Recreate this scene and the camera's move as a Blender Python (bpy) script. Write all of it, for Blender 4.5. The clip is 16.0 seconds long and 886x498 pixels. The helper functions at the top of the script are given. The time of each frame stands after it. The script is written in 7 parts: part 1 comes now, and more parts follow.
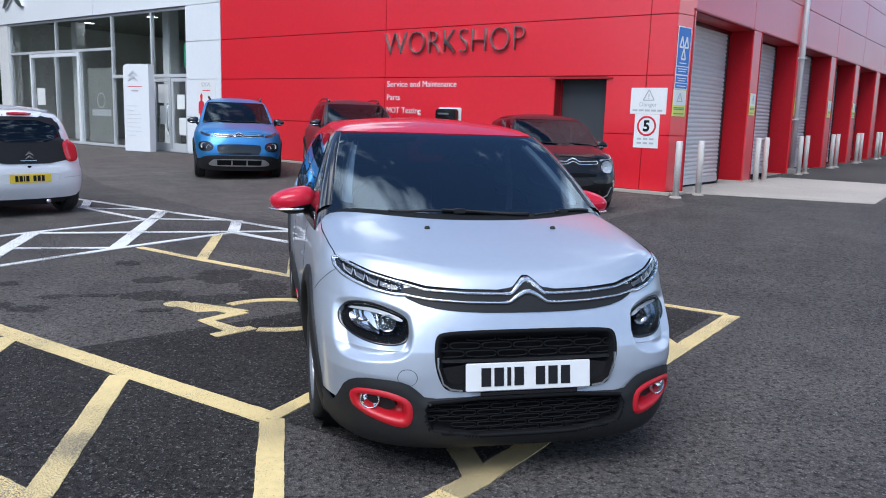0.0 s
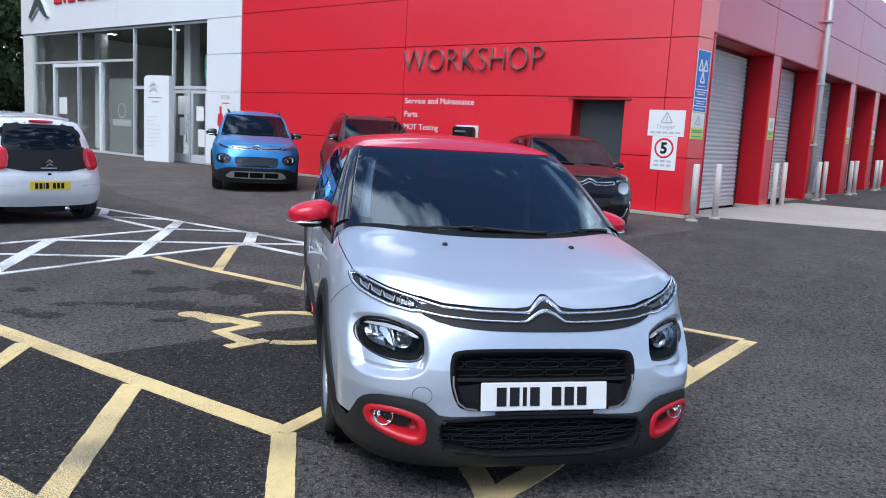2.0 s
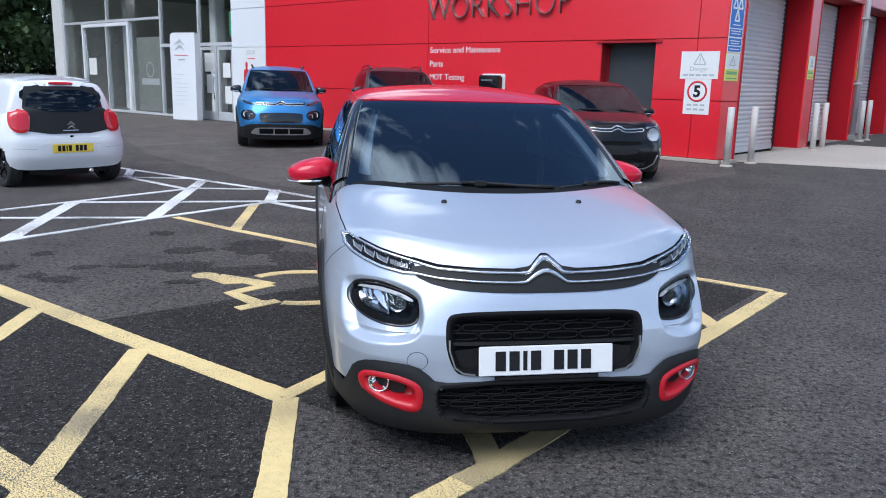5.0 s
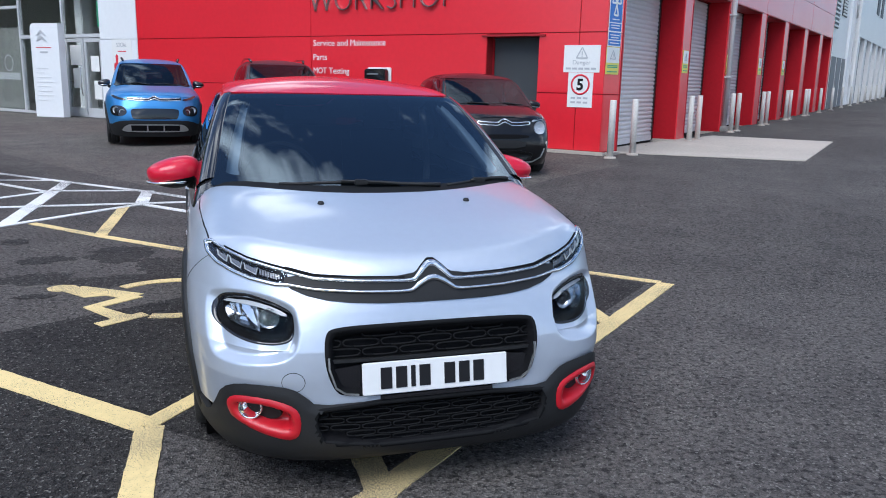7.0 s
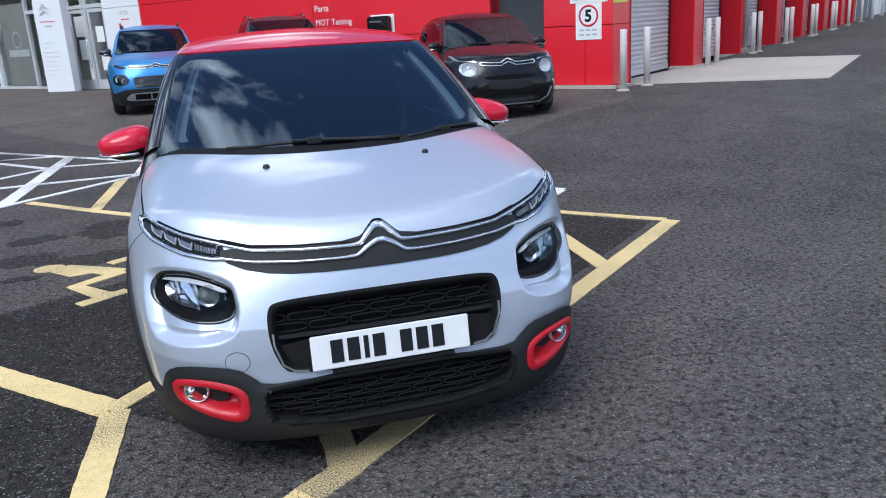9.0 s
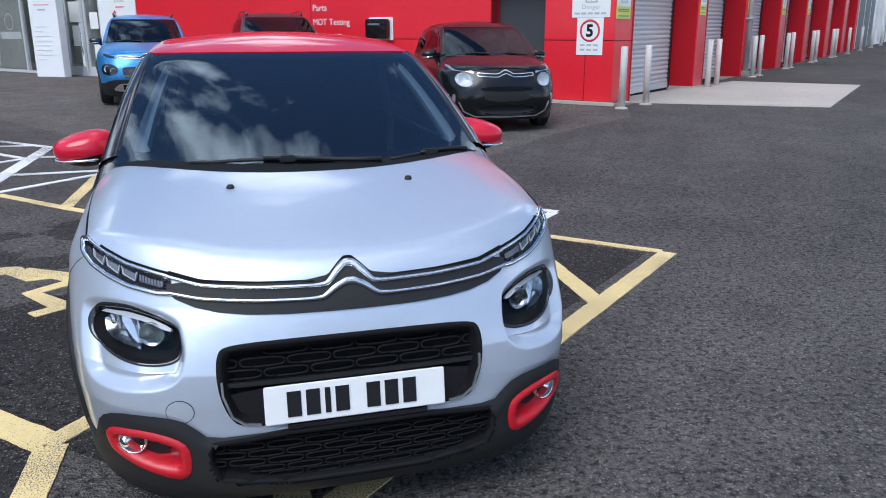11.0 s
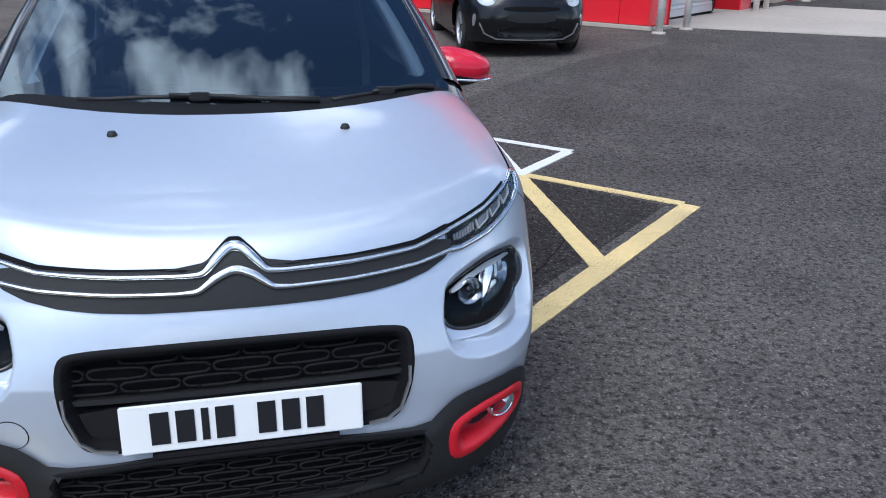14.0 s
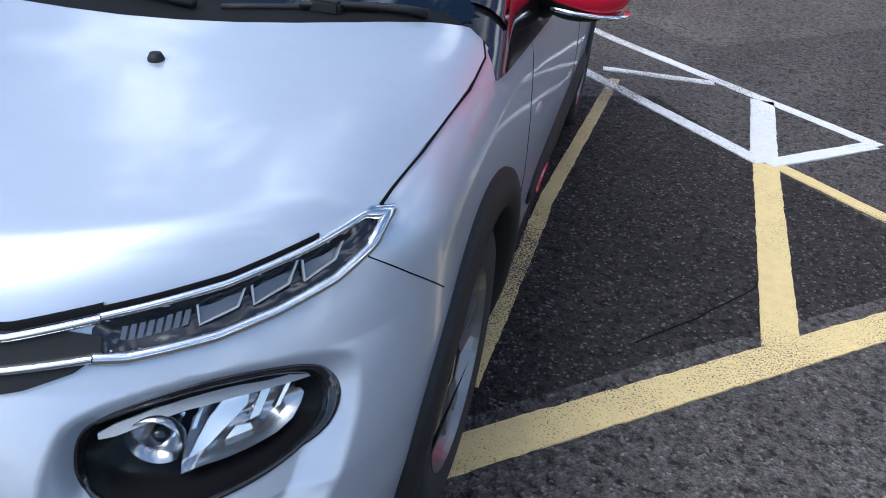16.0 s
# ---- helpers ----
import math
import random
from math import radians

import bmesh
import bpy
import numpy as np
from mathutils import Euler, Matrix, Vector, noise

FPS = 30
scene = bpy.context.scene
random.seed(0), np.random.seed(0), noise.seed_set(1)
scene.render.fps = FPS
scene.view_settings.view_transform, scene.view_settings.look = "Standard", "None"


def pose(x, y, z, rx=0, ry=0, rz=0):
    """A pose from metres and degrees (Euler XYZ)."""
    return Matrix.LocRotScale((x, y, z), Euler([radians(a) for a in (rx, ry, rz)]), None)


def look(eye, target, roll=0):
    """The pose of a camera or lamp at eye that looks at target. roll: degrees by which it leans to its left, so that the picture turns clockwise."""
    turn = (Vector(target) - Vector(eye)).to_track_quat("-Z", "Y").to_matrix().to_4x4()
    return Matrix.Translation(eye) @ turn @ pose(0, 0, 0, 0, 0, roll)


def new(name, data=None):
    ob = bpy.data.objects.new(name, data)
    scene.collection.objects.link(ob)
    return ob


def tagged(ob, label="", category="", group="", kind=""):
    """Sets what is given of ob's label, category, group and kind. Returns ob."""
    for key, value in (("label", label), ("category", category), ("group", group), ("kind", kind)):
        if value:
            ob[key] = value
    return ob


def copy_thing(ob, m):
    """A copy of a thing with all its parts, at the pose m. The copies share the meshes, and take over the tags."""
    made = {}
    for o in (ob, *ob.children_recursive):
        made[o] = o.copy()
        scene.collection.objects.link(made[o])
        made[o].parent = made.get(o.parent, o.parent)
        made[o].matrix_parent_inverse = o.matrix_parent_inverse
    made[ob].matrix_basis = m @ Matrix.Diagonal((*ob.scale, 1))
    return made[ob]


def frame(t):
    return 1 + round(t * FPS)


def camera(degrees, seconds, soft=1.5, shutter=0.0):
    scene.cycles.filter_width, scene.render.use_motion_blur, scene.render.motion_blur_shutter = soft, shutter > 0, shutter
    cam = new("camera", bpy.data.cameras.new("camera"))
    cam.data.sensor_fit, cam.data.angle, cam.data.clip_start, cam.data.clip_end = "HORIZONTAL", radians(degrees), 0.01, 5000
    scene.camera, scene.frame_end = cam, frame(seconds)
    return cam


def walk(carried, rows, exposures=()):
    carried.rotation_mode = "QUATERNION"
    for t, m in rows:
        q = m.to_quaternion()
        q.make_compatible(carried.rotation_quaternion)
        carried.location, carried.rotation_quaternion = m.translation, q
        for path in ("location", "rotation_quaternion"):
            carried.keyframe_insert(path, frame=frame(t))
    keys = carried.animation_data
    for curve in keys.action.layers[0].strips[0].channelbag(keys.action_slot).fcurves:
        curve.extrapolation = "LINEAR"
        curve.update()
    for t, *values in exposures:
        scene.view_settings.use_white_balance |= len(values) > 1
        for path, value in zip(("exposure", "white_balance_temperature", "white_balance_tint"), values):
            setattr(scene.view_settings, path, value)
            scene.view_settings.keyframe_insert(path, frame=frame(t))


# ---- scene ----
from mathutils.geometry import delaunay_2d_cdt

cam = camera(59.3, 16.0, 1.0)
PATH = [
    (0, (0.038, 0.168, 1.421), (0.039, 2.141, 1.095), 1.9),
    (0.5, (0.046, 0.188, 1.426), (-0.019, 2.164, 1.126), 2.0),
    (1, (0.032, 0.183, 1.421), (-0.049, 2.16, 1.131), 2.1),
    (1.5, (-0.005, 0.167, 1.414), (-0.103, 2.145, 1.135), 2.4),
    (2, (0.017, 0.186, 1.416), (-0.017, 2.165, 1.132), 3.2),
    (2.5, (0.088, 0.25, 1.427), (0.049, 2.226, 1.124), 2.1),
    (3, (0.139, 0.277, 1.43), (0.047, 2.25, 1.116), 1.0),
    (3.5, (0.158, 0.288, 1.426), (0.017, 2.254, 1.089), 1.3),
    (3.7, (0.161, 0.292, 1.426), (0.004, 2.255, 1.081), 1.7),
    (5.8, (0.171, 0.516, 1.428), (0.16, 2.469, 0.997), 1.1),
    (6, (0.162, 0.583, 1.41), (0.263, 2.535, 0.987), 1.8),
    (6.5, (0.169, 0.6, 1.405), (0.358, 2.544, 0.978), 1.9),
    (7, (0.21, 0.61, 1.411), (0.363, 2.56, 0.994), 1.4),
    (7.5, (0.285, 0.657, 1.434), (0.397, 2.62, 1.064), 0.1),
    (8, (0.366, 0.697, 1.434), (0.438, 2.664, 1.076), -0.8),
    (8.5, (0.452, 0.748, 1.426), (0.52, 2.71, 1.044), -1.3),
    (9, (0.492, 0.803, 1.398), (0.56, 2.725, 0.849), -3.2),
    (9.2, (0.472, 0.849, 1.385), (0.553, 2.753, 0.779), -3.5),
    (11.3, (0.575, 1.137, 1.438), (0.651, 3.065, 0.916), 0.8),
    (11.5, (0.616, 1.167, 1.436), (0.627, 3.101, 0.922), -0.1),
    (12, (0.661, 1.202, 1.429), (0.551, 3.134, 0.923), -2.5),
    (12.5, (0.669, 1.230, 1.414), (0.534, 3.140, 0.840), -3.7),
    (13, (0.717, 1.291, 1.415), (0.615, 3.188, 0.794), -4.2),
    (13.5, (0.710, 1.448, 1.393), (0.633, 3.327, 0.713), -3.9),
    (14, (0.810, 1.668, 1.413), (0.823, 3.527, 0.685), 1.1),
    (14.5, (1.115, 1.966, 1.373), (1.296, 3.816, 0.643), 2.2),
    (15, (1.265, 2.290, 1.356), (1.196, 4.088, 0.497), 2.1),
    (15.5, (1.348, 2.631, 1.366), (1.139, 4.395, 0.455), 7.7),
    (16, (1.478, 2.925, 1.315), (0.734, 4.487, 0.336), 5.5),
]
walk(cam, [(t, look(eye, target, roll)) for t, eye, target, roll in PATH], [(0.0, 0.43, 5650, 8), (3.5, 0.43, 5650, 8), (6.5, 0.43, 5650, 8), (8.0, 0.50, 5650, 8), (9.0, 0.44, 5650, 8), (11.5, 0.42, 5650, 8), (12.0, 0.41, 5650, 8), (13.0, 0.48, 5650, 8), (14.5, 0.48, 5650, 8), (16.0, 0.46, 5650, 8)])

# ---- sky and sun ----
SUN_EL, SUN_AZ = radians(54), math.atan2(-0.50, -0.866)
world = bpy.data.worlds.new("sky")
scene.world = world
world.use_nodes = True
wn, wl = world.node_tree.nodes, world.node_tree.links
wn.clear()
sky = wn.new("ShaderNodeTexSky")
sky.sky_type, sky.sun_disc, sky.sun_elevation, sky.sun_rotation = "NISHITA", False, SUN_EL, SUN_AZ
sky.air_density, sky.dust_density, sky.ozone_density = 1.0, 2.0, 3.0
coord = wn.new("ShaderNodeTexCoord")
squash = wn.new("ShaderNodeMapping")
squash.inputs["Scale"].default_value = (1.0, 1.0, 1.7)
cloud_noise = wn.new("ShaderNodeTexNoise")
cloud_noise.inputs["Scale"].default_value, cloud_noise.inputs["Detail"].default_value = 3.4, 8.0
cloud_noise.inputs["Roughness"].default_value = 0.56
cloud_ramp = wn.new("ShaderNodeValToRGB")
cloud_ramp.color_ramp.elements[0].position, cloud_ramp.color_ramp.elements[1].position = 0.54, 0.66
cloud_mix = wn.new("ShaderNodeMix")
cloud_mix.data_type = "RGBA"
cloud_mix.inputs["B"].default_value = (17.6, 17.2, 16.8, 1)
sky_out, sky_bg = wn.new("ShaderNodeOutputWorld"), wn.new("ShaderNodeBackground")
sky_bg.inputs["Strength"].default_value = 0.116
wl.new(coord.outputs["Generated"], squash.inputs["Vector"])
wl.new(squash.outputs["Vector"], cloud_noise.inputs["Vector"])
wl.new(cloud_noise.outputs["Fac"], cloud_ramp.inputs["Fac"])
wl.new(cloud_ramp.outputs["Color"], cloud_mix.inputs["Factor"])
wl.new(sky.outputs["Color"], cloud_mix.inputs["A"])
wl.new(cloud_mix.outputs["Result"], sky_bg.inputs["Color"])
wl.new(sky_bg.outputs["Background"], sky_out.inputs["Surface"])
sun_dir = Vector((math.sin(SUN_AZ) * math.cos(SUN_EL), math.cos(SUN_AZ) * math.cos(SUN_EL), math.sin(SUN_EL)))
sun_data = bpy.data.lights.new("sun", "SUN")
sun_data.energy, sun_data.angle, sun_data.color = 1.95, radians(42.0), (1.0, 0.95, 0.875)
sun = new("sun", sun_data)
sun.matrix_world = look(sun_dir * 60, (0, 0, 0))


# ---- materials ----
def material(name, color, rough=0.5, metal=0.0, coat=0.0, vary=0.06, grain=0.0, scale=6.0, bump=0.0, spec=0.5):
    m = bpy.data.materials.new(name)
    m.use_nodes = True
    n, l = m.node_tree.nodes, m.node_tree.links
    p = n["Principled BSDF"]
    p.inputs["Roughness"].default_value, p.inputs["Metallic"].default_value = rough, metal
    p.inputs["Specular IOR Level"].default_value = spec
    p.inputs["Coat Weight"].default_value, p.inputs["Coat Roughness"].default_value = coat, 0.04
    tc = n.new("ShaderNodeTexCoord")
    big, fine = n.new("ShaderNodeTexNoise"), n.new("ShaderNodeTexNoise")
    big.inputs["Scale"].default_value, big.inputs["Detail"].default_value = scale * 0.15, 5
    fine.inputs["Scale"].default_value, fine.inputs["Detail"].default_value = scale * 4, 6
    for t in (big, fine):
        l.new(tc.outputs["Object"], t.inputs["Vector"])
    add = n.new("ShaderNodeMath")
    add.operation = "ADD"
    l.new(big.outputs["Fac"], add.inputs[0])
    l.new(fine.outputs["Fac"], add.inputs[1])
    value = n.new("ShaderNodeMapRange")
    value.inputs["From Min"].default_value, value.inputs["From Max"].default_value = 0.6, 1.4
    value.inputs["To Min"].default_value, value.inputs["To Max"].default_value = 1 - vary, 1 + vary
    l.new(add.outputs[0], value.inputs["Value"])
    hsv = n.new("ShaderNodeHueSaturation")
    hsv.inputs["Color"].default_value = (*color, 1)
    l.new(value.outputs["Result"], hsv.inputs["Value"])
    l.new(hsv.outputs["Color"], p.inputs["Base Color"])
    rr = n.new("ShaderNodeMapRange")
    rr.inputs["To Min"].default_value, rr.inputs["To Max"].default_value = max(rough - 0.08 - grain, 0.02), min(rough + 0.08 + grain, 1)
    l.new(big.outputs["Fac"], rr.inputs["Value"])
    l.new(rr.outputs["Result"], p.inputs["Roughness"])
    if bump:
        b = n.new("ShaderNodeBump")
        b.inputs["Strength"].default_value, b.inputs["Distance"].default_value = bump, 0.01
        l.new(fine.outputs["Fac"], b.inputs["Height"])
        l.new(b.outputs["Normal"], p.inputs["Normal"])
    return m


def paint(name, color, metal=0.0, rough=0.35, flake=0.0):
    """Clear-coated car paint with faint dust."""
    m = material(name, color, rough, metal, coat=1.0, vary=0.03, scale=8)
    if flake:
        n, l = m.node_tree.nodes, m.node_tree.links
        v = n.new("ShaderNodeTexVoronoi")
        v.inputs["Scale"].default_value = 1400
        tc = n.new("ShaderNodeTexCoord")
        l.new(tc.outputs["Object"], v.inputs["Vector"])
        b = n.new("ShaderNodeBump")
        b.inputs["Strength"].default_value, b.inputs["Distance"].default_value = flake, 0.0005
        l.new(v.outputs["Distance"], b.inputs["Height"])
        l.new(b.outputs["Normal"], n["Principled BSDF"].inputs["Normal"])
    return m


def asphalt(name, base, worn):
    """Tarmac: dark binder, pale stone chips, wide stains and tyre-polished areas."""
    m = bpy.data.materials.new(name)
    m.use_nodes = True
    n, l = m.node_tree.nodes, m.node_tree.links
    p = n["Principled BSDF"]
    tc = n.new("ShaderNodeTexCoord")

    def noise_tex(scale, detail, rough=0.55):
        t = n.new("ShaderNodeTexNoise")
        t.inputs["Scale"].default_value, t.inputs["Detail"].default_value, t.inputs["Roughness"].default_value = scale, detail, rough
        l.new(tc.outputs["Object"], t.inputs["Vector"])
        return t

    def ramp(src, a, b, ca, cb):
        r = n.new("ShaderNodeValToRGB")
        r.color_ramp.elements[0].position, r.color_ramp.elements[1].position = a, b
        r.color_ramp.elements[0].color, r.color_ramp.elements[1].color = (*ca, 1), (*cb, 1)
        l.new(src, r.inputs["Fac"])
        return r.outputs["Color"]

    def mix(f, a, b, kind="MIX"):
        x = n.new("ShaderNodeMix")
        x.data_type, x.blend_type = "RGBA", kind
        for s, v in (("Factor", f), ("A", a), ("B", b)):
            if isinstance(v, (float, int)):
                x.inputs[s].default_value = v
            elif isinstance(v, tuple):
                x.inputs[s].default_value = (*v, 1)
            else:
                l.new(v, x.inputs[s])
        return x.outputs["Result"]

    stones = n.new("ShaderNodeTexVoronoi")
    stones.inputs["Scale"].default_value = 115
    l.new(tc.outputs["Object"], stones.inputs["Vector"])
    stone_tone = n.new("ShaderNodeSeparateColor")
    l.new(stones.outputs["Color"], stone_tone.inputs["Color"])
    wide, middle, fine = noise_tex(0.22, 6, 0.6), noise_tex(1.7, 6, 0.6), noise_tex(30, 6, 0.72)
    col = mix(ramp(wide.outputs["Fac"], 0.38, 0.64, (0, 0, 0), (1, 1, 1)), base, worn)
    col = mix(1.0, col, ramp(middle.outputs["Fac"], 0.3, 0.75, (0.64, 0.64, 0.66), (1.03, 1.03, 1.02)), "MULTIPLY")
    col = mix(1.0, col, ramp(stone_tone.outputs["Red"], 0.0, 1.0, (0.52, 0.52, 0.53), (1.12, 1.11, 1.10)), "MULTIPLY")
    col = mix(1.0, col, ramp(fine.outputs["Fac"], 0.38, 0.52, (0.26, 0.26, 0.27), (1.16, 1.15, 1.14)), "MULTIPLY")
    col = mix(ramp(stone_tone.outputs["Green"], 0.9, 0.97, (0, 0, 0), (0.30, 0.30, 0.30)), col, (0.40, 0.38, 0.35))
    l.new(col, p.inputs["Base Color"])
    p.inputs["Roughness"].default_value = 0.82
    p.inputs["Specular IOR Level"].default_value = 0.16
    b1 = n.new("ShaderNodeBump")
    b1.inputs["Strength"].default_value, b1.inputs["Distance"].default_value = 0.9, 0.008
    l.new(stones.outputs["Distance"], b1.inputs["Height"])
    l.new(b1.outputs["Normal"], p.inputs["Normal"])
    return m


def line_paint(name, color, under, wear=0.94):
    """Thermoplastic road paint, worn through to the tarmac in speckles."""
    m = material(name, color, 0.7, vary=0.12, scale=6, bump=0.3)
    n, l = m.node_tree.nodes, m.node_tree.links
    p = n["Principled BSDF"]
    tc = n.new("ShaderNodeTexCoord")
    speck, area = n.new("ShaderNodeTexNoise"), n.new("ShaderNodeTexNoise")
    speck.inputs["Scale"].default_value, speck.inputs["Detail"].default_value = 170, 3
    area.inputs["Scale"].default_value, area.inputs["Detail"].default_value = 1.1, 3
    for t in (speck, area):
        l.new(tc.outputs["Object"], t.inputs["Vector"])
    s = n.new("ShaderNodeMath")
    s.operation = "MULTIPLY_ADD"
    l.new(area.outputs["Fac"], s.inputs[0])
    s.inputs[1].default_value = 0.75
    l.new(speck.outputs["Fac"], s.inputs[2])
    r = n.new("ShaderNodeValToRGB")
    r.color_ramp.elements[0].position, r.color_ramp.elements[1].position = wear, wear + 0.16
    l.new(s.outputs[0], r.inputs["Fac"])
    x = n.new("ShaderNodeMix")
    x.data_type = "RGBA"
    old = p.inputs["Base Color"].links[0].from_socket
    l.new(r.outputs["Color"], x.inputs["Factor"])
    l.new(old, x.inputs["A"])
    x.inputs["B"].default_value = (*under, 1)
    l.new(x.outputs["Result"], p.inputs["Base Color"])
    return m


def glass(name, tint, ior=1.5, rough=0.0):
    m = bpy.data.materials.new(name)
    m.use_nodes = True
    n, l = m.node_tree.nodes, m.node_tree.links
    n.clear()
    out, mixer = n.new("ShaderNodeOutputMaterial"), n.new("ShaderNodeMixShader")
    see, shine, fres = n.new("ShaderNodeBsdfTransparent"), n.new("ShaderNodeBsdfGlossy"), n.new("ShaderNodeFresnel")
    see.inputs["Color"].default_value = (*tint, 1)
    shine.inputs["Roughness"].default_value = rough
    shine.inputs["Color"].default_value = (0.72, 0.87, 1.0, 1)
    fres.inputs["IOR"].default_value = ior
    l.new(fres.outputs["Fac"], mixer.inputs["Fac"])
    l.new(see.outputs[0], mixer.inputs[1])
    l.new(shine.outputs[0], mixer.inputs[2])
    l.new(mixer.outputs[0], out.inputs["Surface"])
    return m


def lamp_glow(name, color, power):
    m = bpy.data.materials.new(name)
    m.use_nodes = True
    p = m.node_tree.nodes["Principled BSDF"]
    p.inputs["Emission Color"].default_value, p.inputs["Emission Strength"].default_value = (*color, 1), power
    return m


M_TAR = asphalt("tarmac", (0.105, 0.0965, 0.090), (0.153, 0.141, 0.131))
M_TAR_MID = asphalt("worn grey tarmac", (0.122, 0.111, 0.102), (0.165, 0.151, 0.139))
M_TAR_NEW = asphalt("newer tarmac", (0.044, 0.0405, 0.038), (0.062, 0.058, 0.0545))
M_TAR_OLD = asphalt("old grey tarmac", (0.154, 0.139, 0.126), (0.200, 0.182, 0.164))
M_YELLOW = line_paint("yellow line paint", (0.74, 0.57, 0.26), (0.09, 0.085, 0.078))
# more worn through, and its yellow also darkened for the shade under the bumper
M_YELLOW_WORN_SHADED = line_paint("thinly worn yellow line paint darkened for shade", (0.66, 0.51, 0.24), (0.08, 0.075, 0.07), 0.80)
M_WHITE_LINE = line_paint("white line paint", (0.74, 0.74, 0.72), (0.10, 0.095, 0.09))
M_CONC = material("concrete", (0.42, 0.375, 0.325), 0.85, vary=0.18, scale=5, bump=0.3)
M_RED_CLAD = material("red coated cladding", (0.72, 0.012, 0.026), 0.45, coat=0.6, vary=0.06, scale=2)
for key, value in (("Coat Weight", 1.0), ("Coat IOR", 1.62), ("Coat Roughness", 0.22)):
    M_RED_CLAD.node_tree.nodes["Principled BSDF"].inputs[key].default_value = value
# darker, less glossy cladding red: the shade of the bay reveals is in its colour
M_RED_SHADED = material("dull red steel with shade in its colour", (0.40, 0.006, 0.014), 0.6, vary=0.12, scale=3, spec=0.2)
M_JOINT = material("dark joint", (0.32, 0.010, 0.014), 0.8)
M_RED_TRIM = material("dark red trim", (0.35, 0.010, 0.016), 0.45, vary=0.1)
M_WHITE_CLAD = material("white coated cladding", (0.80, 0.81, 0.82), 0.35, coat=0.2, vary=0.03, scale=2)
M_GREY_CLAD = material("grey coated cladding", (0.74, 0.73, 0.71), 0.35, vary=0.08, scale=2)
M_ALU = material("brushed aluminium", (0.62, 0.63, 0.65), 0.35, 0.9, vary=0.06)
M_FRAME = material("grey window frame", (0.52, 0.53, 0.54), 0.4, vary=0.05)
M_SHUTTER = material("grey roller shutter", (0.60, 0.60, 0.60), 0.42, 0.15, vary=0.08, scale=3)
M_ALLOY = material("machined alloy wheel", (0.26, 0.26, 0.265), 0.35, 0.8, vary=0.06)
M_STEEL = material("galvanised steel", (0.52, 0.50, 0.47), 0.4, 0.7, vary=0.15, scale=9)
M_DOOR_GREY = material("dark grey door", (0.045, 0.05, 0.055), 0.5, vary=0.08)
M_SIGN_WHITE = material("white sign", (0.78, 0.78, 0.76), 0.45, vary=0.04)
M_SIGN_BLUE = material("blue sign", (0.03, 0.16, 0.52), 0.4, vary=0.04)
M_SIGN_YELLOW = material("yellow sign", (0.72, 0.66, 0.12), 0.45, vary=0.05)
M_SIGN_RED = material("red sign", (0.66, 0.03, 0.05), 0.45, vary=0.05)
M_SIGN_GREEN = material("green sign", (0.05, 0.34, 0.2), 0.45, vary=0.1, scale=20)
M_INK = material("sign ink", (0.012, 0.012, 0.014), 0.6, spec=0.2)
M_INK_GREY = material("grey print", (0.45, 0.46, 0.48), 0.5)
M_CHROME = material("chrome", (0.86, 0.87, 0.88), 0.08, 1.0, vary=0.02)
M_SATIN = material("satin silver", (0.62, 0.63, 0.64), 0.3, 0.9, vary=0.03)
M_BLACK_PLASTIC = material("black textured plastic", (0.015, 0.0152, 0.016), 0.55, vary=0.1, scale=30, bump=0.08, spec=0.3)
M_GRILLE = material("matt black grille plastic", (0.010, 0.0102, 0.011), 0.7, vary=0.1, scale=30, spec=0.10)
M_GLOSS_BLACK = material("gloss black", (0.010, 0.010, 0.012), 0.12, coat=0.6, vary=0.02)
M_DARK = material("dark cavity", (0.006, 0.006, 0.007), 0.7, spec=0.08)
M_RUBBER = material("tyre rubber", (0.022, 0.022, 0.022), 0.8, vary=0.15, scale=14, bump=0.25)
M_CABIN = material("dark cabin trim", (0.012, 0.0125, 0.014), 0.75, vary=0.1, scale=12)
M_SEAT = material("dark grey seat cloth", (0.035, 0.035, 0.04), 0.9, vary=0.15, scale=20)
M_SILVER = paint("metallic silver paint", (0.51, 0.56, 0.645), 0.46, 0.34, 0.12)
M_SILVER.node_tree.nodes["Principled BSDF"].inputs["Coat Weight"].default_value = 0.75
M_RED_PAINT = paint("gloss red paint", (0.56, 0.008, 0.032), 0.0, 0.3)
M_RED_PAINT.node_tree.nodes["Principled BSDF"].inputs["Specular IOR Level"].default_value = 0.15
M_RED_PAINT.node_tree.nodes["Principled BSDF"].inputs["Coat Weight"].default_value = 0.8
M_BLUE_PAINT = paint("metallic blue paint", (0.05, 0.23, 0.52), 0.5, 0.35, 0.1)
M_BLACK_PAINT = paint("black paint", (0.005, 0.005, 0.006), 0.0, 0.24)
M_BLACK_PAINT.node_tree.nodes["Principled BSDF"].inputs["Coat Weight"].default_value = 0.3
M_BLACK_PAINT.node_tree.nodes["Principled BSDF"].inputs["Specular IOR Level"].default_value = 0.3
M_BLACK_PAINT.node_tree.nodes["Principled BSDF"].inputs["Coat Roughness"].default_value = 0.13
M_BLUE_PAINT.node_tree.nodes["Principled BSDF"].inputs["Coat Weight"].default_value = 0.4
M_DARKGREY_PAINT = paint("dark metallic grey paint", (0.028, 0.028, 0.034), 0.1, 0.3)
M_DARKGREY_PAINT.node_tree.nodes["Principled BSDF"].inputs["Coat Weight"].default_value = 0.25
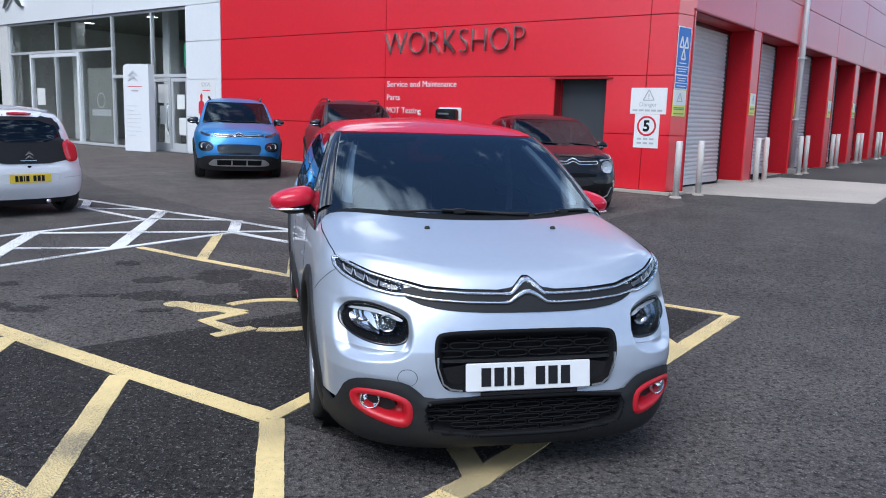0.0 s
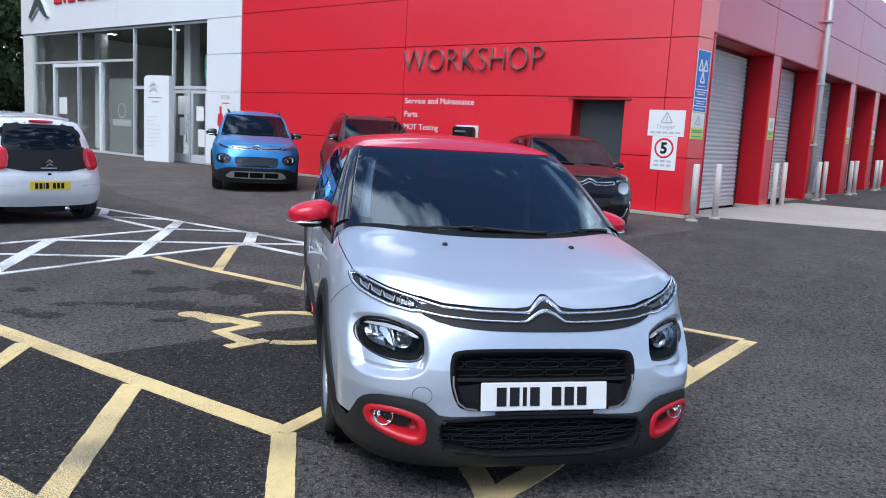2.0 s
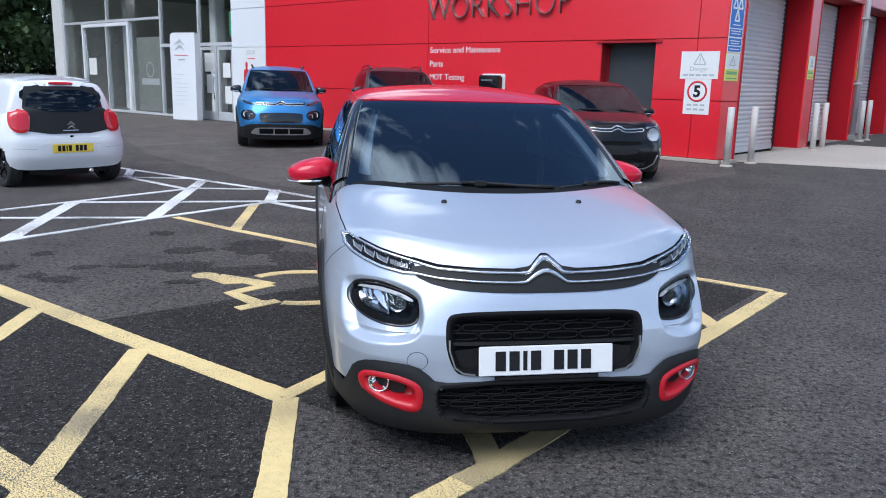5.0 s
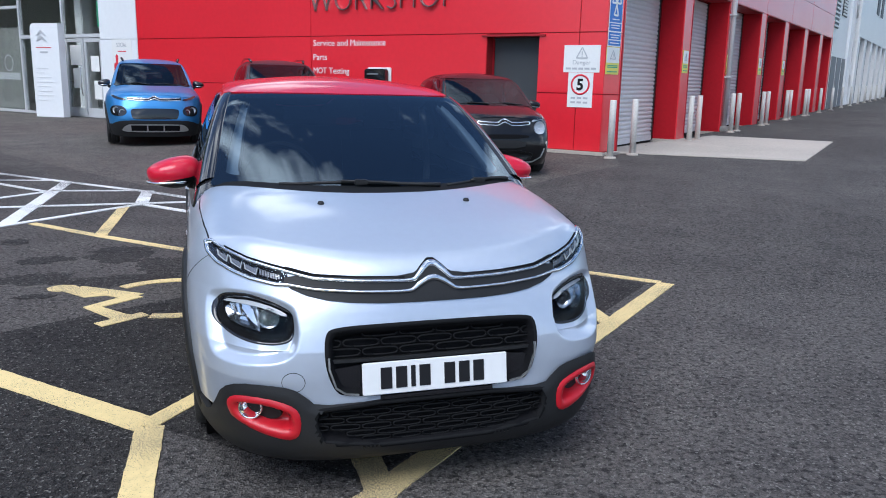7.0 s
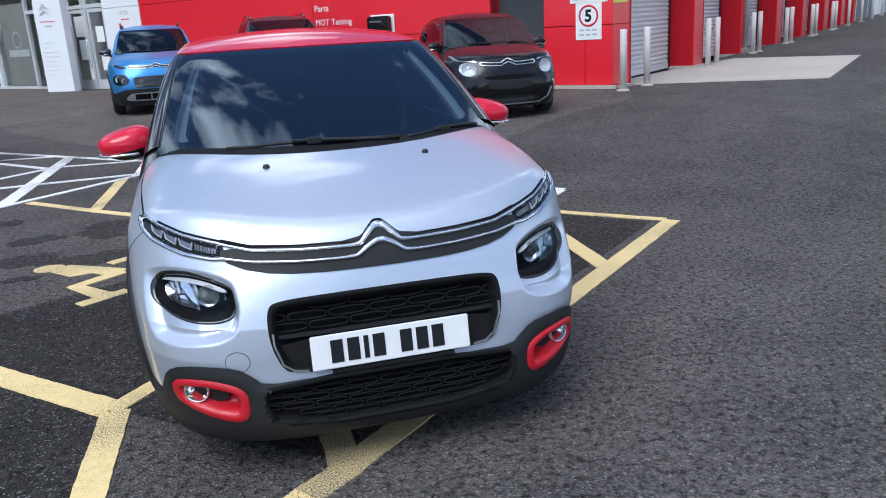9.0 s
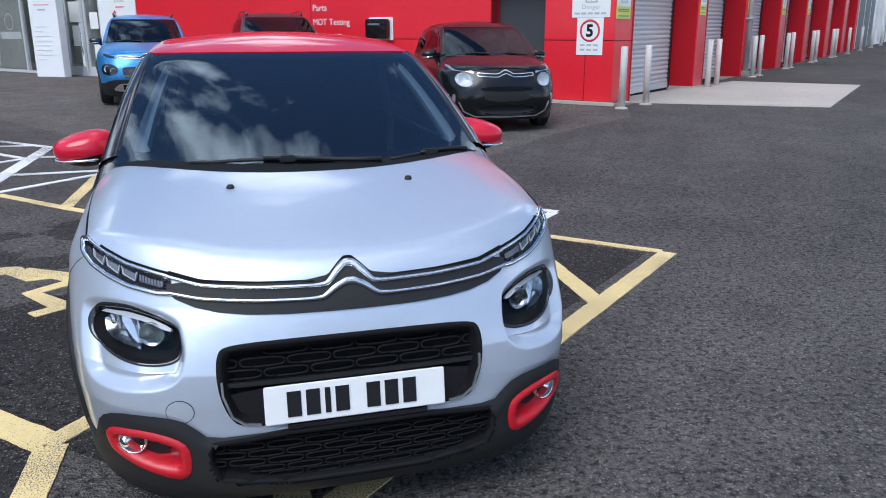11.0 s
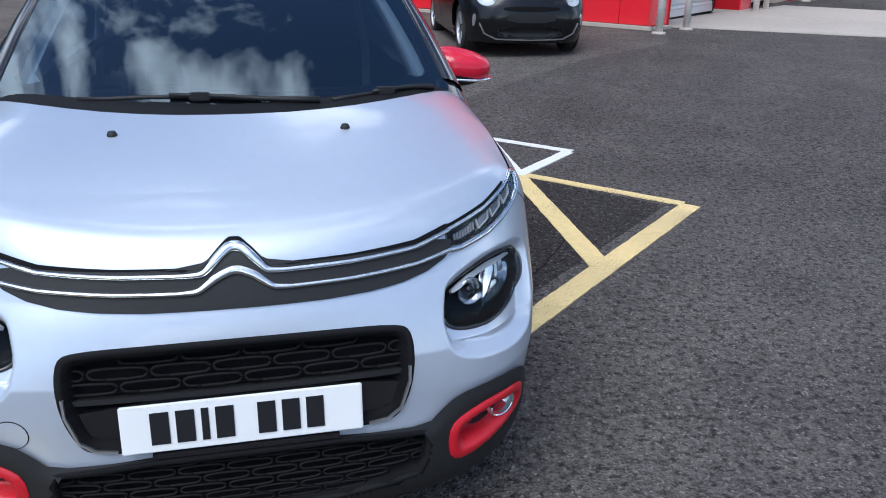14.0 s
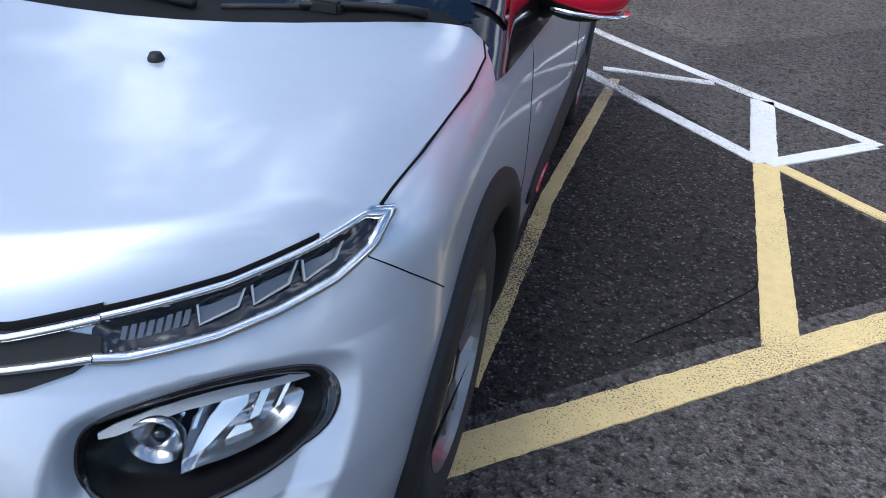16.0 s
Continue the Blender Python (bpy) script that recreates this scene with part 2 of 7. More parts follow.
M_DARKGREY_PAINT.node_tree.nodes["Principled BSDF"].inputs["Specular IOR Level"].default_value = 0.3
M_WHITE_PAINT = paint("white paint", (0.78, 0.79, 0.80), 0.0, 0.3)
M_GLASS = glass("tinted car glass", (0.19, 0.27, 0.36), 1.85)
M_FAR_GLASS = glass("dark car glass", (0.10, 0.12, 0.14), 1.34)
M_PRIVACY = glass("dark privacy glass", (0.08, 0.09, 0.10))
M_LENS = glass("clear lamp lens", (0.95, 0.96, 0.97), 1.22)
M_SHOP_GLASS = material("showroom glass", (0.86, 0.90, 0.90), 0.0, vary=0.01)
M_SHOP_GLASS.node_tree.nodes["Principled BSDF"].inputs["Transmission Weight"].default_value = 1.0
for bent in list(M_SHOP_GLASS.node_tree.nodes["Principled BSDF"].inputs["Roughness"].links):
    M_SHOP_GLASS.node_tree.links.remove(bent)
M_SHOP_GLASS.node_tree.nodes["Principled BSDF"].inputs["Roughness"].default_value = 0.0
M_TAIL = material("red tail lamp", (0.55, 0.012, 0.02), 0.12, coat=0.8, vary=0.1, scale=20)
M_PLATE_W = material("white plate", (0.74, 0.74, 0.73), 0.4, vary=0.03)
M_PLATE_Y = material("yellow plate", (0.80, 0.60, 0.05), 0.35, vary=0.03)
M_EMBLEM = material("bright emblem metal", (0.74, 0.75, 0.77), 0.42, 0.55, vary=0.04)
M_FAR_DOOR = material("shaded grey steel door", (0.16, 0.165, 0.17), 0.5, vary=0.12, scale=2)
M_BRIGHT = material("bright chromed trim", (0.80, 0.81, 0.82), 0.16, 1.0, vary=0.03)
M_GUIDE = material("grey lamp plastic", (0.20, 0.205, 0.22), 0.18, 0.5, vary=0.08, scale=40)
M_PALE_PRINT = material("pale grey print", (0.66, 0.67, 0.68), 0.5)
M_BOLLARD = material("weathered pale steel", (0.70, 0.67, 0.62), 0.5, 0.1, vary=0.2, scale=9)
M_PIPE = material("grey pipe", (0.55, 0.54, 0.54), 0.5, 0.2, vary=0.1)
M_SIGN_METAL = material("dull sign metal", (0.34, 0.33, 0.32), 0.3, 0.85, vary=0.1)
M_FOG_RED = material("red moulded trim", (0.45, 0.005, 0.015), 0.42, coat=0.08, vary=0.03)
M_FROST = material("frosted lamp plastic", (0.52, 0.54, 0.57), 0.45, 0.1, vary=0.05)
M_LAMP_MIRROR = material("lamp reflector", (0.92, 0.93, 0.94), 0.22, 1.0, vary=0.05)
M_SMOKED = material("smoked chrome", (0.46, 0.47, 0.49), 0.20, 1.0, vary=0.05)
M_STAIN = asphalt("oil darkened tarmac", (0.054, 0.050, 0.047), (0.074, 0.069, 0.065))
M_BARK = material("bark", (0.10, 0.075, 0.055), 0.9, vary=0.25, scale=10, bump=0.6)
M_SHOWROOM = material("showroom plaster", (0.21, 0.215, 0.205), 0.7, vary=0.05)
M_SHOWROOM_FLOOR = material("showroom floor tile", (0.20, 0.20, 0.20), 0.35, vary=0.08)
M_CEIL_LIGHT = lamp_glow("ceiling light", (1.0, 0.95, 0.88), 5.0)


def leaf_material(name, a, b):
    m = material(name, a, 0.6, vary=0.2, scale=3)
    n, l = m.node_tree.nodes, m.node_tree.links
    g, x = n.new("ShaderNodeNewGeometry"), n.new("ShaderNodeMix")
    x.data_type = "RGBA"
    x.inputs["A"].default_value, x.inputs["B"].default_value = (*a, 1), (*b, 1)
    l.new(g.outputs["Random Per Island"], x.inputs["Factor"])
    l.new(x.outputs["Result"], n["Principled BSDF"].inputs["Base Color"])
    return m


M_LEAF = leaf_material("leaves", (0.045, 0.09, 0.028), (0.125, 0.185, 0.06))


# ---- mesh helpers ----
def mesh(name, verts, faces, mat, smooth=False, normals=None):
    me = bpy.data.meshes.new(name)
    me.from_pydata([tuple(map(float, v)) for v in verts], [], [tuple(map(int, f)) for f in faces])
    me.materials.append(mat)
    me.validate()
    if smooth:
        me.polygons.foreach_set("use_smooth", [True] * len(me.polygons))
    if normals is not None:
        me.normals_split_custom_set_from_vertices([tuple(map(float, v)) for v in normals])
    me.update()
    return me


def bm_mesh(name, bm, mat, smooth=False):
    bmesh.ops.recalc_face_normals(bm, faces=bm.faces)
    me = bpy.data.meshes.new(name)
    bm.to_mesh(me)
    bm.free()
    me.materials.append(mat)
    if smooth:
        me.polygons.foreach_set("use_smooth", [True] * len(me.polygons))
    return me


def link(name, me, parent=None, label="", m=None):
    ob = new(name, me)
    if parent is not None:
        ob.parent = parent
    if m is not None:
        ob.matrix_local = m
    if label:
        ob["label"] = label
    return ob


def box_bm(size, at=(0, 0, 0), bevel=0.0, bm=None, m=None):
    bm = bm or bmesh.new()
    made = bmesh.ops.create_cube(bm, size=1.0)["verts"]
    bmesh.ops.scale(bm, vec=size, verts=made)
    if bevel:
        edges = list({e for v in made for e in v.link_edges})
        made = list({v for f in bmesh.ops.bevel(bm, geom=edges, offset=bevel, segments=2, affect="EDGES")["faces"] for v in f.verts} | {v for v in made if v.is_valid})
    bmesh.ops.translate(bm, vec=at, verts=made)
    if m is not None:
        bmesh.ops.transform(bm, matrix=m, verts=made)
    return bm


def box(name, lo, hi, mat, parent=None, label="", bevel=0.0, m=None):
    size = [h - l for l, h in zip(lo, hi)]
    at = [(h + l) / 2 for l, h in zip(lo, hi)]
    return link(name, bm_mesh(name, box_bm(size, at, min(bevel, min(size) * 0.45)), mat), parent, label, m)


def lathe(profile, steps=32, axis="x"):
    """A surface of revolution; profile of (radius, along)."""
    verts, faces, n = [], [], len(profile)
    for i in range(steps):
        a = 2 * math.pi * i / steps
        for r, h in profile:
            c, s = r * math.cos(a), r * math.sin(a)
            verts.append((h, c, s) if axis == "x" else (c, s, h) if axis == "z" else (c, h, s))
    for i in range(steps):
        for k in range(n - 1):
            a, b = i * n + k, ((i + 1) % steps) * n + k
            faces.append((a, b, b + 1, a + 1))
    return verts, faces


def tube(points, radius, steps=8, flat=1.0):
    """A round bar along points; radius may be a list."""
    pts = [Vector(p) for p in points]
    rad = radius if isinstance(radius, (list, tuple)) else [radius] * len(pts)
    verts, faces = [], []
    for i, p in enumerate(pts):
        d = (pts[min(i + 1, len(pts) - 1)] - pts[max(i - 1, 0)]).normalized()
        side = d.cross(Vector((0, 0, 1)))
        side = side.normalized() if side.length > 1e-3 else Vector((1, 0, 0))
        up = side.cross(d).normalized()
        for k in range(steps):
            a = 2 * math.pi * k / steps
            verts.append(p + rad[i] * (math.cos(a) * side + flat * math.sin(a) * up))
    for i in range(len(pts) - 1):
        for k in range(steps):
            a, b = i * steps + k, i * steps + (k + 1) % steps
            faces.append((a, b, b + steps, a + steps))
    faces += [tuple(range(steps))[::-1], tuple(range(len(verts) - steps, len(verts)))]
    return verts, faces


def joined(*pieces):
    verts, faces = [], []
    for v, f in pieces:
        k = len(verts)
        verts += list(v)
        faces += [tuple(i + k for i in q) for q in f]
    return verts, faces


def slab(poly, z0, z1):
    """An upright prism over a flat outline."""
    n = len(poly)
    area = sum(poly[i][0] * poly[(i + 1) % n][1] - poly[(i + 1) % n][0] * poly[i][1] for i in range(n))
    poly = poly if area > 0 else poly[::-1]
    verts = [(x, y, z1) for x, y in poly] + [(x, y, z0) for x, y in poly]
    faces = [tuple(range(n)), tuple(range(2 * n - 1, n - 1, -1))] + [(i, i + n, (i + 1) % n + n, (i + 1) % n) for i in range(n)]
    return verts, faces


def ribbon(points, width):
    """The outline of a band along points."""
    pts = np.array(points, float)
    t = np.gradient(pts, axis=0)
    t /= np.linalg.norm(t, axis=1, keepdims=True)
    n = np.stack([-t[:, 1], t[:, 0]], 1) * 0.5
    w = np.array(width if isinstance(width, (list, tuple)) else [width] * len(pts))[:, None]
    return [tuple(p) for p in np.concatenate([pts + n * w, (pts - n * w)[::-1]])]


def rounded(points, rounds=2):
    """Chaikin's corner cutting of a closed outline."""
    p = np.array(points, float)
    for _ in range(rounds):
        q = np.roll(p, -1, 0)
        p = np.stack([0.75 * p + 0.25 * q, 0.25 * p + 0.75 * q], 1).reshape(-1, 2)
    return [tuple(v) for v in p]


def inside(pts, poly):
    x, y = pts[:, 0], pts[:, 1]
    hit = np.zeros(len(pts), bool)
    for (x0, y0), (x1, y1) in zip(poly, poly[1:] + poly[:1]):
        if y0 != y1:
            hit ^= ((y0 > y) != (y1 > y)) & (x < (x1 - x0) * (y - y0) / (y1 - y0) + x0)
    return hit


def edge_distance(pts, poly):
    best = np.full(len(pts), 9.0)
    for a, b in zip(poly, poly[1:] + poly[:1]):
        a, b = np.array(a), np.array(b)
        d = b - a
        t = np.clip(((pts - a) @ d) / max(d @ d, 1e-12), 0, 1)
        best = np.minimum(best, np.linalg.norm(pts - a - t[:, None] * d, axis=1))
    return best


def patch(outline, res):
    """A triangulated flat outline: points, triangles and the boundary loop."""
    from_pts, n = [], len(outline)
    for i in range(n):
        a, b = np.array(outline[i]), np.array(outline[(i + 1) % n])
        k = max(1, int(math.ceil(np.linalg.norm(b - a) / res)))
        from_pts += [a + (b - a) * j / k for j in range(k)]
    rim = np.array(from_pts)
    area = np.sum(rim[:, 0] * np.roll(rim[:, 1], -1) - np.roll(rim[:, 0], -1) * rim[:, 1])
    if area < 0:
        rim = rim[::-1]
    lo, hi = rim.min(0), rim.max(0)
    gx, gy = np.meshgrid(np.arange(lo[0] + res / 2, hi[0], res), np.arange(lo[1] + res / 2, hi[1], res * 0.9))
    gx[1::2] += res / 2
    grid = np.stack([gx.ravel(), gy.ravel()], 1)
    poly = [tuple(p) for p in rim]
    grid = grid[inside(grid, poly)] if len(grid) else grid
    if len(grid):
        grid = grid[edge_distance(grid, poly) > res * 0.45]
    pts = np.concatenate([rim, grid]) if len(grid) else rim
    m = len(rim)
    vs, _, fs, *_ = delaunay_2d_cdt([Vector(p) for p in pts], [(i, (i + 1) % m) for i in range(m)], [list(range(m))], 1, 1e-6)
    return np.array([tuple(v) for v in vs]), [tuple(q) for q in fs], m, poly


def letters(name, text, height, mat, parent, m, depth=0.004, label="", width=None, spacing=1.0, thin=0.0):
    """Raised lettering in the built-in font, its capitals of that height."""
    cu = bpy.data.curves.new(name, "FONT")
    cu.body, cu.size, cu.extrude, cu.space_character = text, height / 0.69, depth / 2, spacing
    cu.resolution_u = 3
    cu.offset = -thin
    ob = bpy.data.objects.new(name, cu)
    scene.collection.objects.link(ob)
    bpy.context.view_layer.update()
    me = bpy.data.meshes.new_from_object(ob.evaluated_get(bpy.context.evaluated_depsgraph_get()))
    bpy.data.objects.remove(ob)
    me.materials.clear()
    me.materials.append(mat)
    if width:
        xs = [v.co.x for v in me.vertices]
        k, x0 = width / (max(xs) - min(xs)), min(xs)
        for v in me.vertices:
            v.co.x = (v.co.x - x0) * k
    return link(name, me, parent, label, m)


def thing(name, m, label, category, group="", kind=""):
    ob = new(name)
    ob.empty_display_size = 0.2
    ob.matrix_world = m
    return tagged(ob, label, category, group, kind)


# ---- ground ----
RISE = 0.0165  # the yard climbs along the workshop's side wall


def fall(x, y):
    """The height of the ground: it rises gently towards the building, then along the yard beside it."""
    d, e = 0.609 * x + 0.793 * y, 0.793 * x - 0.609 * y
    low = float(np.interp(d, (6.6, 7.4, 10.6, 13.6, 14.2), (0.0, 0.018, 0.128, 0.198, 0.2)))
    return low + RISE * min(max(d - 14.02, 0.0), 110.0) * min(max((e + 6.0) / 0.4, 0.0), 1.0)


gv, gf, dists, across = [], [], (-1500, -60, 0, 6.6, 7.0, 7.4, 9.0, 10.6, 12.0, 13.6, 14.02, 14.2, 60, 124, 1500), (-1500, -40, -6.0, -5.6, 0, 40, 1500)
wide = len(across)
for d in dists:
    for e in across:
        gv.append((0.609 * d + 0.793 * e, 0.793 * d - 0.609 * e, fall(0.609 * d + 0.793 * e, 0.793 * d - 0.609 * e)))
for r in range(len(dists) - 1):
    for k in range(wide - 1):
        gf.append((r * wide + k, r * wide + k + 1, (r + 1) * wide + k + 1, (r + 1) * wide + k)[::-1])
ground = link("ground", mesh("ground", gv, gf, M_TAR))
tagged(ground, "dark grey worn tarmac car park surface", "ground", kind="structure")


def flat_piece(name, poly, top, mat, label, category="tarmac patch", kind="structure"):
    pts, tris, m, _ = patch(poly, 0.8)
    verts = [(x, y, fall(x, y) + top) for x, y in pts] + [(x, y, fall(x, y) - 0.02) for x, y in pts[:m]]
    k = len(pts)
    faces = [t for t in tris] + [(i, k + i, k + (i + 1) % m, (i + 1) % m) for i in range(m)]
    return tagged(link(name, mesh(name, verts, faces, mat)), label, category, kind=kind)


flat_piece("pavement", [(-2.177, 4.636), (-0.937, 5.783), (0.626, 7.282), (1.39, 6.57), (2.15, 6.04), (1.345, 4.93), (0.166, 3.168), (-0.789, 3.698)], 0.002, M_TAR_NEW, "smoother newer dark tarmac patch in the parking bay")
flat_piece("pavement", [(-4.5, 6.05), (-0.78, 3.66), (-0.46, 2.1), (0.4, -7.0), (-6.5, -7.0)], 0.0009, M_TAR_NEW, "newer dark tarmac between the yellow bay lines")
flat_piece("pavement", [(-4.55, 6.14), (-2.18, 4.64), (-0.94, 5.785), (0.62, 7.285), (-0.8, 8.12), (-3.35, 8.10), (-4.1, 6.75)], 0.0008, M_TAR_MID, "worn paler grey tarmac beside the parking bay")
flat_piece("pavement", [(0.68, 8.64), (2.58, 11.42), (4.0, 12.9), (4.25, 14.0), (1.3, 16.2), (-6.0, 21.8), (-12.5, 26.8), (-11.0, 22.0), (-6.3, 14.6), (-2.9, 11.0)], 0.0022, M_TAR_OLD, "older pale grey tarmac strip in front of the building")
flat_piece("pavement", [(4.1, 15.25), (4.5, 14.88), (4.85, 14.8), (7.55, 13.72), (10.4, 17.75), (8.2, 19.25), (6.85, 17.95), (6.4, 18.2)], 0.014, M_CONC, "pale concrete apron before the workshop doors", "concrete apron")

def worn_line(points, width, top):
    """A painted band along points with ragged, chipped edges, following the ground."""
    pts = np.array(points, float)
    run = np.concatenate([[0], np.cumsum(np.linalg.norm(np.diff(pts, axis=0), axis=1))])
    q = np.linspace(0, run[-1], max(2, int(run[-1] / 0.022)))
    c = np.stack([np.interp(q, run, pts[:, 0]), np.interp(q, run, pts[:, 1])], 1)
    t = np.gradient(c, axis=0)
    t /= np.linalg.norm(t, axis=1, keepdims=True)
    verts = []
    for (x, y), (u, v) in zip(c, t):
        for side in (1, -1):
            chip = noise.noise(Vector((x * 26, y * 26, side * 7))) * 0.0045 + noise.noise(Vector((x * 6, y * 6, side * 3 + 20))) * 0.004
            h = side * (width / 2 + chip)
            verts += [(x - v * h, y + u * h, z) for z in (top, -0.01)]
    faces = []
    for k in range(len(c) - 1):
        a, b = 4 * k, 4 * k + 4
        faces += [(a, a + 2, b + 2, b), (a + 1, a, b, b + 1), (a + 2, a + 3, b + 3, b + 2)]
    faces += [(0, 1, 3, 2), (4 * len(c) - 4, 4 * len(c) - 2, 4 * len(c) - 1, 4 * len(c) - 3)]
    return verts, faces


YELLOW_LINES = [
    ([(-4.46, 6.086), (-3.454, 5.438), (-1.704, 4.287), (-0.759, 3.678)], 0.13),
    ([(-2.63, 4.837), (-2.47, 3.87)], 0.115),
    ([(-1.684, 4.208), (-1.345, 2.403)], 0.115),
    ([(-0.739, 3.659), (-0.44, 2.169)], 0.115),
    ([(-0.759, 3.668), (-0.284, 4.645), (-0.032, 5.144)], 0.09),
    ([(-2.451, 3.425), (-1.797, 3.019), (-0.842, 2.41)], 0.13),
    ([(-0.591, 2.117), (-0.2, 2.599), (0.10, 2.969)], 0.115),
    ([(0.80, 3.944), (1.20, 4.51), (1.66, 5.15), (2.30, 6.045)], 0.115),
    ([(1.325, 6.62), (1.585, 5.09)], 0.115),
    ([(2.262, 6.07), (1.37, 6.645)], 0.075),
    ([(0.35, 7.43), (0.385, 7.18), (0.62, 5.655), (0.812, 4.742), (0.872, 4.42)], 0.06),
    ([(-3.148, 8.223), (-2.273, 7.613), (-1.287, 6.985)], 0.085),
    ([(-2.622, 9.28), (-2.323, 7.682)], 0.11),
    ([(-1.307, 7.005), (-1.616, 8.781)], 0.09),
]
WHITE_LINES = [
    ([(-6.462, 12.863), (-5.808, 12.458), (-3.968, 11.259), (-2.721, 10.466), (0.064, 8.362), (1.79, 7.283)], 0.085),
    ([(-4.611, 5.866), (-4.066, 6.765), (-3.349, 8.082), (-2.501, 9.46)], 0.085),
    ([(-3.988, 11.259), (-3.349, 8.112)], 0.15),
    ([(-4.626, 8.913), (-4.066, 6.784)], 0.15),
    ([(-4.626, 8.913), (-1.917, 9.697), (-1.434, 9.576)], 0.075),
    ([(-5.263, 7.686), (-3.379, 8.131)], 0.075),
    ([(-5.363, 7.734), (-3.869, 10.33)], 0.085),
    ([(-3.869, 10.33), (-5.256, 11.397)], 0.075),
    ([(-2.731, 10.526), (-2.501, 9.48)], 0.14),
    ([(-2.461, 9.441), (-1.586, 8.782)], 0.085),
    ([(-5.537, 12.284), (-5.156, 11.34)], 0.12),
    ([(-5.156, 11.34), (-4.25, 11.413)], 0.06),
    ([(-3.859, 10.429), (-2.842, 10.544)], 0.06),
    ([(0.224, 7.592), (0.859, 7.79)], 0.07),
    ([(-0.832, 8.15), (0.34, 7.31), (1.31, 6.625)], 0.085),
    ([(1.163, 7.64), (1.312, 6.66)], 0.13),
    ([(1.33, 6.63), (1.755, 7.265)], 0.085),
]
# stretches at and beneath the silver car's nose, in the worn, shade-darkened yellow
UNDERCAR_LINES = [([(0.10, 2.969), (0.186, 3.075), (0.80, 3.944)], 0.115), ([(0.206, 3.139), (0.066, 3.711)], 0.115)]
for rows, mat, word in ((YELLOW_LINES, M_YELLOW, "yellow"), (WHITE_LINES, M_WHITE_LINE, "white"), (UNDERCAR_LINES, M_YELLOW_WORN_SHADED, "yellow")):
    for i, (pts, w) in enumerate(rows):
        top = 0.0045 + 0.0004 * (i % 5) + (0.0025 if word == "white" else 0.0014 if mat is M_YELLOW_WORN_SHADED else 0)
        ob = link("road_marking", mesh("road_marking", *worn_line(pts, w, top), mat))
        tagged(ob, f"worn painted {word} line of a parking bay on tarmac", "road marking", f"{word} bay lines", "structure")

# accessible-bay symbol, painted on the tarmac
icon = thing("bay_symbol", pose(0, 0, 0), "yellow painted accessible parking symbol on dark tarmac", "road marking", kind="structure")
head_pts = [(-1.933 + 0.10 * math.cos(a), 5.837 + 0.085 * math.sin(a)) for a in np.linspace(0, 2 * math.pi, 14)[:-1]]
link("head", mesh("head", *slab(head_pts, -0.01, 0.0046), M_YELLOW), icon)
link("arm", mesh("arm", *slab(ribbon([(-1.893, 5.808), (-1.702, 5.653), (-1.581, 5.714)], 0.085), -0.01, 0.005), M_YELLOW), icon)
link("body", mesh("body", *slab(ribbon([(-1.843, 5.839), (-1.591, 5.734), (-1.4, 5.638)], [0.11, 0.12, 0.15]), -0.01, 0.0056), M_YELLOW), icon)
link("leg", mesh("leg", *slab(ribbon([(-1.39, 5.658), (-1.582, 5.388), (-1.361, 5.193), (-1.28, 5.165)], 0.11), -0.01, 0.0062), M_YELLOW), icon)
link("foot", mesh("foot", *slab(ribbon([(-1.421, 5.024), (-1.22, 5.245)], 0.09), -0.01, 0.0066), M_YELLOW), icon)
arc = [(-1.138 + 0.47 * math.cos(a), 5.642 + 0.44 * math.sin(a)) for a in np.radians(np.linspace(150, -95, 26))]
link("wheel_arc", mesh("wheel_arc", *slab(ribbon(arc, 0.085), -0.01, 0.007), M_YELLOW), icon)

# dark oil stains and a crack in the tarmac
STAINS = ((-2.18, 6.10, 0.27, 0.15), (-1.60, 6.06, 0.46, 0.15), (-1.90, 6.92, 0.25, 0.30), (-1.44, 6.53, 0.20, 0.32), (-2.38, 6.67, 0.19, 0.13), (-2.90, 5.56, 0.13, 0.12), (-2.92, 5.93, 0.12, 0.07), (-3.49, 5.82, 0.10, 0.11), (-3.48, 6.32, 0.08, 0.10), (-0.86, 4.08, 0.17, 0.23), (-2.91, 7.34, 0.11, 0.13), (-2.03, 5.63, 0.12, 0.06), (-3.12, 5.62, 0.07, 0.08), (-2.62, 6.02, 0.16, 0.05))
for stain_at, (x, y, a, b) in enumerate(STAINS):
    rim = []
    for k in range(72):
        t = 2 * math.pi * k / 72
        q = Vector((math.cos(t), math.sin(t), stain_at * 3.7))
        ragged = 1 + 0.42 * noise.noise(q * 1.6) + 0.34 * noise.noise(q * 4.5) + 0.16 * noise.noise(q * 12.0)
        u, v = a * ragged * math.cos(t), b * ragged * math.sin(t)
        rim.append((x + u * 0.969 - v * 0.245, y + u * 0.245 + v * 0.969))
    tagged(link("oil_stain", mesh("oil_stain", *slab(rim, -0.01, 0.0024 + 0.0001 * stain_at), M_STAIN)), "dark irregular oil stain soaked into the tarmac", "stain", "oil stains", "structure")
crack = [(1.50, 5.60), (1.48, 5.51), (1.45, 5.39), (1.42, 5.32), (1.36, 5.19), (1.33, 5.11), (1.28, 5.02), (1.20, 4.87)]
tagged(link("crack", mesh("crack", *slab(ribbon(crack, 0.006), -0.01, 0.0032), M_DARK)), "thin dark crack across the bay tarmac", "crack", kind="structure")

